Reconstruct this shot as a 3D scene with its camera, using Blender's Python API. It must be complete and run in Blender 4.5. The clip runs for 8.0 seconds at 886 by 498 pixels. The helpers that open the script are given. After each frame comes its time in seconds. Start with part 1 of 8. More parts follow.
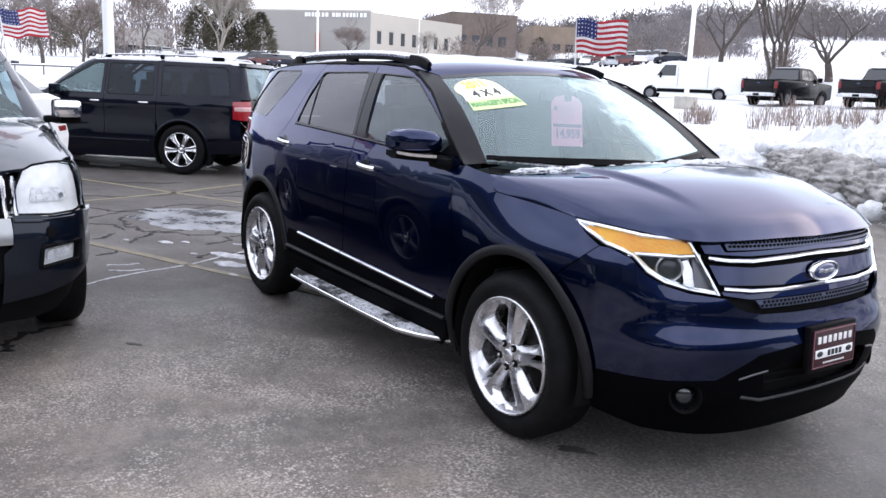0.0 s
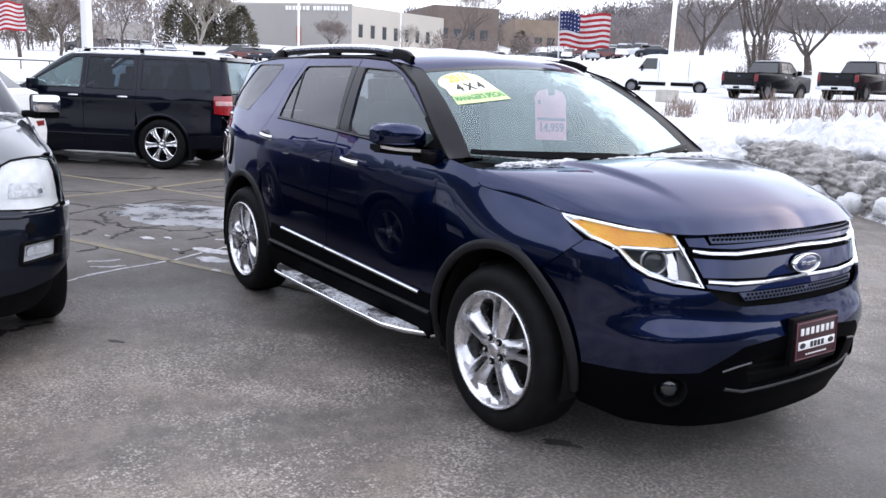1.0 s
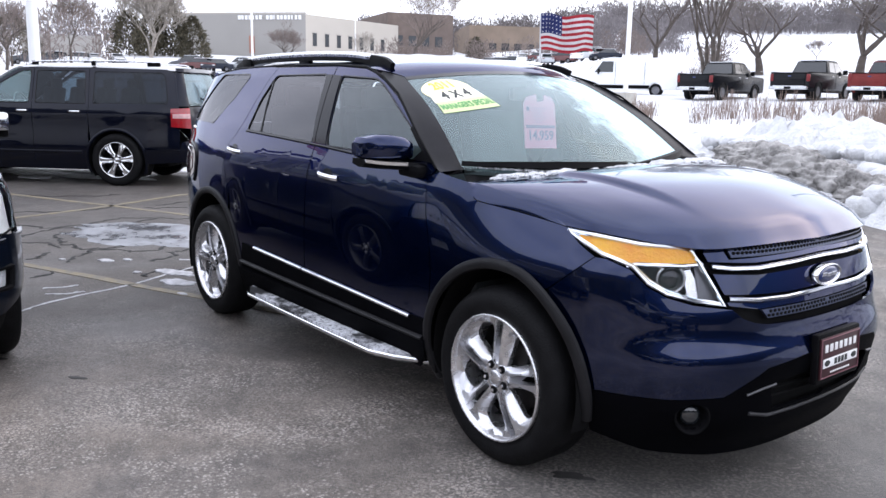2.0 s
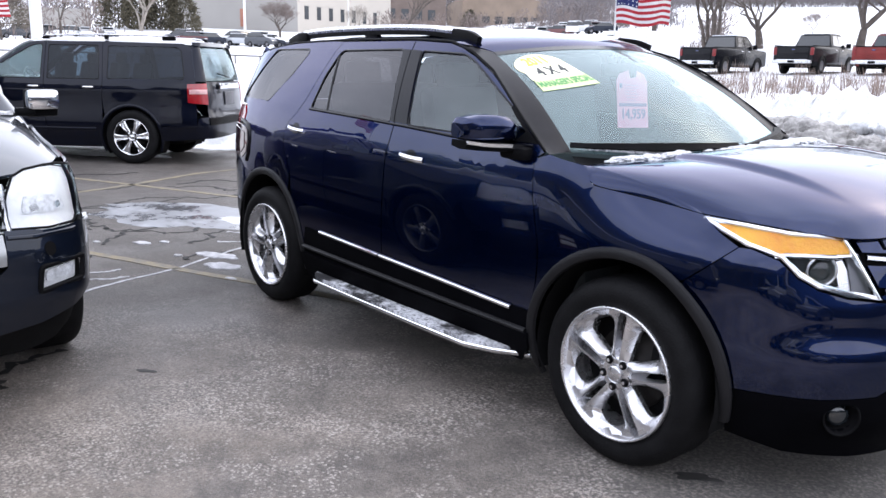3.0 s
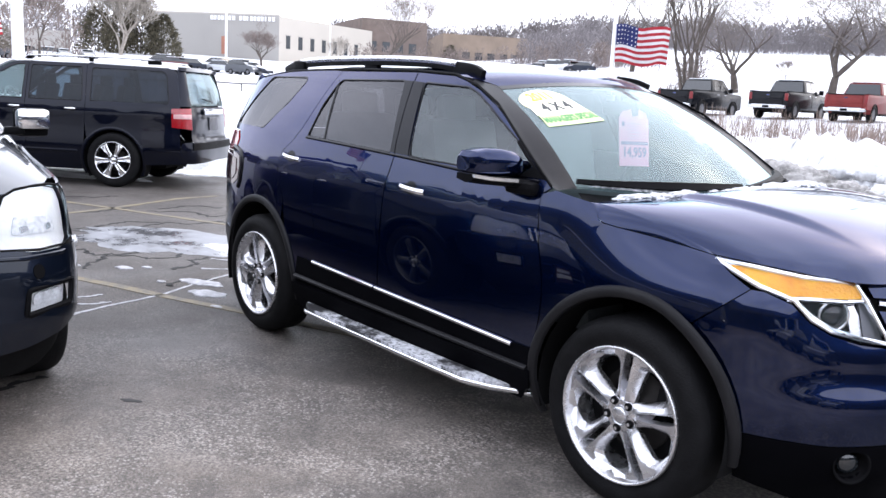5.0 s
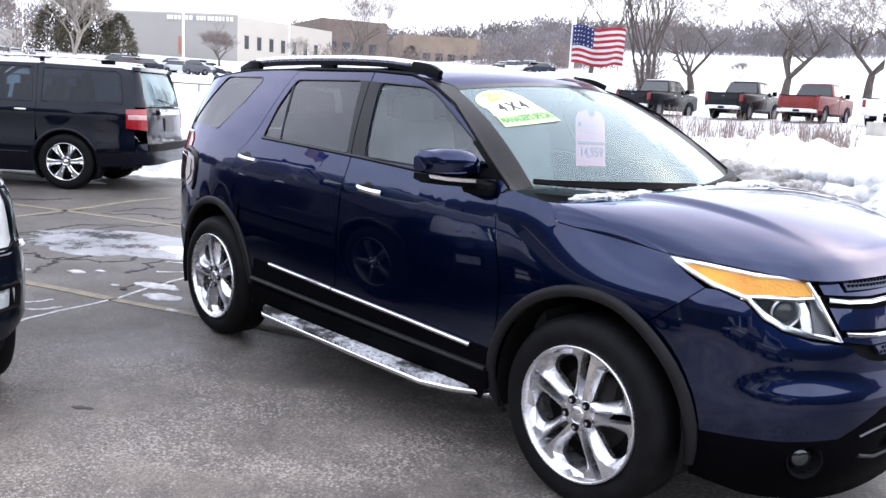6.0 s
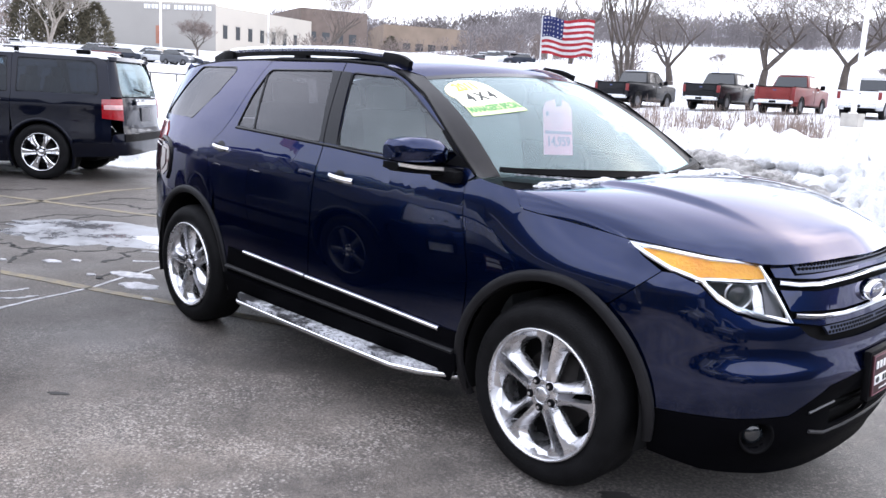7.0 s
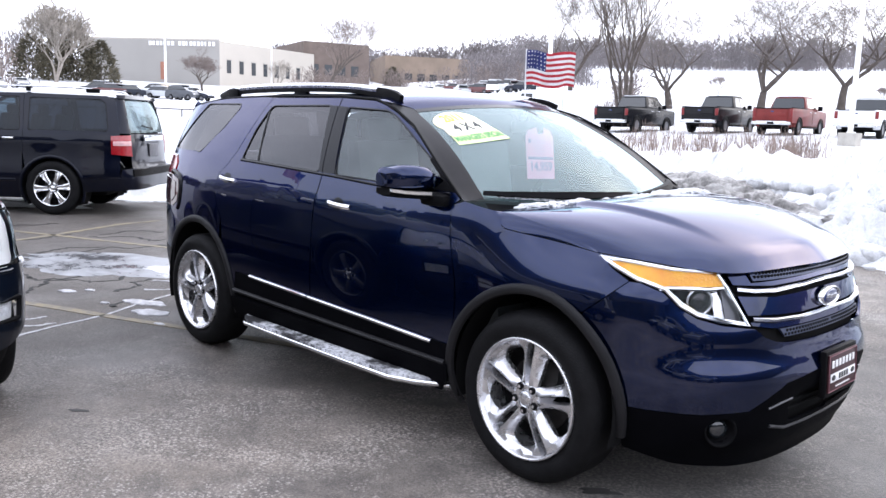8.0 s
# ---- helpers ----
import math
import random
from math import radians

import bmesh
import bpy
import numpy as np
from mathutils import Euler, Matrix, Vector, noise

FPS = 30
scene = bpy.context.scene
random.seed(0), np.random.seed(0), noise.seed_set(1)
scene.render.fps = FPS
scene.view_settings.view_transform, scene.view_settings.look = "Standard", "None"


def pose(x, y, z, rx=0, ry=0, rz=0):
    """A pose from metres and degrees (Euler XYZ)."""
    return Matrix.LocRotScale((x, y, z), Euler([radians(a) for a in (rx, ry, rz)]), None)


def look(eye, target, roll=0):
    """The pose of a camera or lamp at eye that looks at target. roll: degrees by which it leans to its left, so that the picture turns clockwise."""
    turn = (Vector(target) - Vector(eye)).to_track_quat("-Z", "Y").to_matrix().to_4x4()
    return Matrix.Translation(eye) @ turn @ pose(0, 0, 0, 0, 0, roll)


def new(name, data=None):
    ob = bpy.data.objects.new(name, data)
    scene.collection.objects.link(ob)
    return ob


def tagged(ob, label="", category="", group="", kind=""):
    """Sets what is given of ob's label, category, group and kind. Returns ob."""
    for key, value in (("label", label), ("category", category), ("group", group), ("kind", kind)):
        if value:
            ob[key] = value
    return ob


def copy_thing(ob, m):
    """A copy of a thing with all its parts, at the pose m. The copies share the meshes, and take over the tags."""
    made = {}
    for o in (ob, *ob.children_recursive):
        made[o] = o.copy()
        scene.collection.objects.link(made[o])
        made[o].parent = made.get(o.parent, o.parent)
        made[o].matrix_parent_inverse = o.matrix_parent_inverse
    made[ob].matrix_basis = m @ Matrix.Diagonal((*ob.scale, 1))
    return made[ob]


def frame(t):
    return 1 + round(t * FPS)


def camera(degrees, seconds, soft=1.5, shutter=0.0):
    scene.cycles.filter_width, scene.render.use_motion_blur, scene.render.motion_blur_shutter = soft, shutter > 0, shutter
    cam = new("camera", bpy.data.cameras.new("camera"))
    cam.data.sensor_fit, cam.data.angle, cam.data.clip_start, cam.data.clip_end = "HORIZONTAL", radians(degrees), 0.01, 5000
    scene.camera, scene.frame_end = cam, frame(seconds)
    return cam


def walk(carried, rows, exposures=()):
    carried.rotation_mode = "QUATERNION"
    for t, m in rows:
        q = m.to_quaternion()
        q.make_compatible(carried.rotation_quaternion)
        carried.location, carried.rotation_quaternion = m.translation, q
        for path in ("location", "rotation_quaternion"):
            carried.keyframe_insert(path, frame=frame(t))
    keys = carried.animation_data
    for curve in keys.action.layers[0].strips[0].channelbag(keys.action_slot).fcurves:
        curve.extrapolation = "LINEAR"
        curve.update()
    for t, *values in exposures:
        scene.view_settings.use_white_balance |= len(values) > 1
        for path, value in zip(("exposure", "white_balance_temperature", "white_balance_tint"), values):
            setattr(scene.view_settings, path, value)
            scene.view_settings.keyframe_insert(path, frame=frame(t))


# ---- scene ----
cam = camera(56.6, 8.0)
PATH = [
    (0, (2.744, -3.223, 1.528), (1.127, -2.109, 1.149), 2.4),
    (0.5, (2.737, -3.216, 1.535), (1.124, -2.108, 1.125), 2.5),
    (1, (2.732, -3.225, 1.529), (1.141, -2.078, 1.137), 2.3),
    (1.5, (2.638, -3.181, 1.529), (1.075, -2.012, 1.094), 2.5),
    (1.7, (2.556, -3.153, 1.529), (1.003, -1.96, 1.125), 1.7),
    (2.8, (2.017, -3.349, 1.531), (0.503, -2.095, 1.165), 1.0),
    (3, (1.935, -3.408, 1.531), (0.422, -2.174, 1.098), 1.1),
    (3.5, (1.858, -3.483, 1.525), (0.293, -2.289, 1.173), 2.4),
    (4, (1.845, -3.499, 1.528), (0.252, -2.327, 1.234), 3.1),
    (4.5, (1.823, -3.477, 1.525), (0.306, -2.221, 1.178), 3.3),
    (5.8, (1.811, -3.443, 1.516), (0.358, -2.113, 1.171), 2.8),
    (6, (1.812, -3.435, 1.518), (0.386, -2.076, 1.171), 3.0),
    (6.5, (1.834, -3.442, 1.513), (0.417, -2.073, 1.176), 2.8),
    (7, (1.915, -3.461, 1.517), (0.525, -2.071, 1.151), 3.1),
    (7.5, (2.093, -3.545, 1.513), (0.675, -2.201, 1.087), 1.7),
    (8, (2.184, -3.622, 1.531), (0.774, -2.236, 1.231), 1.8),
]
EXPOSURES = [(0, 0.85), (1.7, 0.84), (3.3, 1.18), (4.5, 1.24), (6.0, 1.21), (8.0, 1.19)]
walk(cam, [(t, look(eye, target, roll)) for t, eye, target, roll in PATH], EXPOSURES)

# ---- sky and sun: a bright, thinly overcast winter day ----
world = bpy.data.worlds.new("winter_sky")
scene.world = world
world.use_nodes = True
_nt = world.node_tree
_nt.nodes.clear()
_sky = _nt.nodes.new("ShaderNodeTexSky")
_sky.sky_type, _sky.sun_disc = "NISHITA", False
_sky.sun_elevation, _sky.sun_rotation = radians(36), radians(7)
_sky.air_density, _sky.dust_density = 1.0, 4.0
_veil = _nt.nodes.new("ShaderNodeMixRGB")
_veil.inputs["Fac"].default_value = 0.72
_veil.inputs["Color2"].default_value = (9.95, 10.35, 12.0, 1)
_bg = _nt.nodes.new("ShaderNodeBackground")
_bg.inputs["Strength"].default_value = 0.114
_wo = _nt.nodes.new("ShaderNodeOutputWorld")
_tc = _nt.nodes.new("ShaderNodeTexCoord")
_cloud = _nt.nodes.new("ShaderNodeTexNoise")
_cloud.inputs["Scale"].default_value, _cloud.inputs["Detail"].default_value = 3.4, 5
_nt.links.new(_tc.outputs["Generated"], _cloud.inputs["Vector"])
_deck = _nt.nodes.new("ShaderNodeMapRange")
for _k, _v in (("From Min", .36), ("From Max", .64), ("To Min", .60), ("To Max", 1.0)):
    _deck.inputs[_k].default_value = _v
_nt.links.new(_cloud.outputs["Fac"], _deck.inputs["Value"])
_nt.links.new(_deck.outputs["Result"], _veil.inputs["Fac"])
_nt.links.new(_sky.outputs["Color"], _veil.inputs["Color1"])
_nt.links.new(_veil.outputs["Color"], _bg.inputs["Color"])
_nt.links.new(_bg.outputs["Background"], _wo.inputs["Surface"])

_sun = bpy.data.lights.new("sun", "SUN")
_sun.energy, _sun.angle, _sun.color = 0.48, radians(120), (1.0, 0.97, 0.93)
sun = new("sun", _sun)
sun.matrix_world = look((0.12 * 24, 0.99 * 24, 18), (0, 0, 0))

# ---- materials ----
def mat(name, base, rough=0.5, metal=0.0, coat=0.0, vary=0.0, scale=6.0, bump=0.0, bump_scale=60.0, second=None, spec=0.5, coat_rough=0.03, stretch=None, rvary=0.0, coat_ior=1.5):
    """A principled surface with two scales of colour variation and fine relief."""
    m = bpy.data.materials.new(name)
    m.use_nodes = True
    nt = m.node_tree
    b = nt.nodes["Principled BSDF"]
    b.inputs["Base Color"].default_value = (*base, 1)
    b.inputs["Roughness"].default_value, b.inputs["Metallic"].default_value = rough, metal
    b.inputs["Coat Weight"].default_value, b.inputs["Coat Roughness"].default_value = coat, coat_rough
    b.inputs["Specular IOR Level"].default_value, b.inputs["Coat IOR"].default_value = spec, coat_ior
    if vary or bump or rvary:
        tc = nt.nodes.new("ShaderNodeTexCoord")
        src = tc.outputs["Object"]
        if stretch:
            mp = nt.nodes.new("ShaderNodeMapping")
            mp.inputs["Scale"].default_value = stretch
            nt.links.new(src, mp.inputs["Vector"])
            src = mp.outputs["Vector"]
        n1 = nt.nodes.new("ShaderNodeTexNoise")
        n1.inputs["Scale"].default_value, n1.inputs["Detail"].default_value = scale, 5
        n2 = nt.nodes.new("ShaderNodeTexNoise")
        n2.inputs["Scale"].default_value, n2.inputs["Detail"].default_value = bump_scale, 3
        nt.links.new(src, n1.inputs["Vector"]), nt.links.new(src, n2.inputs["Vector"])
        if vary:
            add = nt.nodes.new("ShaderNodeMath")
            add.operation = "MULTIPLY_ADD"
            add.inputs[1].default_value = 0.35
            nt.links.new(n2.outputs["Fac"], add.inputs[0]), nt.links.new(n1.outputs["Fac"], add.inputs[2])
            r = nt.nodes.new("ShaderNodeMapRange")
            r.inputs["From Min"].default_value, r.inputs["From Max"].default_value = 0.42, 0.92
            nt.links.new(add.outputs[0], r.inputs["Value"])
            mix = nt.nodes.new("ShaderNodeMixRGB")
            lo = [c * (1 - vary) for c in base]
            hi = second or [min(1.0, c * (1 + vary)) for c in base]
            mix.inputs["Color1"].default_value, mix.inputs["Color2"].default_value = (*lo, 1), (*hi, 1)
            nt.links.new(r.outputs["Result"], mix.inputs["Fac"]), nt.links.new(mix.outputs["Color"], b.inputs["Base Color"])
        if rvary:
            rr = nt.nodes.new("ShaderNodeMapRange")
            rr.inputs["From Min"].default_value, rr.inputs["From Max"].default_value = 0.35, 0.65
            rr.inputs["To Min"].default_value, rr.inputs["To Max"].default_value = max(0.0, rough - rvary), min(1.0, rough + rvary)
            nt.links.new(n1.outputs["Fac"], rr.inputs["Value"]), nt.links.new(rr.outputs["Result"], b.inputs["Roughness"])
        if bump:
            bp = nt.nodes.new("ShaderNodeBump")
            bp.inputs["Strength"].default_value, bp.inputs["Distance"].default_value = bump, 0.02
            nt.links.new(n2.outputs["Fac"], bp.inputs["Height"]), nt.links.new(bp.outputs["Normal"], b.inputs["Normal"])
    return m


def glass(name, tint, rough=0.0, ior=1.9, film=None, sheen=(0.80, 0.93, 0.97), edge=0.35):
    """Thin pane: mirrors the sky by its angle and lets the tinted rest through."""
    m = bpy.data.materials.new(name)
    m.use_nodes = True
    nt = m.node_tree
    nt.nodes.clear()
    out = nt.nodes.new("ShaderNodeOutputMaterial")
    tr = nt.nodes.new("ShaderNodeBsdfTransparent")
    tr.inputs["Color"].default_value = (*tint, 1)
    gl = nt.nodes.new("ShaderNodeBsdfGlossy")
    gl.inputs["Roughness"].default_value = rough
    gl.inputs["Color"].default_value = (*sheen, 1)
    fr = nt.nodes.new("ShaderNodeFresnel")
    fr.inputs["IOR"].default_value = ior
    mx = nt.nodes.new("ShaderNodeMixShader")
    nt.links.new(fr.outputs["Fac"], mx.inputs["Fac"])
    nt.links.new(tr.outputs["BSDF"], mx.inputs[1]), nt.links.new(gl.outputs["BSDF"], mx.inputs[2])
    last = mx.outputs["Shader"]
    if film:
        # pale film: feathery frost plus sky glare painted in, thicker towards one side
        low, high, y0, y1 = film
        df, tl, both_ = (nt.nodes.new("ShaderNode" + k) for k in ("BsdfDiffuse", "BsdfTranslucent", "AddShader"))
        df.inputs["Color"].default_value, tl.inputs["Color"].default_value = (0.60, 0.75, 0.77, 1), (0.50, 0.62, 0.63, 1)
        nt.links.new(df.outputs[0], both_.inputs[0]), nt.links.new(tl.outputs[0], both_.inputs[1])
        tc, sp = nt.nodes.new("ShaderNodeTexCoord"), nt.nodes.new("ShaderNodeSeparateXYZ")
        nt.links.new(tc.outputs["Object"], sp.inputs[0])
        ns = nt.nodes.new("ShaderNodeTexNoise")
        ns.inputs["Scale"].default_value, ns.inputs["Detail"].default_value, ns.inputs["Roughness"].default_value = 4.5, 7, 0.7
        nt.links.new(tc.outputs["Object"], ns.inputs["Vector"])
        wob = nt.nodes.new("ShaderNodeMath")
        wob.operation = "MULTIPLY_ADD"
        wob.inputs[1].default_value = 0.7
        nt.links.new(ns.outputs["Fac"], wob.inputs[0]), nt.links.new(sp.outputs["Y"], wob.inputs[2])
        rg = nt.nodes.new("ShaderNodeMapRange")
        for k, v in (("From Min", y0 + edge), ("From Max", y1 + edge), ("To Min", low), ("To Max", high)):
            rg.inputs[k].default_value = v
        nt.links.new(wob.outputs[0], rg.inputs["Value"])
        m2 = nt.nodes.new("ShaderNodeMixShader")
        nt.links.new(rg.outputs["Result"], m2.inputs["Fac"]), nt.links.new(last, m2.inputs[1]), nt.links.new(both_.outputs[0], m2.inputs[2])
        last = m2.outputs["Shader"]
    nt.links.new(last, out.inputs["Surface"])
    return m


M = {}
M["blue"] = mat("navy_metallic_paint", (0.0016, 0.0084, 0.047), 0.20, 0.90, 1.0, vary=0.10, scale=2.0, coat_rough=0.01, coat_ior=1.48)
M["blue"].node_tree.nodes["Principled BSDF"].inputs["Specular Tint"].default_value = (0.26, 0.42, 0.60, 1)
M["black_paint"] = mat("black_car_paint", (0.0010, 0.0022, 0.0090), 0.3, 0.4, 1.0, vary=0.25, scale=2.0, coat_rough=0.015, coat_ior=1.34, spec=.10)
M["graphite"] = mat("dark_grey_car_paint", (0.0055, 0.0095, 0.0210), 0.3, 0.6, 1.0, vary=0.15, scale=2.0, spec=.2, coat_ior=1.37, coat_rough=.012)
M["red_paint"] = mat("red_truck_paint", (0.085, 0.010, 0.009), 0.4, 0.1, 0.8, vary=0.15, scale=1.5)
M["white_paint"] = mat("white_car_paint", (0.80, 0.81, 0.82), 0.35, 0.0, 0.6, vary=0.05, scale=1.5)
M["silver_paint"] = mat("silver_car_paint", (0.42, 0.44, 0.46), 0.35, 0.4, 0.6, vary=0.08, scale=1.5)
M["slate_paint"] = mat("grey_car_paint", (0.045, 0.05, 0.06), 0.35, 0.3, 0.7, vary=0.1, scale=1.5)
M["trim"] = mat("black_textured_plastic", (0.0048, 0.0048, 0.0056), 0.5, vary=0.3, scale=9, bump=0.12, bump_scale=400, spec=0.12)
M["trim"].node_tree.nodes["Principled BSDF"].inputs["IOR"].default_value = 1.3
M["pillar"] = mat("satin_black_pillar", (0.012, 0.012, 0.015), 0.34, vary=0.2, scale=7, spec=0.16)
M["pillar"].node_tree.nodes["Principled BSDF"].inputs["IOR"].default_value = 1.28
M["trim_gloss"] = mat("black_gloss_trim", (0.004, 0.004, 0.006), 0.16, vary=0.2, scale=7, spec=0.22)
M["clad"] = mat("dark_grey_cladding", (0.0026, 0.0027, 0.0036), 0.5, vary=0.3, scale=5, bump=0.1, bump_scale=350, spec=0.04)
M["clad"].node_tree.nodes["Principled BSDF"].inputs["IOR"].default_value = 1.25
M["arch_grey"] = mat("dark_grey_arch_plastic", (0.0105, 0.0105, 0.012), 0.48, vary=0.3, scale=7, bump=0.1, bump_scale=350, spec=0.2)
M["chrome"] = mat("chrome", (0.82, 0.83, 0.85), 0.09, 1.0, vary=0.05, scale=12)
M["alu"] = mat("polished_alloy", (0.80, 0.80, 0.82), 0.24, 1.0, vary=0.12, scale=14, rvary=0.06)
M["alloy"] = mat("satin_silver_alloy", (0.71, 0.71, 0.73), 0.27, 0.92, vary=0.08, scale=14, rvary=0.05)
M["mesh_blue"] = mat("blue_grey_mesh", (0.045, 0.055, 0.095), 0.4, 0.6, vary=0.2, scale=14)
M["bumper_grey"] = mat("grey_bumper_plastic", (0.035, 0.035, 0.039), 0.55, vary=0.25, scale=6, bump=0.1, bump_scale=300, spec=0.3)
M["alu_dark"] = mat("grey_alloy", (0.13, 0.13, 0.14), 0.4, 0.9, vary=0.2, scale=14)
M["rubber"] = mat("tyre_rubber", (0.0065, 0.0065, 0.0072), 0.65, vary=0.35, scale=18, bump=0.2, bump_scale=120, spec=0.12)
M["well"] = mat("wheel_well_liner", (0.007, 0.007, 0.0075), 0.9, vary=0.3, spec=0.08)
M["steel"] = mat("brake_steel", (0.025, 0.022, 0.021), 0.6, 0.5, vary=0.3, scale=20)
M["glass"] = glass("frost_and_glare_glass", (0.74, 0.95, 0.96), ior=1.58, film=(0.15, 0.88, 0.04, 0.24))
M["glass_screen"] = glass("hazy_windscreen_glass", (0.46, 0.64, 0.67), ior=1.38, film=(0.03, 0.05, -0.5, 0.5))
M["glass_side"] = glass("tinted_side_glass", (0.82, 0.92, 0.93), ior=1.80, sheen=(0.86, 0.92, 0.94))
M["glass_dark"] = glass("privacy_glass", (0.17, 0.172, 0.18), ior=1.66, sheen=(0.90, 0.89, 0.92))
M["glass_deep"] = glass("deep_tinted_glass", (0.075, 0.09, 0.115), ior=1.40, sheen=(0.86, 0.92, 1.0))
M["lens"] = glass("clear_lamp_lens", (0.97, 0.97, 0.98), ior=1.25)
M["amber"] = mat("amber_reflector", (0.95, 0.30, 0.015), 0.3, vary=0.18, scale=11, second=(1.0, 0.58, 0.04), bump=0.2, bump_scale=90)
M["red_lens"] = mat("red_lamp_lens", (0.30, 0.008, 0.014), 0.15, coat=1.0, vary=0.2, scale=20)
M["pale_lens"] = mat("pale_red_lamp_lens", (0.66, 0.40, 0.40), 0.2, coat=1.0, vary=0.2, scale=20)
M["lamp_smoke"] = mat("smoked_lamp_insert", (0.045, 0.016, 0.020), 0.12, coat=1.0, vary=0.35, scale=14)
M["reflector"] = mat("lamp_reflector", (0.72, 0.73, 0.74), 0.25, 0.9, vary=0.15, scale=25)
M["lamp_white"] = mat("milky_lamp_bowl", (0.88, 0.89, 0.90), 0.35, 0.0, vary=0.1, scale=20)
M["seat"] = mat("grey_seat_leather", (0.14, 0.15, 0.15), 0.6, vary=0.2, scale=8, bump=0.1)
M["dash"] = mat("dark_dashboard", (0.035, 0.04, 0.042), 0.7, vary=0.2, scale=8)
M["liner"] = mat("pale_headliner", (0.62, 0.62, 0.60), 0.9, vary=0.08)
M["pink"] = mat("pink_card", (1.0, 0.31, 0.42), 0.7, vary=0.06, scale=9)
M["pink_dark"] = mat("faded_pink_print", (0.62, 0.26, 0.42), 0.7)
M["plum"] = mat("plum_print", (0.24, 0.10, 0.22), 0.7)
M["yellow"] = mat("yellow_sticker", (0.92, 0.86, 0.50), 0.5, vary=0.05)
M["orange"] = mat("orange_print", (0.86, 0.50, 0.03), 0.5)
M["lime"] = mat("lime_sticker", (0.62, 0.74, 0.36), 0.5, vary=0.05)
M["green_ink"] = mat("green_ink", (0.10, 0.32, 0.10), 0.5)
M["ink"] = mat("black_ink", (0.015, 0.02, 0.02), 0.5)
M["cream"] = mat("cream_sticker", (0.9, 0.9, 0.72), 0.5)
M["maroon"] = mat("maroon_plate", (0.035, 0.006, 0.010), 0.4, vary=0.12)
M["white"] = mat("white_print", (0.82, 0.82, 0.82), 0.5)
M["badge_blue"] = mat("badge_blue", (0.012, 0.025, 0.11), 0.25, coat=1.0)
M["flag_red"] = mat("flag_red", (0.45, 0.02, 0.035), 0.8, vary=0.12, scale=12)
M["flag_white"] = mat("flag_white", (0.80, 0.79, 0.79), 0.8, vary=0.05, scale=12)
M["flag_blue"] = mat("flag_blue", (0.02, 0.03, 0.14), 0.8, vary=0.12, scale=12)
M["post"] = mat("white_painted_steel", (0.78, 0.78, 0.78), 0.45, vary=0.06, scale=1.5)
M["concrete"] = mat("light_concrete", (0.40, 0.38, 0.34), 0.9, vary=0.2, scale=3, bump=0.3)
M["galv"] = mat("galvanised_steel", (0.45, 0.44, 0.43), 0.5, 0.3, vary=0.12, scale=3)
M["glass_black"] = mat("dark_car_glass", (0.012, 0.015, 0.018), 0.06, coat=1.0, vary=.2, scale=2)

# ---- building blocks ----
def part(name, bm, material, parent=None, label="", smooth=True, sharp=35):
    """Links a bmesh as ONE mesh object under a thing or under a part."""
    me = bpy.data.meshes.new(name)
    if smooth:
        for f in bm.faces:
            f.smooth = True
        lim = radians(sharp)
        for e in bm.edges:
            if len(e.link_faces) == 2 and e.calc_face_angle(0) > lim:
                e.smooth = False
    bm.to_mesh(me)
    bm.free()
    for one in (material if isinstance(material, (list, tuple)) else [material]):
        me.materials.append(one)
    ob = new(name, me)
    if parent:
        ob.parent = parent
    if label:
        ob["label"] = label
    return ob


def thing(name, m, label, category, group="", kind=""):
    ob = new(name)
    ob.empty_display_size = 0.2
    ob.matrix_basis = m
    return tagged(ob, label, category, group, kind)


def box(bm, c, size, bevel=0.0, turn=None, seg=2):
    m = Matrix.Translation(c) @ (turn or Matrix()) @ Matrix.Diagonal((*size, 1))
    r = bmesh.ops.create_cube(bm, size=1, matrix=m)
    if bevel:
        es = {e for v in r["verts"] for e in v.link_edges}
        bmesh.ops.bevel(bm, geom=list(es), offset=bevel, segments=seg, affect="EDGES", profile=0.6)
    return bm


def cyl(bm, a, b, r0, r1=None, n=16, caps=True):
    a, b = Vector(a), Vector(b)
    d = b - a
    m = Matrix.Translation((a + b) / 2) @ d.to_track_quat("Z", "Y").to_matrix().to_4x4()
    bmesh.ops.create_cone(bm, cap_ends=caps, segments=n, radius1=r0, radius2=r0 if r1 is None else r1, depth=d.length, matrix=m)
    return bm


def ball(bm, c, size, n=12, turn=None):
    bmesh.ops.create_uvsphere(bm, u_segments=n, v_segments=max(6, n * 2 // 3), radius=1, matrix=Matrix.Translation(c) @ (turn or Matrix()) @ Matrix.Diagonal((*size, 1)))
    return bm


def rings(bm, loops, closed=True, cap=True):
    """A skin over a row of loops with equal counts."""
    vs = [[bm.verts.new(p) for p in lp] for lp in loops]
    n = len(loops[0])
    for a, b in zip(vs, vs[1:]):
        for i in range(n if closed else n - 1):
            j = (i + 1) % n
            bm.faces.new((a[i], a[j], b[j], b[i]))
    if cap and closed:
        bm.faces.new(vs[0][::-1])
        bm.faces.new(vs[-1])
    return bm


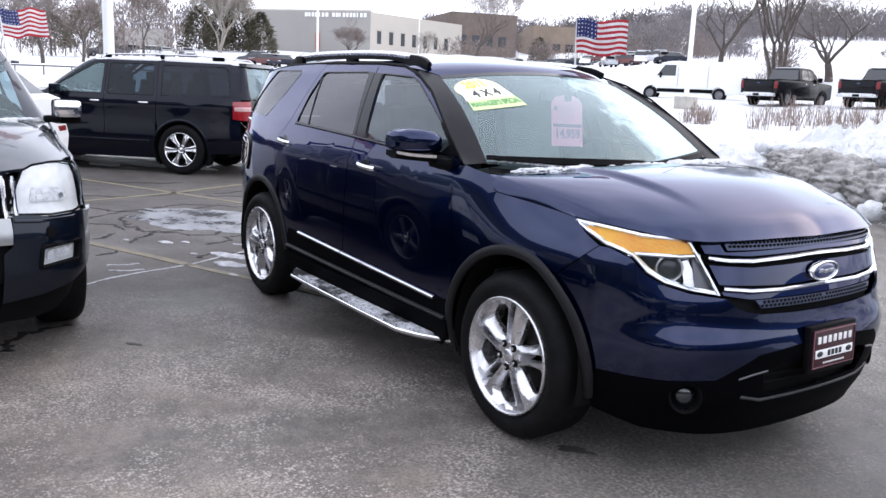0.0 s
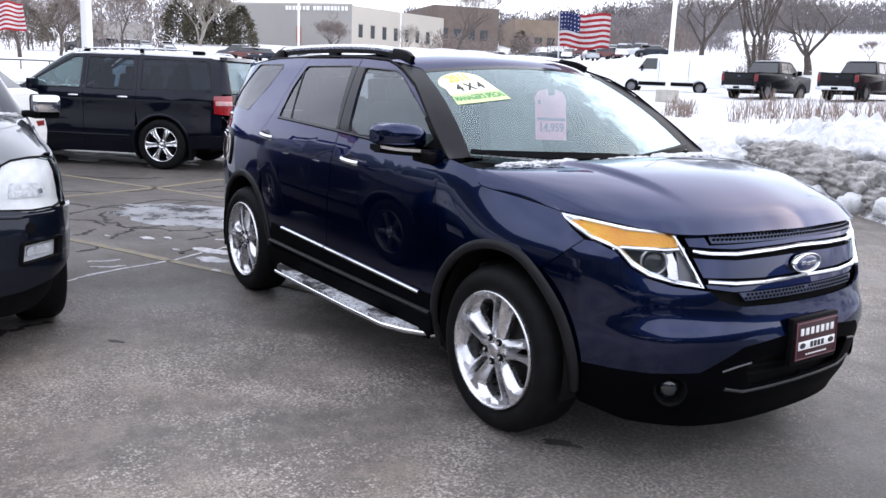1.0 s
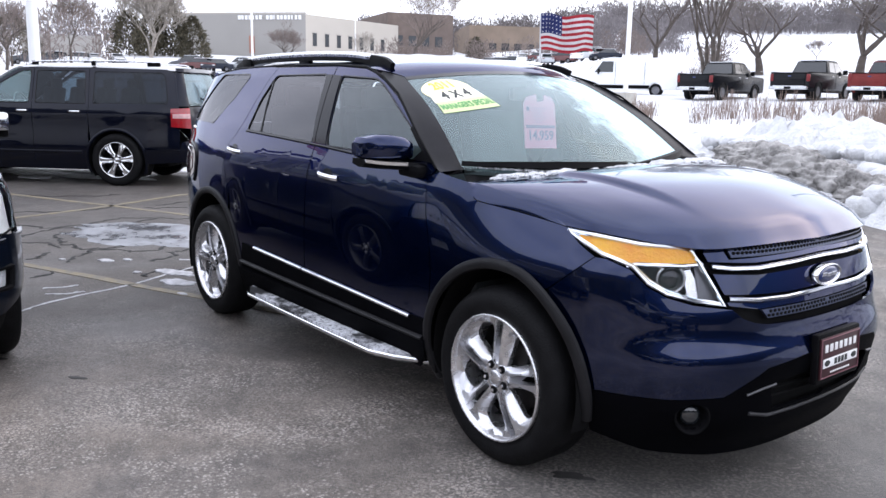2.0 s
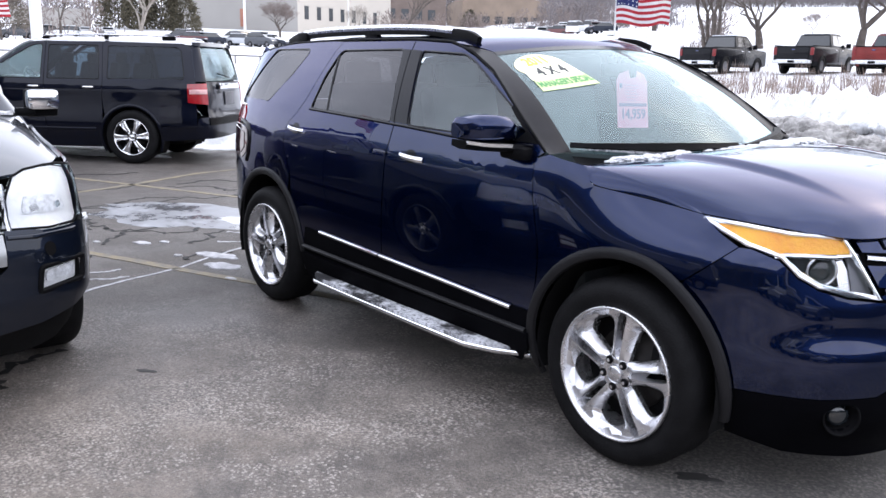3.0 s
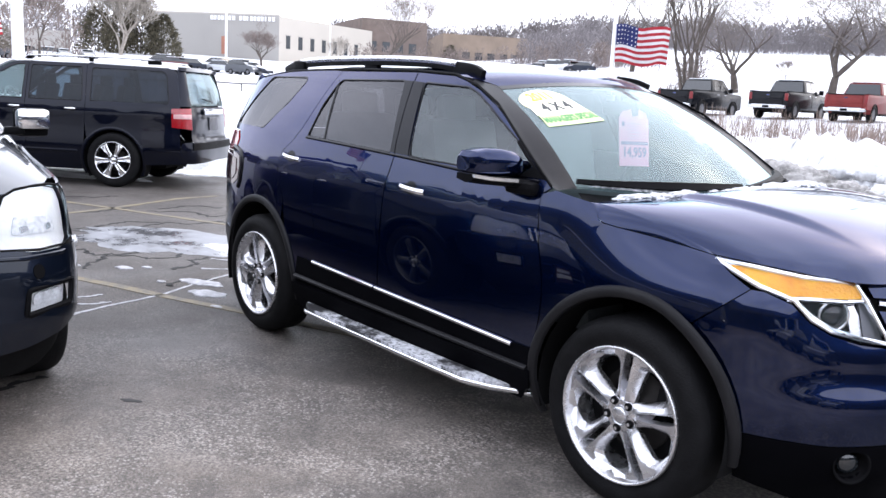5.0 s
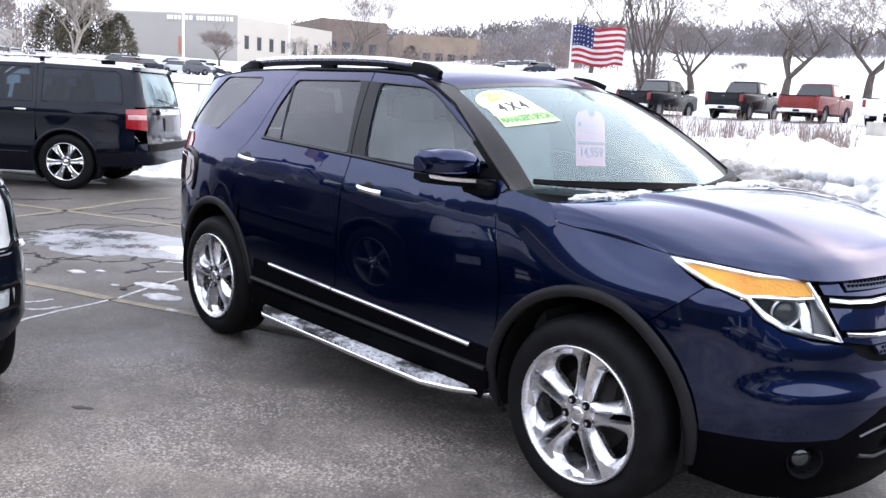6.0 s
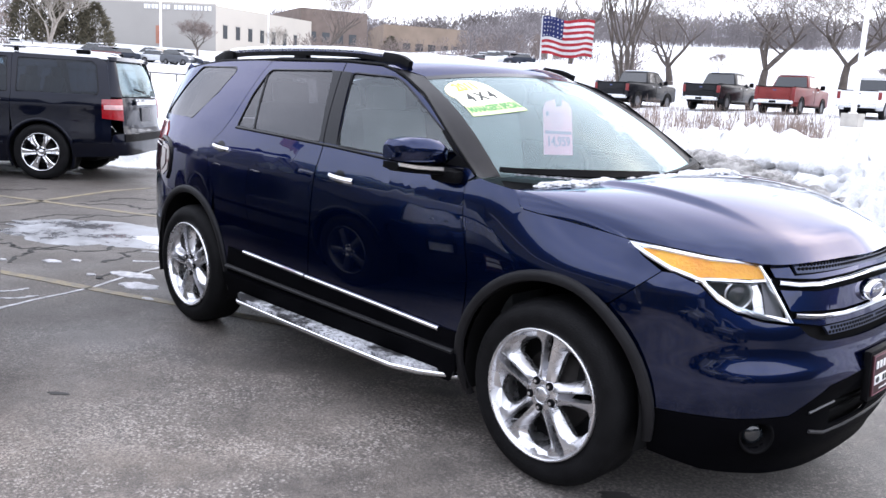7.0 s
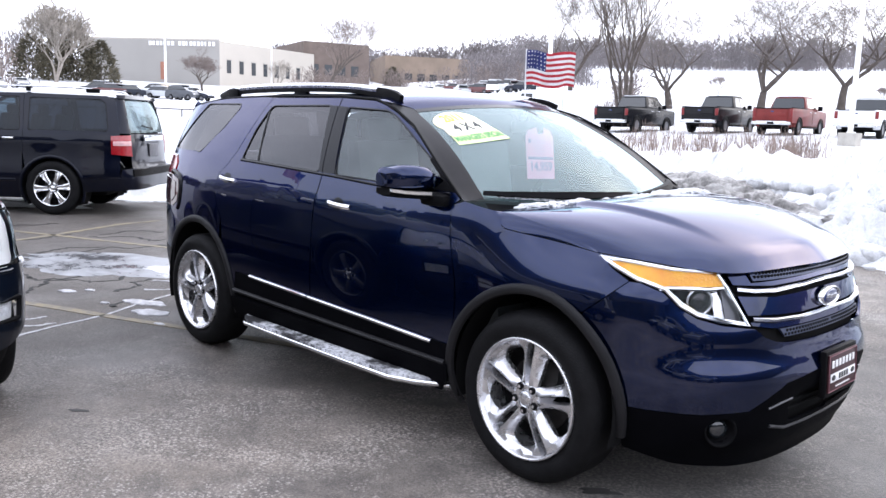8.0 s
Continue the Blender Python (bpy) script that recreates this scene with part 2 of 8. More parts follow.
def lathe(bm, profile, n=48, axis="y", centre=(0, 0, 0)):
    """Turns (radius, along) pairs round an axis."""
    loops = []
    for r, h in profile:
        lp = []
        for k in range(n):
            a = 2 * math.pi * k / n
            c, s = r * math.cos(a), r * math.sin(a)
            p = {"y": (c, h, s), "z": (c, s, h), "x": (h, c, s)}[axis]
            lp.append((p[0] + centre[0], p[1] + centre[1], p[2] + centre[2]))
        loops.append(lp)
    return rings(bm, loops, True, False)


def sweep(bm, path, section, up=(0, 0, 1), closed=False, scale=None):
    """Carries a closed 2D section (side, up) along a path."""
    path = [Vector(p) for p in path]
    loops = []
    for i, p in enumerate(path):
        a = path[i - 1] if i or closed else path[0]
        b = path[(i + 1) % len(path)] if i < len(path) - 1 or closed else path[-1]
        d = (b - a).normalized()
        side = d.cross(Vector(up)).normalized()
        u = side.cross(d).normalized()
        k = scale[i] if scale else 1.0
        loops.append([p + side * (x * k) + u * (y * k) for x, y in section])
    if closed:
        loops.append(loops[0])
    return rings(bm, loops, True, not closed)


def disc_section(r, n=8, ry=None):
    return [(r * math.cos(2 * math.pi * k / n), (ry or r) * math.sin(2 * math.pi * k / n)) for k in range(n)]


def rect_section(w, h, c=0.25):
    e = min(w, h) * c
    return [(w / 2, -h / 2 + e), (w / 2, h / 2 - e), (w / 2 - e, h / 2), (-w / 2 + e, h / 2), (-w / 2, h / 2 - e), (-w / 2, -h / 2 + e), (-w / 2 + e, -h / 2), (w / 2 - e, -h / 2)]


def smooth_step(a, b, x):
    t = min(1.0, max(0.0, (x - a) / (b - a)))
    return t * t * (3 - 2 * t)


def spline(pts, n=8, closed=False):
    """A curve through points (tuples of any length)."""
    P = [np.array(p, float) for p in pts]
    Q = [P[-1]] + P + [P[0], P[1]] if closed else [2 * P[0] - P[1]] + P + [2 * P[-1] - P[-2]]
    out = []
    for i in range(1, len(Q) - 2):
        a, b, c, d = Q[i - 1:i + 3]
        for k in range(n):
            t = k / n
            out.append(tuple(0.5 * (2 * b + (c - a) * t + (2 * a - 5 * b + 4 * c - d) * t * t + (3 * b - a - 3 * c + d) * t ** 3)))
    if not closed:
        out.append(tuple(P[-1]))
    return out


def rounded(poly, r=0.03, n=4):
    """A polygon with its corners rounded off."""
    out = []
    m = len(poly)
    for i in range(m):
        a, b, c = (np.array(poly[k % m], float) for k in (i - 1, i, i + 1))
        la, lc = np.linalg.norm(a - b), np.linalg.norm(c - b)
        k = min(r, la * 0.45, lc * 0.45)
        p, q = b + (a - b) / la * k, b + (c - b) / lc * k
        for j in range(n + 1):
            t = j / n
            out.append(tuple((1 - t) ** 2 * p + 2 * t * (1 - t) * b + t * t * q))
    return out


def arc(cx, cz, r, a0, a1, n=14, rz=None):
    return [(cx + r * math.cos(radians(a0 + (a1 - a0) * k / n)), cz + (rz or r) * math.sin(radians(a0 + (a1 - a0) * k / n))) for k in range(n + 1)]


def grow(poly, d):
    """A polygon moved outward by d (inward if negative)."""
    P = [np.array(p, float) for p in poly]
    area = sum(P[i - 1][0] * P[i][1] - P[i][0] * P[i - 1][1] for i in range(len(P)))
    s = 1 if area > 0 else -1
    out = []
    for i in range(len(P)):
        a, b, c = P[i - 1], P[i], P[(i + 1) % len(P)]
        t = c - a
        t = t / (np.linalg.norm(t) + 1e-9)
        out.append(tuple(b + s * d * np.array((t[1], -t[0]))))
    return out


def inside(p, poly):
    hit = False
    for i in range(len(poly)):
        (x0, y0), (x1, y1) = poly[i - 1], poly[i]
        if (y0 > p[1]) != (y1 > p[1]) and p[0] < (x1 - x0) * (p[1] - y0) / (y1 - y0) + x0:
            hit = not hit
    return hit


def panel(surface, outline, holes=(), du=0.06, dv=0.045, thick=0.012, lift=0.0, flip_y=False, sign=-1):
    """A sheet cut to an outline in a surface's own two coordinates, laid onto the surface, with turned-in edges."""
    bm = bmesh.new()
    bm.faces.new([bm.verts.new((u, v, 0)) for u, v in outline])
    us, vs = [p[0] for p in outline], [p[1] for p in outline]

    def cut(co, no):
        bmesh.ops.bisect_plane(bm, geom=bm.verts[:] + bm.edges[:] + bm.faces[:], dist=1e-5, plane_co=co, plane_no=no)

    for k in range(1, max(1, math.ceil((max(us) - min(us)) / du))):
        cut((min(us) + k * du, 0, 0), (1, 0, 0))
    for k in range(1, max(1, math.ceil((max(vs) - min(vs)) / dv))):
        cut((0, min(vs) + k * dv, 0), (0, 1, 0))
    for h in holes:
        for i in range(len(h)):
            a, b = h[i - 1], h[i]
            if math.hypot(b[0] - a[0], b[1] - a[1]) > 1e-5:
                cut((a[0], a[1], 0), (b[1] - a[1], a[0] - b[0], 0))
    if holes:
        gone = [f for f in bm.faces if any(inside(f.calc_center_median(), h) for h in holes)]
        bmesh.ops.delete(bm, geom=gone, context="FACES")
        bmesh.ops.dissolve_degenerate(bm, dist=1e-5, edges=bm.edges[:])
    flat = {v: (v.co.x, v.co.y) for v in bm.verts}
    e = 1e-3
    nrm = {}
    for v, (u, w) in flat.items():
        p = Vector(surface(u, w))
        n = (Vector(surface(u + e, w)) - Vector(surface(u - e, w))).cross(Vector(surface(u, w + e)) - Vector(surface(u, w - e))).normalized() * sign
        nrm[v] = n
        v.co = p + n * lift
    bm.normal_update()
    f0 = max(bm.faces, key=lambda f: f.calc_area())
    if f0.normal.dot(nrm[f0.verts[0]]) < 0:
        bmesh.ops.reverse_faces(bm, faces=bm.faces[:])
    if thick:
        rim = [x for x in bm.edges if len(x.link_faces) == 1]
        for x in rim:
            x.smooth = False
        r = bmesh.ops.extrude_edge_only(bm, edges=rim)
        for v in [g for g in r["geom"] if isinstance(g, bmesh.types.BMVert)]:
            o = next((x.other_vert(v) for x in v.link_edges if x.other_vert(v) in nrm), None)
            if o:
                v.co -= nrm[o] * thick
    if flip_y:
        for v in bm.verts:
            v.co.y = -v.co.y
        bmesh.ops.reverse_faces(bm, faces=bm.faces[:])
    return bm


def sheet(surface, nu, nv, u0=0.0, u1=1.0, v0=0.0, v1=1.0, thick=0.0):
    """A grid over a surface; thick gives it a back."""
    bm = bmesh.new()
    g = [[bm.verts.new(surface(u0 + (u1 - u0) * i / nu, v0 + (v1 - v0) * j / nv)) for j in range(nv + 1)] for i in range(nu + 1)]
    for i in range(nu):
        for j in range(nv):
            bm.faces.new((g[i][j], g[i + 1][j], g[i + 1][j + 1], g[i][j + 1]))
    if thick:
        bm.normal_update()
        bmesh.ops.solidify(bm, geom=bm.faces[:], thickness=thick)
    return bm


def strip(surface, path, w, h, lift=0.0, thin_ends=False, flip_y=False, sign=-1):
    """A raised moulding of width w and height h along a path on a surface."""
    bm = bmesh.new()
    e = 1e-3
    loops = []
    pts = [np.array(p, float) for p in path]
    for i, (u, v) in enumerate(path):
        a, b = pts[max(0, i - 1)], pts[min(len(pts) - 1, i + 1)]
        p = Vector(surface(u, v))
        n = (Vector(surface(u + e, v)) - Vector(surface(u - e, v))).cross(Vector(surface(u, v + e)) - Vector(surface(u, v - e))).normalized() * sign
        d = (Vector(surface(*b)) - Vector(surface(*a))).normalized()
        s = n.cross(d).normalized()
        k = 0.3 if thin_ends and i in (0, len(path) - 1) else 1.0
        p = p + n * lift
        loops.append([p + s * (w / 2 * k), p + s * (w / 2 * k * 0.8) + n * (h * 0.7), p + s * (w / 2 * k * 0.35) + n * h, p - s * (w / 2 * k * 0.35) + n * h, p - s * (w / 2 * k * 0.8) + n * (h * 0.7), p - s * (w / 2 * k)])
    if flip_y:
        loops = [[Vector((p.x, -p.y, p.z)) for p in lp] for lp in loops]
    rings(bm, loops, True, True)
    bmesh.ops.recalc_face_normals(bm, faces=bm.faces[:])
    return bm


def lettering(name, body, size, m, material, parent, squash=1.0, thick=0.0006, bold=0.0):
    """Raised printed characters in the built-in font, as one mesh."""
    cu = bpy.data.curves.new(name, "FONT")
    cu.body, cu.size, cu.extrude, cu.align_x, cu.align_y, cu.offset = body, size, thick, "CENTER", "CENTER", bold
    tmp = bpy.data.objects.new(name, cu)
    scene.collection.objects.link(tmp)
    bpy.context.view_layer.update()
    me = bpy.data.meshes.new_from_object(tmp.evaluated_get(bpy.context.evaluated_depsgraph_get()))
    bpy.data.objects.remove(tmp)
    me.name = name
    me.transform(m @ Matrix.Diagonal((squash, 1, 1, 1)))
    me.materials.clear()
    me.materials.append(material)
    ob = new(name, me)
    ob.parent = parent
    return ob


class Shell:
    """The flanks, nose and tail of a vehicle as one surface: distance round the plan from the nose, and height."""

    def __init__(self, plan, heights, side, fender, nose, tail, marks):
        P = [np.array(p, float) for p in plan]
        Q = [P[1] * (1, -1)] + P + [P[-2] * (1, -1)]
        o = []
        for i in range(1, len(Q) - 2):
            a, b, c, d = Q[i - 1:i + 3]
            for k in range(24):
                t = k / 24
                o.append(0.5 * (2 * b + (c - a) * t + (2 * a - 5 * b + 4 * c - d) * t * t + (3 * b - a - 3 * c + d) * t ** 3))
        o.append(P[-1])
        self.c = np.array(o)
        self.s = np.r_[0, np.cumsum(np.linalg.norm(np.diff(self.c, axis=0), axis=1))]
        T = np.gradient(self.c, self.s, axis=0)
        N = np.stack([-T[:, 1], T[:, 0]], 1)
        N /= np.linalg.norm(N, axis=1)[:, None]
        self.n = N if N[0, 0] > 0 else -N
        self.h, self.side, self.fender, self.nose, self.tail, self.marks = heights, side, fender, nose, tail, marks
        self.end = self.s[-1]

    def off(self, x, z):
        n0, n1, f0, f1, t0, t1 = self.marks
        wn = smooth_step(n0, n1, x)
        wf = smooth_step(f0, f1, x) * (1 - wn)
        wt = smooth_step(t0, t1, -x)
        g = [np.interp(z, self.h, a) for a in (self.nose, self.fender, self.tail, self.side)]
        return wn * g[0] + wf * g[1] + wt * g[2] + (1 - wn - wf - wt) * g[3]

    def __call__(self, s, z):
        x, y = np.interp(s, self.s, self.c[:, 0]), np.interp(s, self.s, self.c[:, 1])
        nx, ny = np.interp(s, self.s, self.n[:, 0]), np.interp(s, self.s, self.n[:, 1])
        o = self.off(x, z)
        return (float(x - nx * o), float(-(y - ny * o)), float(z))

    def at(self, x):
        """The distance round the plan at which the flank passes x."""
        return float(np.interp(-x, -self.c[:, 0], self.s))

    def pts(self, xz):
        return [(self.at(x), z) for x, z in xz]


def wheel(name, parent, m, kind, R=0.381, rim=0.268, width=0.25, tread=0.62):
    """Tyre, rim, spokes, nuts, cap and brake; the outer face looks along -y."""
    w = new(name)
    w.parent, w.matrix_basis = parent, m
    h = width / 2
    bm = bmesh.new()
    lathe(bm, [(rim - 0.012, h - 0.02), (rim - 0.012, -h + 0.028), (rim + 0.004, -h + 0.012), (rim + 0.02, -h + 0.004), (rim + (R - rim) * 0.45, -h - 0.004), (R - 0.03, -h + 0.006), (R - 0.014, -h + 0.022), (R - 0.003, -h + 0.045), (R, -h * tread + 0.01), (R, 0), (R, h * tread), (R - 0.005, h - 0.03), (R - 0.03, h), (rim + 0.02, h), (rim - 0.012, h - 0.02)], 96)
    part("tyre", bm, M["rubber"], w, sharp=50)
    bm = bmesh.new()
    lathe(bm, [(rim + 0.004, -h + 0.014), (rim + 0.003, -h - 0.002), (rim - 0.003, -h - 0.004), (rim - 0.008, -h + 0.003), (rim - 0.013, -h + 0.018), (rim - 0.026, -h + 0.044), (rim - 0.036, -h + 0.09), (rim - 0.04, h - 0.02)], 96)
    part("rim", bm, M[{"chrome6": "chrome", "five": "alu_dark"}.get(kind, "alloy")], w, sharp=60)
    bm = bmesh.new()
    lathe(bm, [(0.0, 0.01), (rim - 0.03, 0.01), (rim - 0.03, 0.02)], 32)
    part("brake_shield", bm, M["well"], w)
    bm = bmesh.new()
    lathe(bm, [(0.0, -0.02), (0.08, -0.02), (0.085, -0.005), (0.165, -0.005), (0.165, 0.012), (0.0, 0.012)], 40)
    part("brake_disc", bm, M["steel"], w, sharp=30)
    bm = bmesh.new()
    box(bm, (0.14, -0.012, 0.07), (0.07, 0.06, 0.16), 0.012)
    part("caliper", bm, M["well"], w)
    face = -h + 0.012
    if kind == "split5":
        # each spoke is a pair of ridged arms with a trough between them; broad facets fall away to rounded windows
        rows = [(.045, .003, 36, .018, .012, .022), (.075, .006, 36, .022, .006, .020), (.088, .008, 31, .026, .004, .027), (.102, .0095, 25, .028, .002, .034), (.13, .0115, 21, .032, .0, .040), (.16, .013, 18.5, .034, .0, .042), (.19, .014, 17.5, .036, .0, .043), (.206, .0145, 18.5, .038, .001, .043), (.218, .015, 22, .038, .002, .042), (.2275, .015, 28, .036, .002, .040), (.234, .014, 36, .032, .003, .036), (.246, .011, 36, .020, .004, .020), (rim - .010, .006, 36, .010, .004, .006)]
        for k in range(5):
            a0 = radians(90 + 72 * k)
            bm = bmesh.new()
            grid = []
            for r, slot, win, dt, dr, de in rows:
                e = r * radians(win)
                half = [(slot, dt), (slot + .004, dr), (slot + .012, dr + .002), (slot + .012 + (e - slot - .012) * .4, dr * .8 + de * .2 + .003), (e, de), (e, de + .024)]
                line = [(-u, d) for u, d in reversed(half)] + [(0.0, dt + .030 * min(1, slot / .010))] + half
                grid.append([bm.verts.new((r * math.cos(a0 + u / r), face + d, r * math.sin(a0 + u / r))) for u, d in line])
            for n in range(len(rows) - 1):
                shut = rows[n][2] == 36 and rows[n + 1][2] == 36
                for q in range(12):
                    if (q in (0, 11) and shut) or (q in (5, 6) and 4 <= n < 9):
                        continue
                    bm.faces.new((grid[n][q], grid[n][q + 1], grid[n + 1][q + 1], grid[n + 1][q]))
            bmesh.ops.recalc_face_normals(bm, faces=bm.faces[:])
            part("spoke", bm, M["alloy"], w, sharp=22)
        hub, nuts, nr = 0.072, 5, 0.056
    elif kind == "chrome6":
        for k in range(6):
            a0 = radians(90 + 60 * k)
            bm = bmesh.new()
            rows = [(0.05, 0.03, 0.012), (0.10, 0.030, 0.004), (0.16, 0.036, 0.0), (0.22, 0.05, 0.0), (rim - 0.015, 0.066, 0.006)]
            loops = []
            c, s = math.cos(a0), math.sin(a0)
            for r, hw, dy in rows:
                sec = [(-hw, 0.05), (-hw, 0.010), (-hw * 0.7, 0), (-hw * 0.2, 0.006), (hw * 0.2, 0.006), (hw * 0.7, 0), (hw, 0.010), (hw, 0.05)]
                loops.append([(c * r - s * x, face + dy + yy, s * r + c * x) for x, yy in sec])
            rings(bm, loops, False, False)
            bmesh.ops.recalc_face_normals(bm, faces=bm.faces[:])
            part("spoke", bm, M["chrome"], w, sharp=40)
        hub, nuts, nr = 0.085, 6, 0.066
    else:
        for k in range(5):
            a0 = radians(90 + 72 * k)
            bm = bmesh.new()
            loops = []
            c, s = math.cos(a0), math.sin(a0)
            for r, hw, dy in [(0.04, 0.034, 0.012), (0.12, 0.034, 0.004), (0.2, 0.04, 0.003), (rim - 0.015, 0.055, 0.01)]:
                sec = [(-hw, 0.05), (-hw, 0.010), (-hw * 0.5, 0), (hw * 0.5, 0), (hw, 0.010), (hw, 0.05)]
                loops.append([(c * r - s * x, face + dy + yy, s * r + c * x) for x, yy in sec])
            rings(bm, loops, False, False)
            bmesh.ops.recalc_face_normals(bm, faces=bm.faces[:])
            part("spoke", bm, M["alu_dark"], w, sharp=40)
        hub, nuts, nr = 0.07, 5, 0.052
    bm = bmesh.new()
    lathe(bm, [(hub, face + 0.04), (hub, face + 0.016), (hub - 0.012, face + 0.009), (0.036, face + 0.007), (0.034, face + 0.012), (0.0, face + 0.012)], 36)
    part("hub", bm, M["alloy" if kind != "chrome6" else "chrome"], w, sharp=40)
    for k in range(nuts):
        a = radians(90 + (k + 0.5) * 360 / nuts)
        bm = bmesh.new()
        x, z = nr * math.cos(a), nr * math.sin(a)
        cyl(bm, (x, face + 0.004, z), (x, face + 0.012, z), 0.0165, n=16)
        part("nut_recess", bm, M["trim"], w)
        bm = bmesh.new()
        cyl(bm, (x, face - 0.004, z), (x, face + 0.008, z), 0.0075, 0.009, n=6)
        part("wheel_nut", bm, M["chrome"], w)
    bm = bmesh.new()
    lathe(bm, [(0.033, face + 0.012), (0.032, face + 0.002), (0.026, face - 0.002), (0.0, face - 0.004)], 28)
    part("hub_cap", bm, M["alloy"] if kind != "chrome6" else M["chrome"], w)
    return w

# ---- ground: asphalt lot, snow country rising behind it ----
EYE_XY = (2.0, -3.5)
LOT = [(-60, -40), (-26, -9), (-16.0, -0.6), (-12.4, 3.0), (-9.2, 6.4), (-5.8, 8.6), (-3.7, 8.2), (-1.2, 6.75), (2.0, 6.2), (7.0, 6.4), (30, 9), (60, 12), (60, -70), (-60, -70)]


def lot_distance(x, y):
    """Metres outside the asphalt's edge, negative on the lot."""
    best = 1e9
    for i in range(len(LOT)):
        (ax, ay), (bx, by) = LOT[i - 1], LOT[i]
        dx, dy = bx - ax, by - ay
        t = min(1, max(0, ((x - ax) * dx + (y - ay) * dy) / (dx * dx + dy * dy)))
        best = min(best, math.hypot(x - ax - t * dx, y - ay - t * dy))
    return -best if inside((x, y), LOT) else best


def rise(r, az=120.0):
    """Height of the snow country by distance; the field before the halls lies lower than the wooded slope."""
    R_ = [10, 15, 20, 28, 38, 47, 55, 70, 100, 130, 200, 300, 420, 700, 1500, 4000]
    slope = np.interp(r, R_, [.85, .9, .92, 1.0, 1.15, 1.5, 1.75, 3.7, 5.0, 7.0, 12.0, 21, 33, 46, 60, 60])
    field = np.interp(r, R_, [.85, .9, .92, 1.0, 1.2, 1.6, 1.9, 2.35, 3.3, 4.6, 8.9, 17, 27, 42, 60, 60])
    return float(slope + (field - slope) * smooth_step(131, 140, az))


def terrain(x, y):
    d = lot_distance(x, y)
    r = math.hypot(x - EYE_XY[0], y - EYE_XY[1])
    if y < -12 and d > 0:
        return -0.05
    bumps = 0.10 * noise.noise((x * .35, y * .35, 0)) + 0.25 * noise.noise((x * .06, y * .06, 3)) * min(1, r / 60)
    return -0.06 + (rise(r, math.degrees(math.atan2(y - EYE_XY[1], x - EYE_XY[0]))) + 0.06 + bumps) * smooth_step(0.6, 3.2, d)


def polar(az, r):
    return EYE_XY[0] + r * math.cos(radians(az)), EYE_XY[1] + r * math.sin(radians(az))


def shader(name, rough=0.7):
    m = bpy.data.materials.new(name)
    m.use_nodes = True
    nt = m.node_tree
    b = nt.nodes["Principled BSDF"]
    b.inputs["Roughness"].default_value = rough
    tc = nt.nodes.new("ShaderNodeTexCoord")

    def tex(scale, detail=5, rough_=0.55, kind="Noise", where=None):
        n = nt.nodes.new("ShaderNodeTex" + kind)
        n.inputs["Scale"].default_value = scale
        if kind == "Noise":
            n.inputs["Detail"].default_value, n.inputs["Roughness"].default_value = detail, rough_
        nt.links.new(where or tc.outputs["Object"], n.inputs["Vector"])
        return n

    def ramp(src, a, b_, lo=0.0, hi=1.0):
        r = nt.nodes.new("ShaderNodeMapRange")
        for k, v in (("From Min", a), ("From Max", b_), ("To Min", lo), ("To Max", hi)):
            r.inputs[k].default_value = v
        nt.links.new(src, r.inputs["Value"])
        return r.outputs["Result"]

    def mix(fac, a, c):
        n = nt.nodes.new("ShaderNodeMixRGB")
        for key, v in (("Fac", fac), ("Color1", a), ("Color2", c)):
            if isinstance(v, (tuple, list)):
                n.inputs[key].default_value = (*v, 1)
            elif isinstance(v, float):
                n.inputs[key].default_value = v
            else:
                nt.links.new(v, n.inputs[key])
        return n.outputs["Color"]

    def times(a, c):
        n = nt.nodes.new("ShaderNodeMath")
        n.operation = "MULTIPLY"
        nt.links.new(a, n.inputs[0])
        if isinstance(c, float):
            n.inputs[1].default_value = c
        else:
            nt.links.new(c, n.inputs[1])
        return n.outputs[0]

    def bump(src, strength, dist=0.02):
        n = nt.nodes.new("ShaderNodeBump")
        n.inputs["Strength"].default_value, n.inputs["Distance"].default_value = strength, dist
        nt.links.new(src, n.inputs["Height"])
        nt.links.new(n.outputs["Normal"], b.inputs["Normal"])
    return m, nt, b, tc, tex, ramp, mix, times, bump


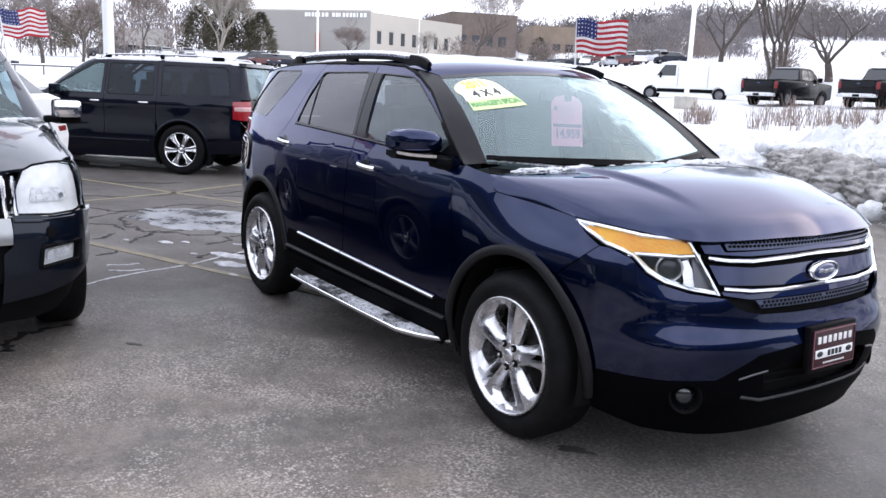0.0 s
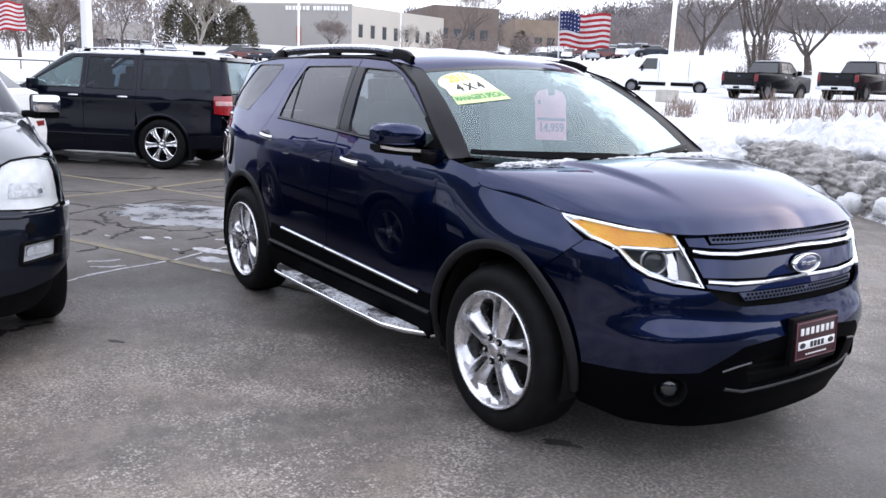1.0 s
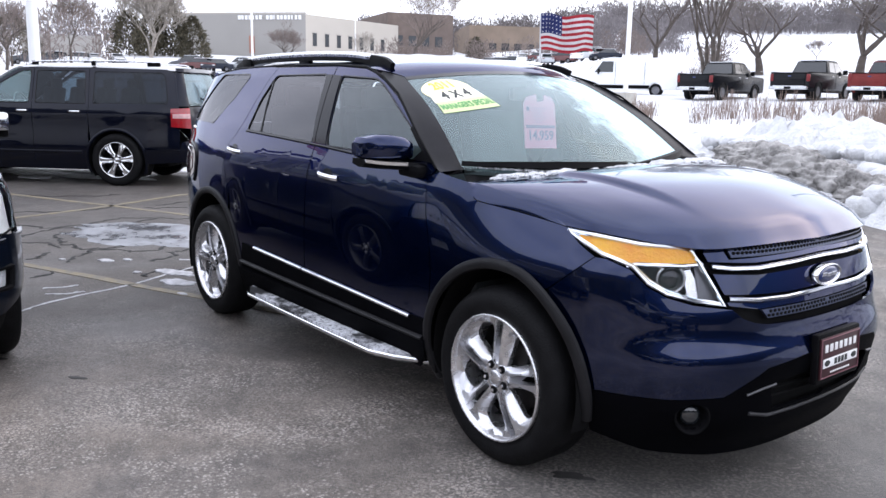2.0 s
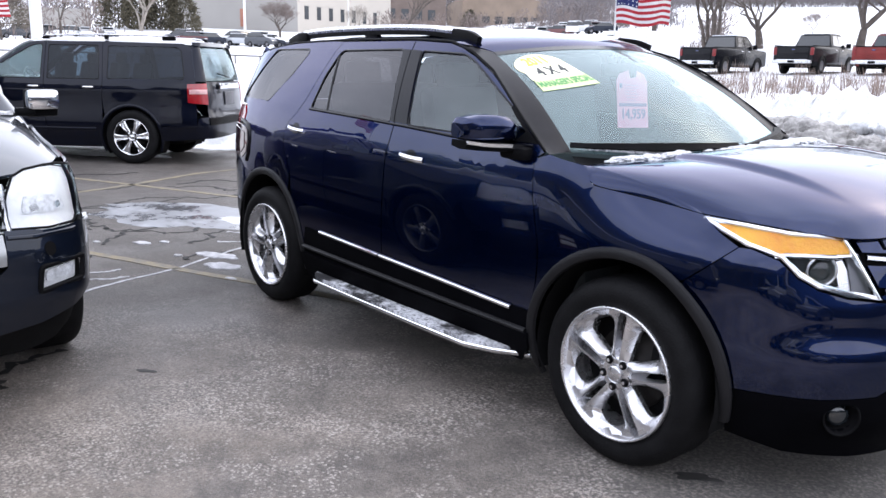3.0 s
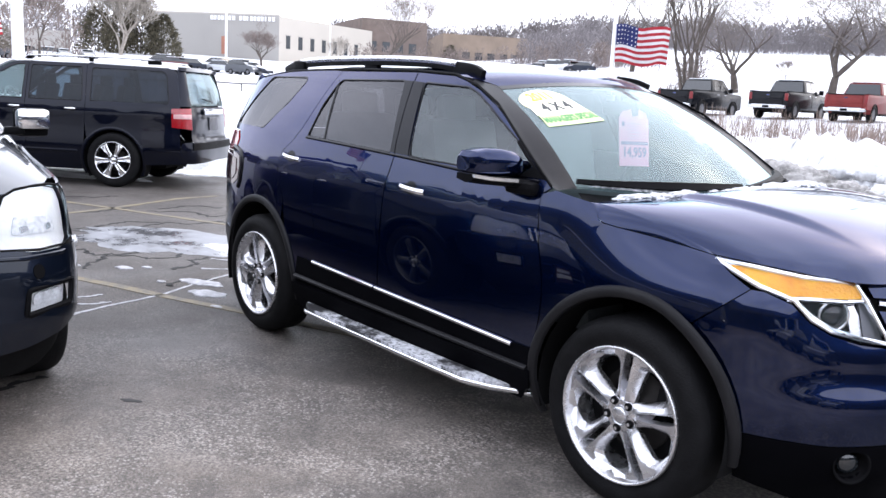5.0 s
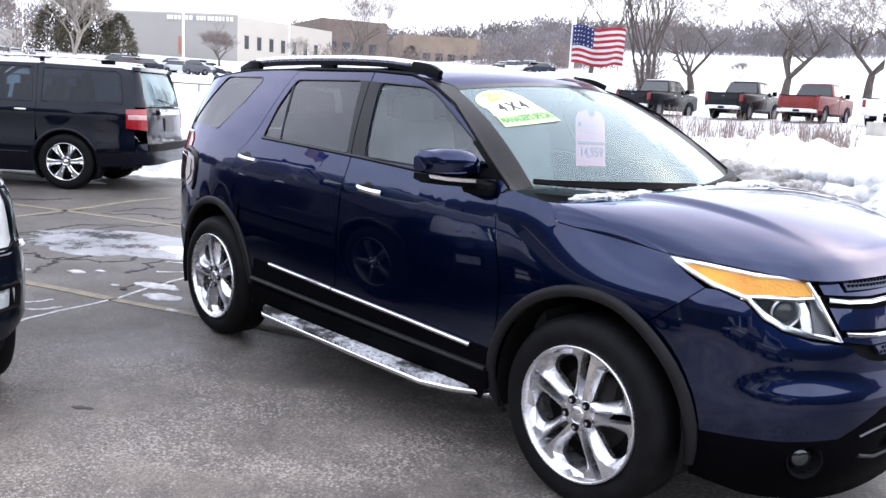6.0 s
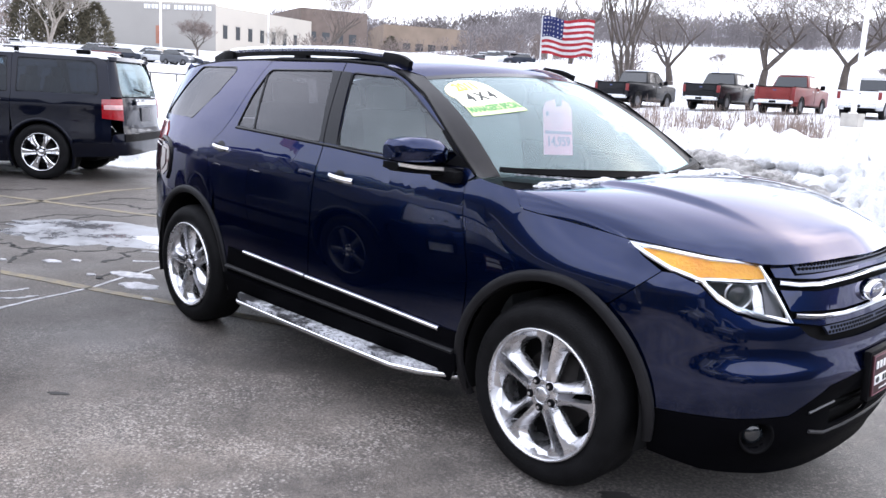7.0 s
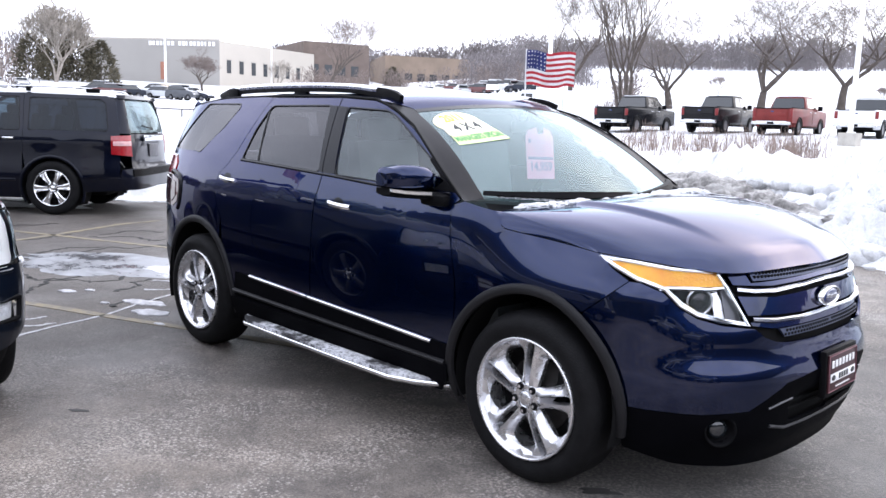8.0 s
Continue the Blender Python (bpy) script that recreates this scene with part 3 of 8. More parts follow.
def asphalt_material():
    m, nt, b, tc, tex, ramp, mix, times, bump = shader("worn_asphalt")
    big = tex(0.55, 4)
    mid = tex(2.6, 6, 0.65)
    grit = tex(120, 3, .75)
    chips = tex(95, 1, kind="Voronoi")
    flake = tex(60, 5, 0.8)
    clot = tex(7.5, 6, 0.7)
    col = mix(ramp(big.outputs["Fac"], .35, .68), (0.065, 0.056, 0.052), (0.184, 0.159, 0.139))
    col = mix(ramp(mid.outputs["Fac"], .45, .68, 0, .75), col, (0.278, 0.245, 0.215))
    col = mix(ramp(clot.outputs["Fac"], .45, .66, 0, .75), col, (0.304, 0.268, 0.234))
    col = mix(ramp(grit.outputs["Fac"], .44, .58, 0, .75), col, (0.042, 0.039, 0.037))
    # the driving aisle carries more grit and salt than the stalls
    sx, ax = nt.nodes.new("ShaderNodeSeparateXYZ"), nt.nodes.new("ShaderNodeMath")
    nt.links.new(tc.outputs["Object"], sx.inputs[0])
    ax.operation = "MULTIPLY_ADD"
    ax.inputs[1].default_value = 4.0
    nt.links.new(tex(0.35, 4).outputs["Fac"], ax.inputs[0]), nt.links.new(sx.outputs["X"], ax.inputs[2])
    ay = nt.nodes.new("ShaderNodeMath")
    ay.operation = "MULTIPLY_ADD"
    ay.inputs[1].default_value = 3.0
    nt.links.new(tex(0.4, 4).outputs["Fac"], ay.inputs[0]), nt.links.new(sx.outputs["Y"], ay.inputs[2])
    aisle = times(ramp(ax.outputs[0], -1.2, 3.2), ramp(ay.outputs[0], .9, -.7, .05, 1.0))
    col = mix(ramp(ax.outputs[0], 0.9, -1.8, 0, .85), col, (0.070, 0.062, 0.057))
    col = mix(times(aisle, .38), col, (0.268, 0.222, 0.183))
    col = mix(times(times(aisle, ramp(tex(1.3, 5, .6).outputs["Fac"], .48, .66)), .55), col, (0.410, 0.322, 0.256))
    # pale salt crumbs, gathered in drifts
    drift = times(ramp(tex(0.8, 4).outputs["Fac"], .42, .60, .10, 1.0), ramp(tex(3.1, 6, .75).outputs["Fac"], .40, .58, .42, 1.0))
    col = mix(times(times(times(ramp(flake.outputs["Fac"], .505, .56), drift), ramp(ax.outputs[0], -1.5, 2.2, .25, 1.0)), .95), col, (0.74, 0.64, 0.56))
    col = mix(times(times(times(ramp(tex(120, 4, .75).outputs["Fac"], .57, .64), ramp(tex(2.4, 6, .75).outputs["Fac"], .42, .56)), aisle), .95), col, (0.840, 0.700, 0.573))
    # damp blotches and a darker, smoother sweep before the cars' noses
    col = mix(ramp(tex(4.2, 7, .78).outputs["Fac"], .52, .64, 0, .35), col, (0.058, 0.053, 0.050))
    col = mix(times(ramp(chips.outputs["Distance"], .30, .12), .5), col, (0.378, 0.350, 0.325))
    # single stones of the worn surface: pale ones where the aisle is gritty, dark ones all over
    stone = tex(150, kind="Voronoi")
    col = mix(times(times(ramp(stone.outputs["Color"], .54, .68), times(drift, aisle)), .7), col, (0.66, 0.57, 0.50))
    col = mix(ramp(stone.outputs["Color"], .42, .30, 0, .38), col, (0.036, 0.034, 0.033))
    # larger salt flecks, thrown about in clusters
    fleck = tex(74, kind="Voronoi")
    thick = times(ramp(tex(1.7, 6, .75).outputs["Fac"], .44, .58, .06, 1.0), ramp(ax.outputs[0], -2.2, 1.6, .10, 1.0))
    col = mix(times(times(times(ramp(fleck.outputs["Distance"], .62, .40), ramp(fleck.outputs["Color"], .55, .62)), times(thick, ramp(tex(150, 3, .7).outputs["Fac"], .40, .52))), .9), col, (0.70, 0.635, 0.58))
    # even darker grey towards high x and y, before the noses
    nose_tone = times(ramp(ay.outputs[0], .3, 1.4), ramp(ax.outputs[0], 1.3, 3.0))
    col = mix(times(nose_tone, .85), col, mix(ramp(grit.outputs["Fac"], .4, .6), (0.095, 0.095, 0.094), (0.055, 0.055, 0.055)))
    tone = nt.nodes.new("ShaderNodeHueSaturation")
    tone.inputs["Value"].default_value = 0.84
    nt.links.new(col, tone.inputs["Color"]), nt.links.new(tone.outputs["Color"], b.inputs["Base Color"])
    nt.links.new(ramp(big.outputs["Fac"], .38, .60, .42, .78), b.inputs["Roughness"])
    bump(grit.outputs["Fac"], .55, .012)
    return m


def snow_material(name, dirt, colour=(0.76, 0.77, 0.80), spot=None):
    m, nt, b, tc, tex, ramp, mix, times, bump = shader(name, 0.75)
    big = tex(0.45, 5, 0.6)
    mid = tex(2.2, 6, 0.7)
    fine = tex(16, 5, 0.7)
    col = mix(ramp(fine.outputs["Fac"], .35, .7, 0, .6), colour, [c * .74 for c in colour])
    if dirt:
        soot = times(ramp(mid.outputs["Fac"], .50, .64), ramp(big.outputs["Fac"], .42, .58))
        col = mix(times(soot, dirt), col, (0.16, 0.145, 0.13))
        col = mix(times(ramp(fine.outputs["Fac"], .60, .66), dirt * .5), col, (0.20, 0.18, 0.16))
    if spot:
        # bare soil turned up by the plough: a ragged patch round one place
        far = nt.nodes.new("ShaderNodeVectorMath")
        far.operation = "DISTANCE"
        far.inputs[1].default_value = spot[:3]
        nt.links.new(tc.outputs["Object"], far.inputs[0])
        rag = nt.nodes.new("ShaderNodeMath")
        rag.operation = "MULTIPLY_ADD"
        rag.inputs[1].default_value = 2.6
        nt.links.new(tex(1.9, 7, .72).outputs["Fac"], rag.inputs[0]), nt.links.new(far.outputs["Value"], rag.inputs[2])
        soil = ramp(rag.outputs[0], spot[3] + 1.5, spot[3] + 1.15)
        col = mix(times(soil, ramp(fine.outputs["Fac"], .66, .50, .25, .95)), col, mix(ramp(mid.outputs["Fac"], .4, .6), (0.022, 0.019, 0.017), (0.11, 0.095, 0.084)))
    nt.links.new(col, b.inputs["Base Color"])
    b.inputs["Subsurface Weight"].default_value = 0.0
    bump(fine.outputs["Fac"], .8, .08)
    return m


M["asphalt"] = asphalt_material()
M["snow"] = snow_material("clean_snow", 0.0)
M["bank_snow"] = snow_material("ploughed_dirty_snow", 0.2, (0.84, 0.85, 0.87), (-3.15, 7.75, .45, .62))
M["slush"] = mat("slush_dirt", (0.17, 0.155, 0.14), 0.85, vary=0.75, scale=2.2, bump=0.8, bump_scale=18, second=(0.60, 0.58, 0.56))

bm = bmesh.new()
rr = [0.0] + [3 * 1.06 ** k for k in range(124)]
az = [math.radians(4.0 * k) for k in range(90)]
grid = []
for r in rr[1:]:
    grid.append([bm.verts.new((EYE_XY[0] + r * math.cos(a), EYE_XY[1] + r * math.sin(a), terrain(EYE_XY[0] + r * math.cos(a), EYE_XY[1] + r * math.sin(a)))) for a in az])
mid = bm.verts.new((EYE_XY[0], EYE_XY[1], -0.06))
for k in range(90):
    bm.faces.new((mid, grid[0][k], grid[0][(k + 1) % 90]))
for a, b in zip(grid, grid[1:]):
    for k in range(90):
        bm.faces.new((a[k], b[k], b[(k + 1) % 90], a[(k + 1) % 90]))
bmesh.ops.recalc_face_normals(bm, faces=bm.faces[:])
tagged(part("ground", bm, M["snow"], sharp=180), "snow-covered ground rising gently to a low hill", "ground", kind="structure")

bm = bmesh.new()
lot = [bm.verts.new((x, y, 0)) for x, y in LOT]
bm.faces.new(lot)
bmesh.ops.recalc_face_normals(bm, faces=bm.faces[:])
bmesh.ops.extrude_face_region(bm, geom=bm.faces[:])
for v in bm.verts[len(lot):]:
    v.co.z -= 0.05
tagged(part("asphalt_lot", bm, M["asphalt"], smooth=False), "worn grey asphalt lot with salt crumbs and cracks", "pavement", kind="structure")


def ribbon(name, path, w, z, material, label, category, ragged=0.0, seed=0, wander=0.0):
    """A thin flat band lying on the asphalt: a painted line, a filled crack."""
    rnd = random.Random(seed)
    pts = spline(path, 6 if not wander else 14)
    if wander:
        pts = [(p[0] + wander * (noise.noise((p[0] * 3.1, p[1] * 3.1, seed)) + .7 * noise.noise((p[0] * 9, p[1] * 9, seed + 3)) + .5 * noise.noise((p[0] * 23, p[1] * 23, seed + 5))), p[1] + wander * (noise.noise((p[0] * 3.1, p[1] * 3.1, seed + 50)) + .7 * noise.noise((p[0] * 9, p[1] * 9, seed + 53)) + .5 * noise.noise((p[0] * 23, p[1] * 23, seed + 55)))) for p in pts]
    bm = bmesh.new()
    L, R = [], []
    for i, p in enumerate(pts):
        a, b = pts[max(0, i - 1)], pts[min(len(pts) - 1, i + 1)]
        d = Vector((b[0] - a[0], b[1] - a[1], 0)).normalized()
        s = Vector((-d.y, d.x, 0))
        k = w / 2 * (1 + ragged * rnd.uniform(-1, 1))
        j = w * ragged * rnd.uniform(-.6, .6)
        L.append(Vector((p[0], p[1], z)) + s * (k + j))
        R.append(Vector((p[0], p[1], z)) - s * (k - j))
    rings(bm, [[l, r, r - Vector((0, 0, z - .0005)), l - Vector((0, 0, z - .0005))] for l, r in zip(L, R)])
    bmesh.ops.recalc_face_normals(bm, faces=bm.faces[:])
    return tagged(part(name, bm, material, smooth=False), label, category, kind="structure")


def patch(name, centre, rx, ry, turn, z, material, label, category, seed=0, rough=.35, n=70):
    """A thin irregular sheet lying on the asphalt: ice, snow, a stain."""
    bm = bmesh.new()
    edge = []
    for k in range(n):
        a = 2 * math.pi * k / n
        q = 1 + rough * (noise.noise((math.cos(a) * 1.6 + seed, math.sin(a) * 1.6, seed)) + .6 * noise.noise((math.cos(a) * 5 + seed, math.sin(a) * 5, seed + 7)))
        x, y = rx * q * math.cos(a), ry * q * math.sin(a)
        c, s = math.cos(turn), math.sin(turn)
        edge.append((centre[0] + c * x - s * y, centre[1] + s * x + c * y))
    cx = Vector((centre[0], centre[1], 0))
    loops = []
    for f, h in ((1.0, .001), (.96, z * .7), (.8, z), (.4, z * 1.15)):
        loops.append([cx + (Vector((x, y, 0)) - cx) * f + Vector((0, 0, h)) for x, y in edge])
    rings(bm, loops, True, False)
    bm.faces.new(bm.verts[-n:])
    bmesh.ops.recalc_face_normals(bm, faces=bm.faces[:])
    return tagged(part(name, bm, material), label, category, kind="structure")


def line_material():
    m, nt, b, tc, tex, ramp, mix, times, bump = shader("worn_yellow_paint", 0.7)
    col = mix(ramp(tex(9, 6, .7).outputs["Fac"], .42, .62), (0.235, 0.192, 0.115), (0.145, 0.132, 0.112))
    nt.links.new(mix(ramp(tex(120, 2).outputs["Fac"], .45, .6, 0, .5), col, (0.10, 0.095, 0.08)), b.inputs["Base Color"])
    return m


def ice_material():
    m, nt, b, tc, tex, ramp, mix, times, bump = shader("thin_ice", 0.3)
    n1 = tex(2.4, 6, .7)
    nt.links.new(mix(ramp(n1.outputs["Fac"], .38, .62), (0.10, 0.10, 0.105), (0.30, 0.31, 0.335)), b.inputs["Base Color"])
    nt.links.new(ramp(n1.outputs["Fac"], .4, .6, .15, .6), b.inputs["Roughness"])
    bump(tex(14, 4).outputs["Fac"], .25, .01)
    return m


M["line"] = line_material()
M["ice"] = ice_material()
M["crack"] = mat("tar_crack", (0.010, 0.010, 0.010), 0.8, vary=.4, scale=9)
M["salt"] = mat("packed_salt_snow", (0.42, 0.42, 0.44), 0.8, vary=.45, scale=14, bump=.4, bump_scale=80)
M["stain"] = mat("oil_stain", (0.034, 0.032, 0.031), 0.7, vary=.4, scale=9)
ribbon("stall_line", [(-14.3, -2.45), (-9.21, -.24), (-6.9, .74), (-2.9, 2.45)], .085, .004, M["line"], "worn yellow stall line", "marking", .15, 1)
ribbon("stall_line", [(-8.6, -3.05), (-4.78, -1.47), (-3.28, -.85), (.5, .72)], .085, .004, M["line"], "worn yellow stall line", "marking", .15, 2)
ribbon("stall_line", [(-8.05, -1.2), (-8.48, -.11), (-8.74, .42), (-9.14, 1.13), (-9.3, 1.8)], .09, .004, M["line"], "worn yellow stall line", "marking", .25, 13)
for k, (x, y, a, b, tn) in enumerate(((-13.3, .2, 1.0, .34, .5), (-12.3, .72, .55, .20, .5), (-12.5, .0, .35, .12, .6), (-11.7, 1.25, .5, .14, .7), (-12.2, 2.9, .7, .35, .8))):
    patch("snow_patch", (x, y), a, b, tn, .03, M["bank_snow"], "strip of old snow beside the long SUV", "snow", 70 + k, .4, 40)
ribbon("salt_streak", [(-3.62, -2.05), (-3.8, -1.78), (-4.03, -1.13), (-4.28, -.7), (-4.48, -.26), (-4.6, .2)], .024, .004, M["salt"], "salt-filled joint in the asphalt", "crack", .5, 3)
for k, (p, q) in enumerate((((-4.25, -1.75), (-4.22, -1.50)), ((-4.05, -1.78), (-3.98, -1.52)), ((-5.1, -.25), (-4.85, .05)), ((-4.75, -.5), (-4.6, -.2)))):
    ribbon("salt_streak", [p, ((p[0] + q[0]) / 2 + .03, (p[1] + q[1]) / 2), q], .03, .004, M["salt"], "salt streak on the asphalt", "snow", .6, 20 + k)
patch("snow_patch", (-13.35, .55), 1.3, .30, .82, .05, M["snow"], "strip of old snow under the long SUV", "snow", 77, .4, 40)
patch("ice_patch", (-6.25, -.25), 1.05, .62, .45, .006, M["ice"], "frozen puddle with a whitish crust", "ice", 2, .30)
patch("snow_patch", (-5.15, .35), .75, .26, .55, .01, M["snow"], "patch of trodden snow", "snow", 5, .3)
for k, (x, y, a, b) in enumerate(((-3.88, -.83, .16, .09), (-4.25, -.72, .2, .09), (-5.05, -1.05, .09, .05), (-4.98, -.88, .05, .03), (-4.42, -.98, .045, .03), (-3.5, -.55, .11, .06), (-3.35, -.78, .06, .03), (-5.3, -1.35, .035, .025), (-3.5, -.95, .05, .02))):
    patch("snow_patch", (x, y), a, b, .4, .01, M["salt"], "small lump of trodden snow", "snow", 30 + k, .3, 24)
patch("oil_stain", (-2.04, -2.08), .055, .022, .7, .003, M["stain"], "dark oil stain on the asphalt", "stain", 9, .4, 24)
patch("oil_stain", (.30, -.80), .09, .03, .6, .003, M["stain"], "dark oil stain on the asphalt", "stain", 10, .5, 24)
for k, path in enumerate(([(-1.72, -3.15), (-2.0, -2.99), (-2.2, -2.72), (-2.32, -2.67), (-2.48, -2.53), (-2.6, -2.35)], [(-7.6, -1.3), (-7.0, -.9), (-6.9, -.4), (-7.15, .1), (-7.0, .6)], [(-5.2, -1.35), (-5.6, -1.0), (-5.35, -.55), (-5.75, -.1), (-5.5, .4), (-5.65, .8)], [(-8.2, .3), (-7.9, .8), (-7.5, .9), (-7.6, 1.4)], [(-9.4, -1.5), (-8.7, -1.2), (-8.3, -.5), (-8.5, .2)], [(-6.6, -1.7), (-6.2, -1.3), (-5.9, -1.25)], [(-7.3, .55), (-6.9, .9), (-6.4, .95), (-6.1, 1.3)], [(-10.5, -.9), (-9.8, -.2), (-9.6, .5)], [(-6.7, -1.45), (-7.1, -.92), (-7.22, -.58), (-7.4, -.2), (-7.3, .1)], [(-6.75, -1.0), (-6.45, -1.08), (-6.05, -1.1), (-5.68, -1.02), (-5.66, -.62), (-5.85, -.12)], [(-5.48, -1.6), (-5.68, -1.36)], [(-4.68, -1.7), (-4.88, -1.54)], [(-4.82, -.68), (-5.05, -.46), (-5.2, -.26)], [(-4.24, -1.0), (-4.33, -.8), (-4.28, -.6)], [(-8.3, .6), (-8.44, 1.05), (-8.1, 1.28)])):
    ribbon("crack", path, .036 if k == 0 else .030, .003, M["crack"], "dark crack in the asphalt", "crack", .75, 40 + k, .10)


def build_bank():
    """Ploughed snow along the lot's edge: a rough, lumpy wall with a dirty face."""
    run = spline([(-16.5, -1.4), (-12.6, 3.0), (-9.3, 6.5), (-5.9, 8.7), (-3.7, 8.2), (-1.2, 6.75), (2.0, 6.2), (7.0, 6.5), (16, 8)], 44)
    bm = bmesh.new()
    rows = []
    for i, p in enumerate(run):
        a, b = run[max(0, i - 1)], run[min(len(run) - 1, i + 1)]
        d = Vector((b[0] - a[0], b[1] - a[1], 0)).normalized()
        s = Vector((-d.y, d.x, 0))
        line = []
        for j in range(54):
            v = -0.15 + 6.2 * (j / 53) ** 1.5
            q = Vector((p[0], p[1], 0)) + s * v
            high = .62 + .38 * smooth_step(-7, -4, q.x) + .35 * noise.noise((q.x * .45, q.y * .45, 2))
            if q.x < -9:
                high *= .75
            h = high * (smooth_step(-.15, 1.5, v) * .8 + .25 * smooth_step(1.4, 2.6, v))
            face = smooth_step(-.1, .5, v) * (1 - smooth_step(3.2, 5.0, v))
            lump = .26 * noise.noise((q.x * 1.3, q.y * 1.3, 5)) + .24 * noise.noise((q.x * 2.9, q.y * 2.9, 9)) + .20 * noise.noise((q.x * 6.1, q.y * 6.1, 1)) + .08 + .10 * noise.noise((q.x * 13, q.y * 13, 4))
            z = h + lump * face * (1.1 if v < 3 else .6)
            line.append(bm.verts.new((q.x + s.x * .12 * face * noise.noise((q.x * 2.5, q.y * 2.5, 20)), q.y + s.y * .12 * face * noise.noise((q.x * 2.5, q.y * 2.5, 30)), max(z, -.02) if v > 0 else -.03)))
        rows.append(line)
    for a, b in zip(rows, rows[1:]):
        for j in range(53):
            bm.faces.new((a[j], b[j], b[j + 1], a[j + 1]))
    bmesh.ops.recalc_face_normals(bm, faces=bm.faces[:])
    tagged(part("snow_bank", bm, M["bank_snow"], sharp=80), "ploughed snow bank with a lumpy dirty face", "snow", kind="structure")


build_bank()


def chunk(name, c, size, seed, material, label, sub=3):
    """A broken lump: rounded mass, cracked facets and crumbs."""
    bm = bmesh.new()
    bmesh.ops.create_icosphere(bm, subdivisions=sub, radius=1)
    o = Vector((seed * 3.1, seed * 1.7, 0))
    for v in bm.verts:
        n = v.co.normalized()
        k = 1 + .40 * noise.noise(n * 1.5 + o) + .28 * abs(noise.noise(n * 3.2 + o)) + .16 * noise.noise(n * 7 + o) + .10 * noise.noise(n * 15 + o)
        v.co = Vector((n.x * size[0], n.y * size[1], n.z * size[2])) * k
    ob = part(name, bm, material, sharp=28)
    ob.location = c
    return tagged(ob, label, "snow", kind="structure")


_r = random.Random(4)
for k in range(260):
    x = -6.2 + 11.5 * _r.random()
    y0 = float(np.interp(x, [-5.8, -3.7, -1.2, 2, 7], [8.6, 8.2, 6.75, 6.2, 6.4]))
    v = _r.uniform(-.35, 1.3)
    s = _r.uniform(.04, .19) * (1 if v > 0 else .5)
    chunk("snow_clod", (x, y0 + v, .02 + min(.75, max(0, v) * .75)), (s * 1.3, s, s * .8), k, M["bank_snow"], "lump of ploughed snow", 2)
for k, (x, y, z, a, b, c) in enumerate(((-4.3, 8.85, .42, .75, .42, .34), (-3.3, 8.6, .28, .55, .40, .34), (-2.5, 8.05, .28, .5, .35, .28), (-5.1, 9.2, .60, .5, .35, .22), (-1.75, 7.8, .40, .35, .25, .16))):
    chunk("dirty_snow_heap", (x, y, z), (a, b, c), 60 + k, M["slush"], "heap of grey dirty snow and grit", 5)

# ---- the navy SUV on sale ----
SUV = Shell(
    [(0.935, 0), (0.925, 0.25), (0.885, 0.48), (0.80, 0.66), (0.66, 0.808), (0.45, 0.917), (0.2, 0.966), (-0.3, 0.990), (-1.0, 1.0), (-1.8, 1.0), (-2.6, 0.985), (-3.15, 0.955), (-3.42, 0.905), (-3.65, 0.81), (-3.81, 0.72), (-3.95, 0.55), (-4.03, 0.28), (-4.05, 0)],
    [.2, .3, .4, .5, .54, .58, .62, .66, .7, .75, .8, .9, 1.0, 1.1, 1.2, 1.3, 1.4, 1.5, 1.6, 1.7, 1.8],
    [.10, .05, .02, .006, .004, .0025, .0012, .0004, .0, .0, .0006, .003, .008, .019, .045, .075, .115, .16, .21, .275, .36],
    [.10, .05, .02, .003, .001, 0, .001, .003, .004, .005, .006, .018, .065, .13, .2, .27, .34, .41, .48, .55, .6],
    [.10, .05, .025, .008, .001, .0, .012, .026, .033, .037, .05, .075, .11, .2, .3, .4, .5, .6, .7, .8, .9],
    [.12, .06, .02, .0, .0, .0, .006, .018, .03, .041, .05, .06, .075, .095, .13, .18, .235, .295, .36, .43, .5],
    (.45, .8, -.40, .32, 3.5, 3.98))
A_, W_ = SUV.at, SUV.pts


def flowing(x, xs, ys):
    """A smooth curve through a few heights, level at its first."""
    m = [0.0] + [(ys[i + 1] - ys[i - 1]) / (xs[i + 1] - xs[i - 1]) for i in range(1, len(xs) - 1)] + [(ys[-1] - ys[-2]) / (xs[-1] - xs[-2])]
    i = min(len(xs) - 2, max(0, int(np.searchsorted(xs, x)) - 1))
    h = xs[i + 1] - xs[i]
    t = (x - xs[i]) / h
    return (1 + 2 * t) * (1 - t) ** 2 * ys[i] + t * (1 - t) ** 2 * h * m[i] + t * t * (3 - 2 * t) * ys[i + 1] + t * t * (t - 1) * h * m[i + 1]


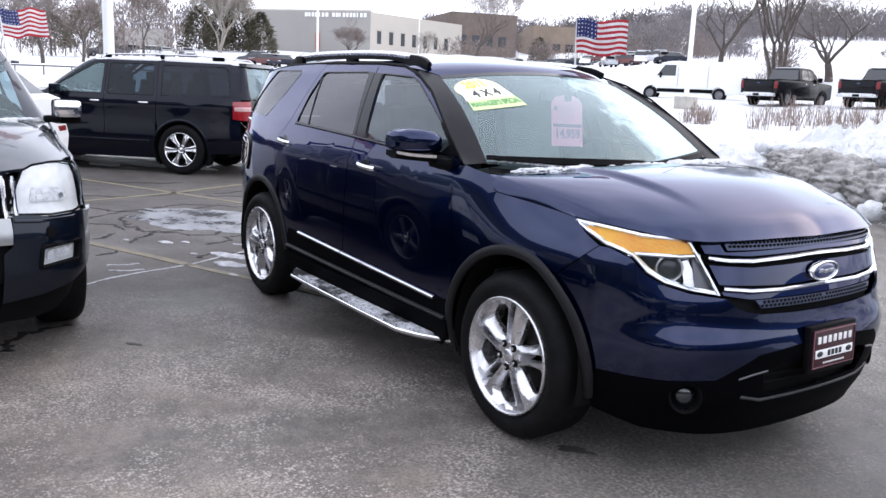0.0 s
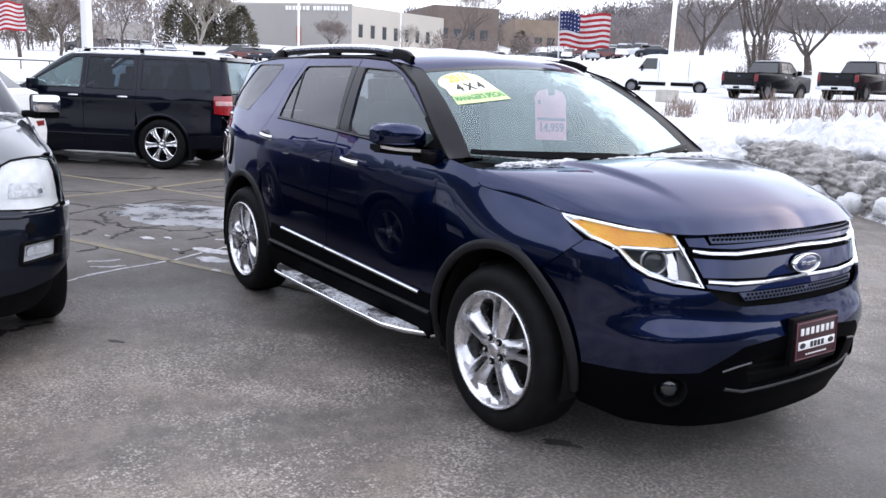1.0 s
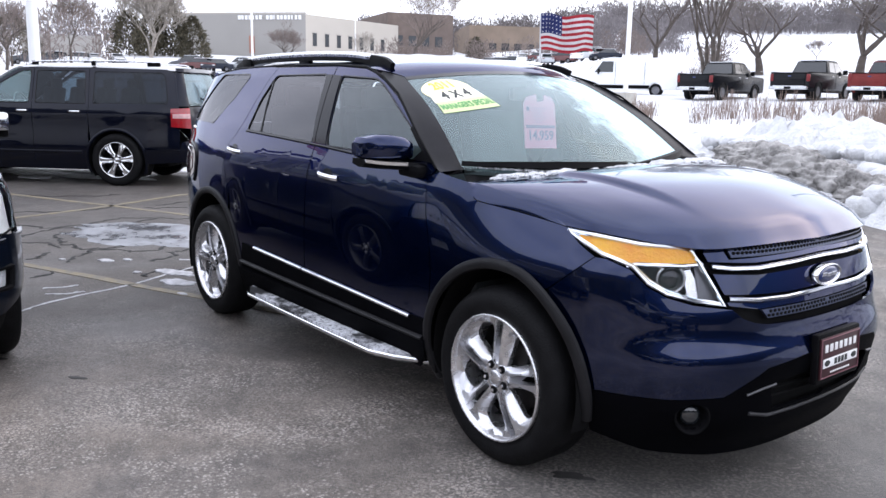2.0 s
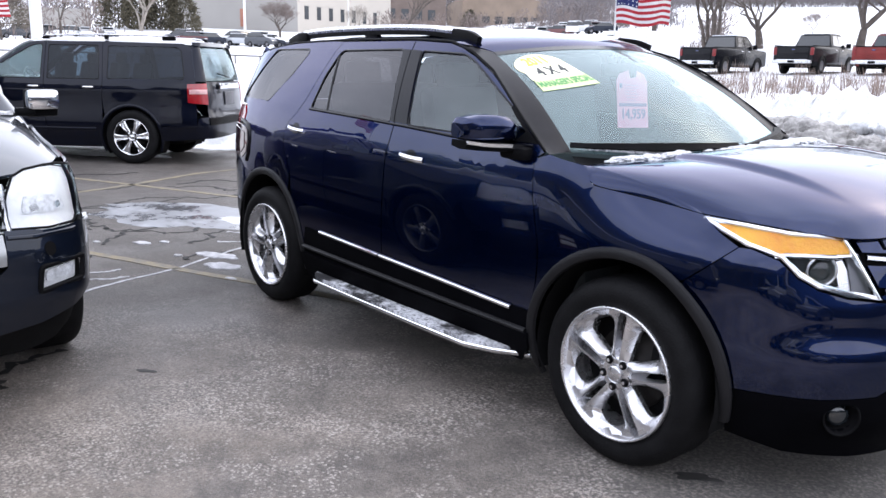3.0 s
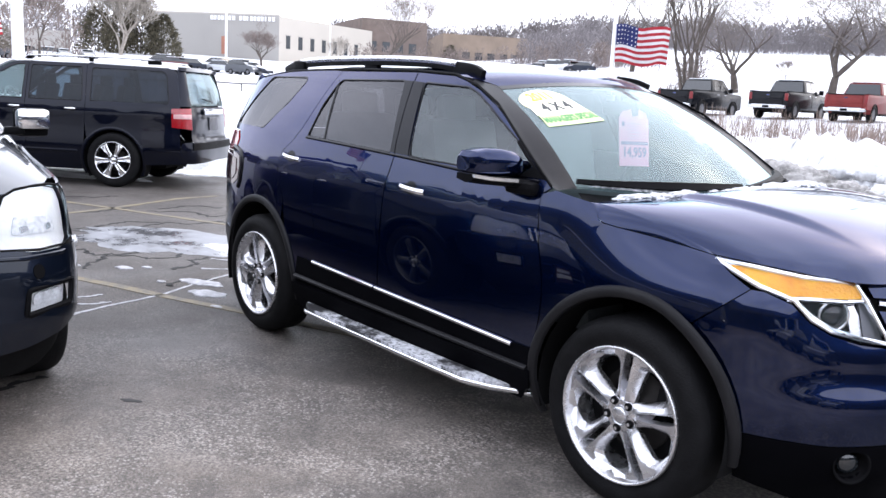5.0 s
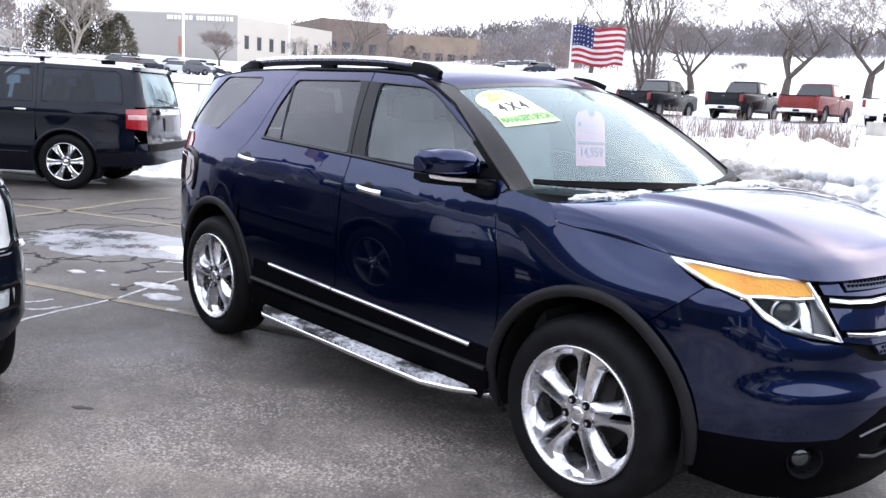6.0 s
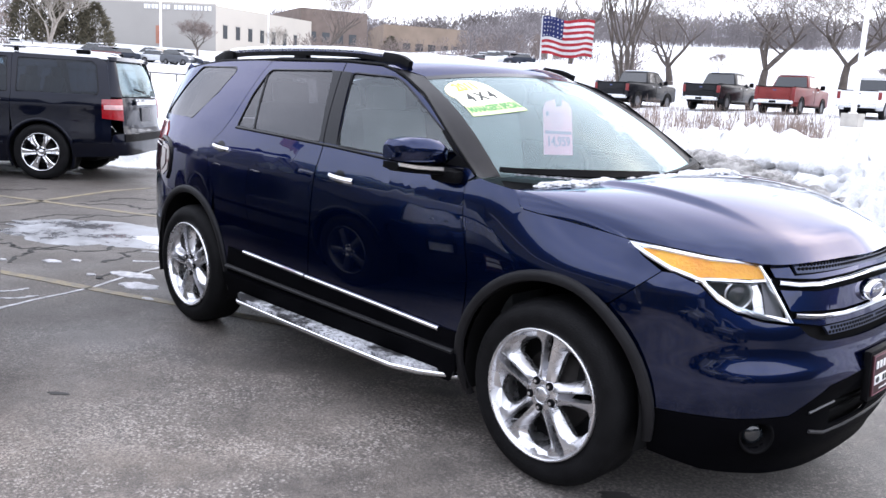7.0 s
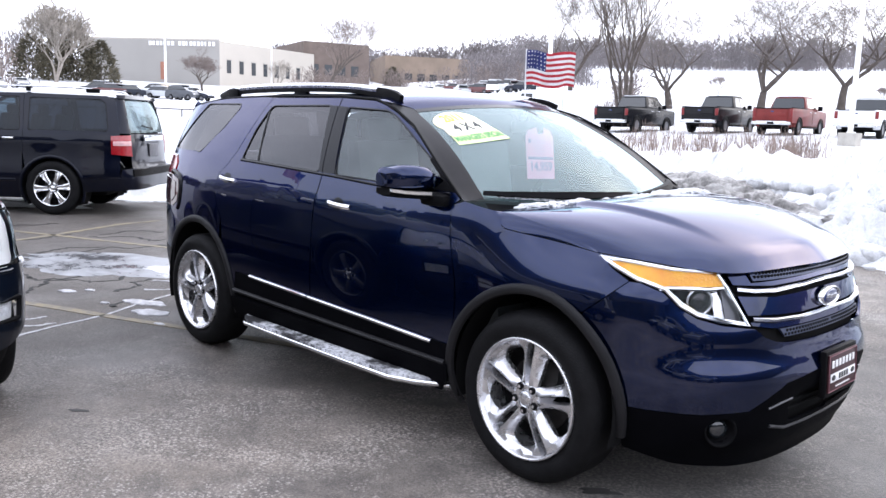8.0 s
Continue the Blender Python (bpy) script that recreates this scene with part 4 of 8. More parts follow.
def suv_hood(a, b):
    """a: across from -1 to 1, b: from the cowl to the front lip."""
    k = abs(a)
    y1 = 0.857 * k
    xf = float(flowing(y1, [0, .207, .40, .54, .633, .72, .753, .80, .83, .857], [.842, .822, .795, .757, .705, .605, .56, .475, .40, .285]))
    xr, yr, zr = -0.10 - 0.135 * k ** 2.2, 0.908 * k, 1.158 + 0.035 * (1 - k * k)
    zf = float(flowing(k, [0, .5, .75, .9, 1], [1.012, 1.008, 1.004, 1.022, 1.036]))
    p = 1.55 + 1.05 * (1 - k ** 3)
    x, y = xr + (xf - xr) * b, yr + (y1 - yr) * b
    z = zr + (zf - zr) * max(0.0, b) ** p + 0.016 * math.sin(math.pi * min(1, max(0.0, b))) * (1 - k ** 6)
    z += 0.026 * (1 - k * k) * smooth_step(0.45, 0.86, b) * (1 - smooth_step(0.88, 1.02, b))
    dome = 1 - smooth_step(0.535, 0.575, abs(y) + 0.06 * b)
    z += 0.020 * dome * (1 - smooth_step(0.50, 0.88, b)) * smooth_step(0.0, 0.12, b)
    z -= 0.012 * smooth_step(0.93, 1.0, b) * (1 - k ** 8)
    return (x, math.copysign(y, a), z)


def suv_screen(a, b):
    k = abs(a)
    x0, y0, z0 = -0.085 - 0.325 * k ** 2.2, 0.812 * k, 1.162 + 0.028 * k * k
    x1, y1, z1 = -0.955 - 0.12 * k * k, 0.662 * k, 1.648 - 0.046 * k * k
    u = 0.05 * math.sin(math.pi * min(1, max(0, b))) * (1 - 0.35 * k * k)
    return (x0 + (x1 - x0) * b + 0.5 * u, math.copysign(y0 + (y1 - y0) * b, a), z0 + (z1 - z0) * b + 0.85 * u)


def suv_roof(a, b):
    """b runs from the screen's top edge to the tail."""
    k = abs(a)
    xe = -1.075 - b * 2.42
    xc = -0.955 - b * 2.62
    x = xc + (xe - xc) * k * k
    ze = float(np.interp(xe, [-3.5, -3.2, -2.9, -2.36, -1.6, -1.27, -1.16, -1.075], [1.585, 1.63, 1.655, 1.671, 1.664, 1.649, 1.630, 1.602]))
    w = float(np.interp(xe, [-3.5, -3.2, -2.9, -2.36, -1.6, -1.27, -1.16, -1.075], [.60, .665, .70, .737, .750, .757, .70, .645]))
    zc = float(np.interp(xc, [-3.58, -3.2, -2.7, -2.1, -1.6, -1.25, -1.10, -1.03, -.985, -.955], [1.64, 1.70, 1.735, 1.748, 1.737, 1.716, 1.700, 1.685, 1.669, 1.648]))
    return (x, w * a, ze + (zc - ze) * (1 - k ** 2.4))


def both(name, make, material, parent, label=""):
    """The same piece on the near and on the far flank."""
    for f in (False, True):
        part(name, make(f), material, parent, label)


def build_suv():
    suv = thing("blue_suv", Matrix(), "navy blue metallic SUV with chrome trim parked on the asphalt", "car")
    FA = (0.016, 0.398)
    RA = (-2.865, 0.385)
    # wheel-arch cut lines
    f_arch = arc(*FA, 0.452, 218, -28, 22)          # from behind the wheel over the top to the front
    r_arch = arc(*RA, 0.475, -20, 200, 22)
    front_edge = [(-.475, 1.165), (-.463, 1.09), (-.452, 1.01), (-.425, .90), (-.408, .83), (-.40, .74), (-.405, .66)]
    # fenders
    fen = W_(front_edge) + W_([(-.42, .60)] + [p for p in f_arch if p[1] > 0.58 and p[0] > -0.42]) + W_([(.275, .8035)]) + [(1.127, .9463), (1.205, .985), (1.283, 1.034)]
    fen = [p for p in fen if not (p[0] < A_(.275) and p[1] < .80)]
    fen += W_([(.20, 1.046), (.05, 1.064), (-.10, 1.080), (-.160, 1.088), (-.180, 1.099), (-.197, 1.125), (-.215, 1.158), (-.33, 1.176), (-.40, 1.188)])
    both("front_fender", lambda f: panel(SUV, fen, flip_y=f), M["blue"], suv)
    # doors
    belt_top = [(-1.27, 1.642), (-1.16, 1.617), (-1.05, 1.58), (-.89, 1.508), (-.70, 1.392), (-.53, 1.268), (-.43, 1.195)]
    win_f = rounded([(-.60, 1.222), (-.545, 1.262), (-.691, 1.370), (-.943, 1.510), (-1.05, 1.565), (-1.13, 1.592), (-1.474, 1.608), (-1.383, 1.243)], 0.02, 2)
    b_line = [(-1.575, 1.658), (-1.53, 1.45), (-1.497, 1.25), (-1.503, 1.18), (-1.516, 1.098), (-1.525, .9), (-1.53, .60), (-1.53, .43)]
    door_f = [(-.478, 1.165), (-.467, 1.09), (-.457, 1.01), (-.431, .90), (-.415, .83), (-.407, .74), (-.412, .66), (-.43, .56), (-.47, .43)] + [(x + .004, z) for x, z in b_line[::-1]] + belt_top
    both("front_door", lambda f: panel(SUV, W_(door_f), [W_(win_f)], flip_y=f), M["blue"], suv)
    r_edge = [(-2.288, 1.660), (-2.330, 1.58), (-2.365, 1.506), (-2.41, 1.41), (-2.457, 1.316), (-2.53, 1.235), (-2.60, 1.185), (-2.63, 1.12), (-2.625, 1.05), (-2.585, .97), (-2.53, .90)]
    ra_front = [p for p in r_arch if p[0] > -2.53 and p[1] > .43]
    win_r = rounded([(-2.372, 1.279), (-2.33, 1.461), (-2.27, 1.58), (-2.24, 1.612), (-1.641, 1.617), (-1.535, 1.250)], 0.02, 2)
    door_r = [(x - .004, z) for x, z in b_line] + ra_front + r_edge[::-1]
    both("rear_door", lambda f: panel(SUV, W_(door_r), [W_(win_r)], flip_y=f), M["blue"], suv)
    # quarter panel with its glass, to the tail's corner
    win_q = rounded([(-2.952, 1.296), (-2.736, 1.47), (-2.632, 1.60), (-2.66, 1.622), (-3.128, 1.622), (-3.478, 1.305)], 0.025, 2)
    ra_rear = [p for p in r_arch if p[0] <= -2.53 and p[1] > .60]
    qt = [(x - .006, z) for x, z in r_edge] + ra_rear + [(-3.36, .60), (-3.62, .62), (-3.80, .63), (-3.80, .92), (-3.74, .915), (-3.55, .905), (-3.385, .97), (-3.283, 1.15), (-3.275, 1.21), (-3.33, 1.262), (-3.60, 1.27), (-3.75, 1.26), (-3.62, 1.45), (-3.42, 1.60), (-3.2, 1.632), (-2.9, 1.655), (-2.5, 1.668)]
    both("quarter_panel", lambda f: panel(SUV, W_(qt), [W_(win_q)], flip_y=f), M["blue"], suv)
    # side glass, each with its black surround
    for nm, w, g in (("front_side_window", win_f, "glass_side"), ("rear_side_window", win_r, "glass_dark"), ("quarter_window", win_q, "glass_dark")):
        for f in (False, True):
            pane = part(nm, panel(SUV, W_(grow(w, .008)), thick=0, lift=-.006, flip_y=f), M[g], suv)
            edge = W_(w)
            part("window_seal", strip(SUV, edge + edge[:2], .012, .006, lift=-.004, flip_y=f), M["trim_gloss"], pane)
    for f in (False, True):
        part("window_divider", strip(SUV, W_([(-2.272, 1.608), (-2.23, 1.44), (-2.188, 1.276)]), .022, .006, lift=-.005, flip_y=f), M["trim_gloss"], suv)
        part("door_pillar_trim", panel(SUV, W_([(-1.388, 1.246), (-1.478, 1.606), (-1.565, 1.612), (-1.495, 1.25)]), thick=.004, lift=.0035, flip_y=f), M["trim_gloss"], suv)
        part("pillar_trim_rear", panel(SUV, W_([(-1.502, 1.25), (-1.572, 1.612), (-1.638, 1.614), (-1.530, 1.252)]), thick=.004, lift=.0035, flip_y=f), M["trim_gloss"], suv)
        part("mirror_sail", panel(SUV, W_([(-.545, 1.225), (-.47, 1.222), (-.53, 1.262), (-.68, 1.37), (-.69, 1.36), (-.56, 1.268), (-.615, 1.225)]), thick=.006, lift=.004, flip_y=f), M["trim"], suv)
        part("belt_moulding", strip(SUV, W_([(-.50, 1.212), (-.98, 1.214), (-1.40, 1.236), (-1.9, 1.256), (-2.375, 1.272)]), .016, .008, flip_y=f), M["trim_gloss"], suv)
        part("drip_rail", strip(SUV, W_([(-.43, 1.20), (-.62, 1.335), (-.89, 1.520), (-1.08, 1.603), (-1.27, 1.652), (-1.6, 1.668), (-2.3, 1.672), (-2.9, 1.66), (-3.3, 1.62)]), .014, .006, flip_y=f), M["trim"], suv)
    # lower flank: cladding, sill, chrome strip
    both("door_cladding", lambda f: panel(SUV, W_([(-.45, .425), (-.435, .520), (-1.0, .535), (-1.53, .553), (-2.335, .583), (-2.375, .425)]), thick=.006, lift=.006, flip_y=f), M["clad"], suv)
    for f in (False, True):
        part("chrome_strip", strip(SUV, W_([(-2.154, .577), (-1.85, .567), (-1.550, .556)]), .022, .012, lift=.006, flip_y=f), M["chrome"], suv)
        part("chrome_strip", strip(SUV, W_([(-1.538, .555), (-1.0, .534), (-.549, .513)]), .022, .012, lift=.006, flip_y=f), M["chrome"], suv)
        part("cladding_ridge", strip(SUV, W_([(-2.36, .462), (-1.6, .452), (-1.0, .440), (-.46, .428)]), .024, .020, lift=.006, flip_y=f), M["arch_grey"], suv)
        part("sill", panel(SUV, W_([(-.50, .29), (-.445, .36), (-.44, .424), (-2.385, .424), (-2.37, .29)]), thick=.03, lift=.028, flip_y=f), M["clad"], suv)
    # wheel arches: mouldings and liners
    def flare(s_, z):
        x, y, z = SUV(s_, z)
        return (x, y - .022 * smooth_step(.10, .36, x) * (1 - smooth_step(.45, .6, x)), z)

    for (cx, cz), r in ((FA, .454), (RA, .472)):
        for f in (False, True):
            part("arch_moulding", strip(flare, W_(arc(cx, cz, r, 200, -10, 32)), .048, .018, lift=-.002, flip_y=f), M["arch_grey"], suv)
            sg = 1 if f else -1
            bm = sheet(lambda u, v: (cx + (r - .018) * math.cos(u), sg * (0.955 - v), cz + (r - .018) * math.sin(u)), 20, 2, radians(197), radians(-17), 0, .38)
            lp = [bm.verts.new((cx + (r - .018) * math.cos(radians(197 - 214 * k / 20)), sg * .575, cz + (r - .018) * math.sin(radians(197 - 214 * k / 20)))) for k in range(21)]
            bm.faces.new(lp)
            part("wheel_well", bm, M["well"], suv)
    # nose: bumper, valance, grille, lamps
    bumper = W_([(.425, .60), (.378, .68), (.330, .727), (.279, .768), (.279, .800)]) + [(1.124, .944), (1.08, .943), (.985, .912), (.918, .855), (.841, .818), (.736, .793), (.60, .779), (.575, .776), (.53, .742), (.47, .722), (.40, .712), (.2, .706), (.0, .705), (.0, .585), (.2, .58), (.42, .555), (.52, .50), (.60, .455), (.80, .445)] + W_([(.456, .45), (.446, .52)])
    both("front_bumper", lambda f: panel(SUV, bumper, dv=.03, flip_y=f), M["blue"], suv)
    fog = [(.712 + .062 * math.cos(radians(30 * k)), .373 + .055 * math.sin(radians(30 * k))) for k in range(12)]
    intake = rounded([(.0, .37), (.34, .372), (.385, .475), (.30, .50), (.0, .505)], .02, 2)
    val = W_([(.457, .446)]) + [(.80, .441), (.60, .451), (.52, .496), (.42, .551), (.2, .576), (.0, .581), (.0, .19), (.35, .19), (.62, .195), (.9, .21)] + W_([(.458, .26), (.461, .40)])
    both("front_valance", lambda f: panel(SUV, val, [fog, intake], dv=.03, flip_y=f), M["clad"], suv)
    both("lower_intake", lambda f: panel(SUV, [(0, .27), (.56, .27), (.56, .55), (0, .58)], thick=0, lift=-.05, flip_y=f), M["well"], suv)
    for f in (False, True):
        for z in (.405, .44, .475):
            part("intake_bar", strip(SUV, [(0, z), (.18, z), (.36, z)], .010, .01, lift=-.04, flip_y=f), M["well"], suv)
        part("skid_trim", strip(SUV, [(0, .352), (.2, .352), (.36, .35), (.47, .375)], .014, .008, flip_y=f), M["bumper_grey"], suv)
        part("intake_edge", strip(SUV, [(.36, .482), (.43, .472), (.50, .455)], .010, .006, flip_y=f), M["alu_dark"], suv)
        sg = 1 if f else -1
        fx, fy, fz = SUV(.712, .373)
        fy = fy * -sg
        d = Vector((.77, sg * .63, 0)).normalized()
        c = Vector((fx, fy, fz))
        lampo = new("fog_lamp")
        lampo.parent = suv
        bm = bmesh.new()
        q = d.to_track_quat("Z", "Y").to_matrix().to_4x4()
        lathe(bm, [(.066, .004), (.062, .008), (.056, .0), (.05, -.04), (.0, -.04)], 28, "z")
        bm.transform(Matrix.Translation(c) @ q)
        part("fog_bezel", bm, M["trim"], lampo)
        bm = bmesh.new()
        ball(bm, c - d * .028, (.04, .04, .016), 16, q)
        part("fog_lens", bm, M["glass_black"], lampo)
    # grille
    gr = new("grille")
    gr.parent = suv
    for f in (False, True):
        part("grille_backing", panel(SUV, [(.0, .665), (.46, .675), (.57, .785), (.70, 1.0), (.2, 1.012), (.0, 1.014)], thick=.0, lift=-.04, flip_y=f), M["well"], gr)
        part("painted_bar", panel(SUV, [(.0, .823), (.27, .819), (.60, .830), (.648, .905), (.43, .893), (.0, .90)], thick=.03, lift=-.012, dv=.02, flip_y=f), M["blue"], gr)
        part("painted_bar", panel(SUV, [(.0, .945), (.43, .938), (.665, .948), (.70, .998), (.60, .998), (.565, .953), (.0, .962)], thick=.03, lift=-.014, dv=.02, flip_y=f), M["blue"], gr)
        part("chrome_bar", strip(SUV, [(.0, .929), (.2, .924), (.43, .918), (.56, .922), (.655, .930)], .022, .018, lift=-.016, flip_y=f), M["chrome"], gr)
        part("chrome_bar", strip(SUV, [(.0, .806), (.14, .803), (.28, .800), (.45, .804), (.584, .814)], .022, .018, lift=-.016, flip_y=f), M["chrome"], gr)
        part("lower_blade", panel(SUV, [(.0, .77), (.44, .772), (.575, .79), (.585, .803), (.43, .792), (.0, .795)], thick=.03, lift=-.02, dv=.02, flip_y=f), M["blue"], gr)
        # pierced grey bands above and below
        for (z0, z1, z2, z3, s_end, skew) in ((.962, .960, .994, .998, .575, .02), (.732, .733, .766, .768, .425, .03)):
            n = int(s_end / .0225)
            holes = []
            for row in range(2):
                for k in range(n):
                    s = .012 + (k + .5 * row) * s_end / n
                    if s > s_end - .03:
                        continue
                    zc = z0 + (z2 - z0) * (.3 + .42 * row)
                    holes.append((s, zc))
            bm = panel(SUV, [(.0, z0), (s_end - skew, z1), (s_end, z3), (.0, z2)], thick=.01, lift=-.010, dv=.02, flip_y=f)
            part("mesh_band", bm, M["mesh_blue"], gr)
            bm = bmesh.new()
            for s, zc in holes:
                p = Vector(SUV(s, zc))
                q = Vector(SUV(s + .002, zc)) - Vector(SUV(s - .002, zc))
                nn = q.cross(Vector((0, 0, 1))).normalized()
                nn = nn if nn.x > 0 else -nn
                t = q.normalized()
                lp = [p - nn * .0085 + t * (.0078 * math.cos(radians(60 * i))) + Vector((0, 0, .0062 * math.sin(radians(60 * i)))) for i in range(6)]
                if f:
                    lp = [Vector((v.x, -v.y, v.z)) for v in lp]
                lo = [v - nn * .004 if not f else v - Vector((nn.x, -nn.y, nn.z)) * .004 for v in lp]
                rings(bm, [lo, lp], True, True)
            part("mesh_backing", bm, M["well"], gr)["kind"] = "stuff"
    bx = SUV(0, .855)[0]
    bm = bmesh.new()
    lathe(bm, [(1.0, -.01), (1.0, .008), (.93, .014), (.86, .010), (.86, -.01)], 40, "x", (bx + .002, 0, 0))
    for v in bm.verts:
        v.co.y, v.co.z = v.co.y * .098, .856 + v.co.z * .042
    part("badge_ring", bm, M["chrome"], gr)
    bm = bmesh.new()
    lathe(bm, [(.87, .0), (.87, .009), (.5, .0125), (.0, .0135)], 40, "x", (bx + .002, 0, 0))
    for v in bm.verts:
        v.co.y, v.co.z = v.co.y * .098, .856 + v.co.z * .042
    part("badge_field", bm, M["badge_blue"], gr)
    bm = bmesh.new()
    for y0, y1, dz in ((-.055, -.025, .004), (-.018, .012, 0), (.018, .05, .002)):
        box(bm, (bx + .0145, (y0 + y1) / 2, .856 + dz), (.003, y1 - y0, .016), .0012)
    part("badge_mark", bm, M["chrome"], gr)
    # headlamps
    hl = [(1.283, 1.036), (1.114, 1.028), (.953, 1.012), (.745, 1.003), (.694, .942), (.598, .788), (.736, .800), (.841, .824), (.918, .861), (.981, .918), (1.10, .950), (1.198, .987)]
    for f in (False, True):
        lampo = new("headlamp")
        lampo.parent = suv
        part("lamp_housing", panel(SUV, hl, thick=0, lift=-.055, flip_y=f), M["trim"], lampo)
        part("amber_reflector", panel(SUV, [(1.262, 1.024), (1.11, 1.014), (.953, .998), (.765, .992), (.705, .945), (.80, .938), (.90, .938), (.975, .936), (1.09, .962), (1.19, .997)], thick=.02, lift=-.012, dv=.02, flip_y=f), M["amber"], lampo, "amber turn-signal reflector")
        part("lamp_divider", strip(SUV, [(1.0, .925), (.96, .934), (.88, .933), (.78, .932), (.69, .938)], .020, .012, lift=-.018, flip_y=f), M["chrome"], lampo)
        part("lamp_bezel", strip(SUV, [tuple(p) for p in grow(hl, -.010)] + [grow(hl, -.010)[0]], .020, .012, lift=-.012, flip_y=f), M["chrome"], lampo)
        sg = 1 if f else -1
        for s, z, r in ((.815, .876, .046),):
            p = Vector(SUV(s, z))
            p.y *= -sg
            d = Vector((.80, sg * .60, 0)).normalized()
            q = d.to_track_quat("Z", "Y").to_matrix().to_4x4()
            bm = bmesh.new()
            lathe(bm, [(r + .010, .004), (r + .006, .012), (r, .006), (r * .85, -.008), (r * .85, -.03)], 28, "z")
            bm.transform(Matrix.Translation(p - d * .042) @ q)
            part("projector_ring", bm, M["reflector"], lampo)
            bm = bmesh.new()
            ball(bm, p - d * .042, (r * .84, r * .84, .02), 18, q)
            part("projector_lens", bm, M["glass_dark"], lampo)
        bm = panel(SUV, [(.70, .80), (.615, .795), (.685, .925), (.72, .93)], thick=.01, lift=-.03, dv=.03, flip_y=f)
        part("side_reflector", bm, M["alu_dark"], lampo)
        part("inner_reflector", panel(SUV, [(.745, .815), (.685, .805), (.70, .86), (.735, .925), (.768, .918)], thick=.012, lift=-.036, dv=.02, flip_y=f), M["alloy"], lampo)
        part("lower_trim", strip(SUV, [(.615, .800), (.736, .815), (.84, .842), (.91, .878), (.965, .922)], .016, .010, lift=-.014, flip_y=f), M["chrome"], lampo)
        ln = part("lamp_lens", panel(SUV, hl, thick=0, lift=.001, flip_y=f), M["lens"], lampo)
        ln.visible_shadow = False
    # plate on its bracket
    pl = new("dealer_plate")
    pl.parent = suv
    px = .952
    lean = Matrix.Translation((px, 0, .548)) @ Matrix.Rotation(radians(-3), 4, "Y")
    bm = bmesh.new()
    box(bm, (-.012, 0, .0), (.03, .335, .20), .01)
    bm.transform(lean)
    part("plate_bracket", bm, M["trim"], pl)
    bm = bmesh.new()
    box(bm, (.006, 0, .002), (.006, .306, .162), .002)
    bm.transform(lean)
    part("plate_board", bm, M["maroon"], pl, "maroon dealer plate")
    bm = bmesh.new()
    box(bm, (.0105, 0, -.018), (.003, .270, .036), .001)
    bm.transform(lean)
    part("plate_band", bm, M["white"], pl)
    for k, wd in enumerate((.027, .029, .027, .026, .028, .025, .026)):
        bm = box(bmesh.new(), (.0105, -.112 + k * .0372, .040), (.003, wd * .82, .030), .001)
        bm.transform(lean)
        part("print_bar", bm, M["white"], pl)
    for k in range(9):
        bm = box(bmesh.new(), (.0105, -.07 + k * .0175, -.058), (.002, .012, .006))
        bm.transform(lean)
        part("print_bar", bm, M["white"], pl)
    for y in (-.105, .105):
        bm = ball(bmesh.new(), (.012, y, -.018), (.002, .022, .012), 12)
        bm.transform(lean)
        part("emblem", bm, M["ink"], pl)
    for k in range(4):
        bm = box(bmesh.new(), (.0118, -.040 + k * .027, -.018), (.002, .020, .024))
        bm.transform(lean)
        part("print_bar", bm, M["ink"], pl)
    bm = bmesh.new()
    loop = [(.0105, -.148, -.074), (.0105, .148, -.074), (.0105, .148, .078), (.0105, -.148, .078)]
    sweep(bm, loop, rect_section(.004, .003), up=(1, 0, 0), closed=True)
    bm.transform(lean)
    part("plate_border", bm, mat("pink_border", (.22, .09, .11), .5), pl)
    # hood, cowl, screen, pillars, roof
    part("hood", sheet(suv_hood, 120, 40, -1, 1, 0, 1), M["blue"], suv, sharp=80)
    bm = bmesh.new()
    lipa = [suv_hood(-1 + 2 * k / 40, 1.0) for k in range(41)]
    rings(bm, [[(x, y, z) for x, y, z in lipa], [(x - .012, y * .99, z - .014) for x, y, z in lipa], [(x - .05, y * .97, z - .012) for x, y, z in lipa]], False, False)
    part("hood_lip", bm, M["blue"], suv)
    for f in (-1, 1):
        bm = bmesh.new()
        # the hood folds over its shoulder down to the seam on the flank
        edge = [suv_hood(f, k / 30) for k in range(31)]
        low, turn = [], []
        for x, y, z in edge:
            zs = float(np.interp(x, [-.235, -.215, -.197, -.180, -.160, -.10, .05, .20, .285], [1.1585, 1.154, 1.126, 1.102, 1.092, 1.084, 1.068, 1.050, 1.038]))
            q = SUV(A_(x), zs)
            low.append(Vector((q[0], math.copysign(abs(q[1]) + .001, y), q[2])))
            turn.append(low[-1] + Vector((0, -math.copysign(.012, y), -.002)))
        mid = [Vector(e_).lerp(l_, .45) + Vector((0, math.copysign(.14, e_[1]), .06)) * (Vector(e_) - l_).length for e_, l_ in zip(edge, low)]
        rings(bm, [edge, mid, low, turn], False, False)
        bmesh.ops.recalc_face_normals(bm, faces=bm.faces[:])
        part("hood_side_edge", bm, M["blue"], suv)

    def cowl(a, b):
        p, q = Vector(suv_hood(a, 0.0)), Vector(suv_screen(a, -0.01))
        r = p.lerp(q, b)
        return (r.x, r.y, r.z - .012 - .018 * math.sin(math.pi * b))
    part("cowl", sheet(cowl, 30, 4, -1, 1, 0, 1), M["trim"], suv)
    part("windscreen", sheet(suv_screen, 30, 16, -1, 1, 0, 1), M["glass"], suv, "clear windscreen")
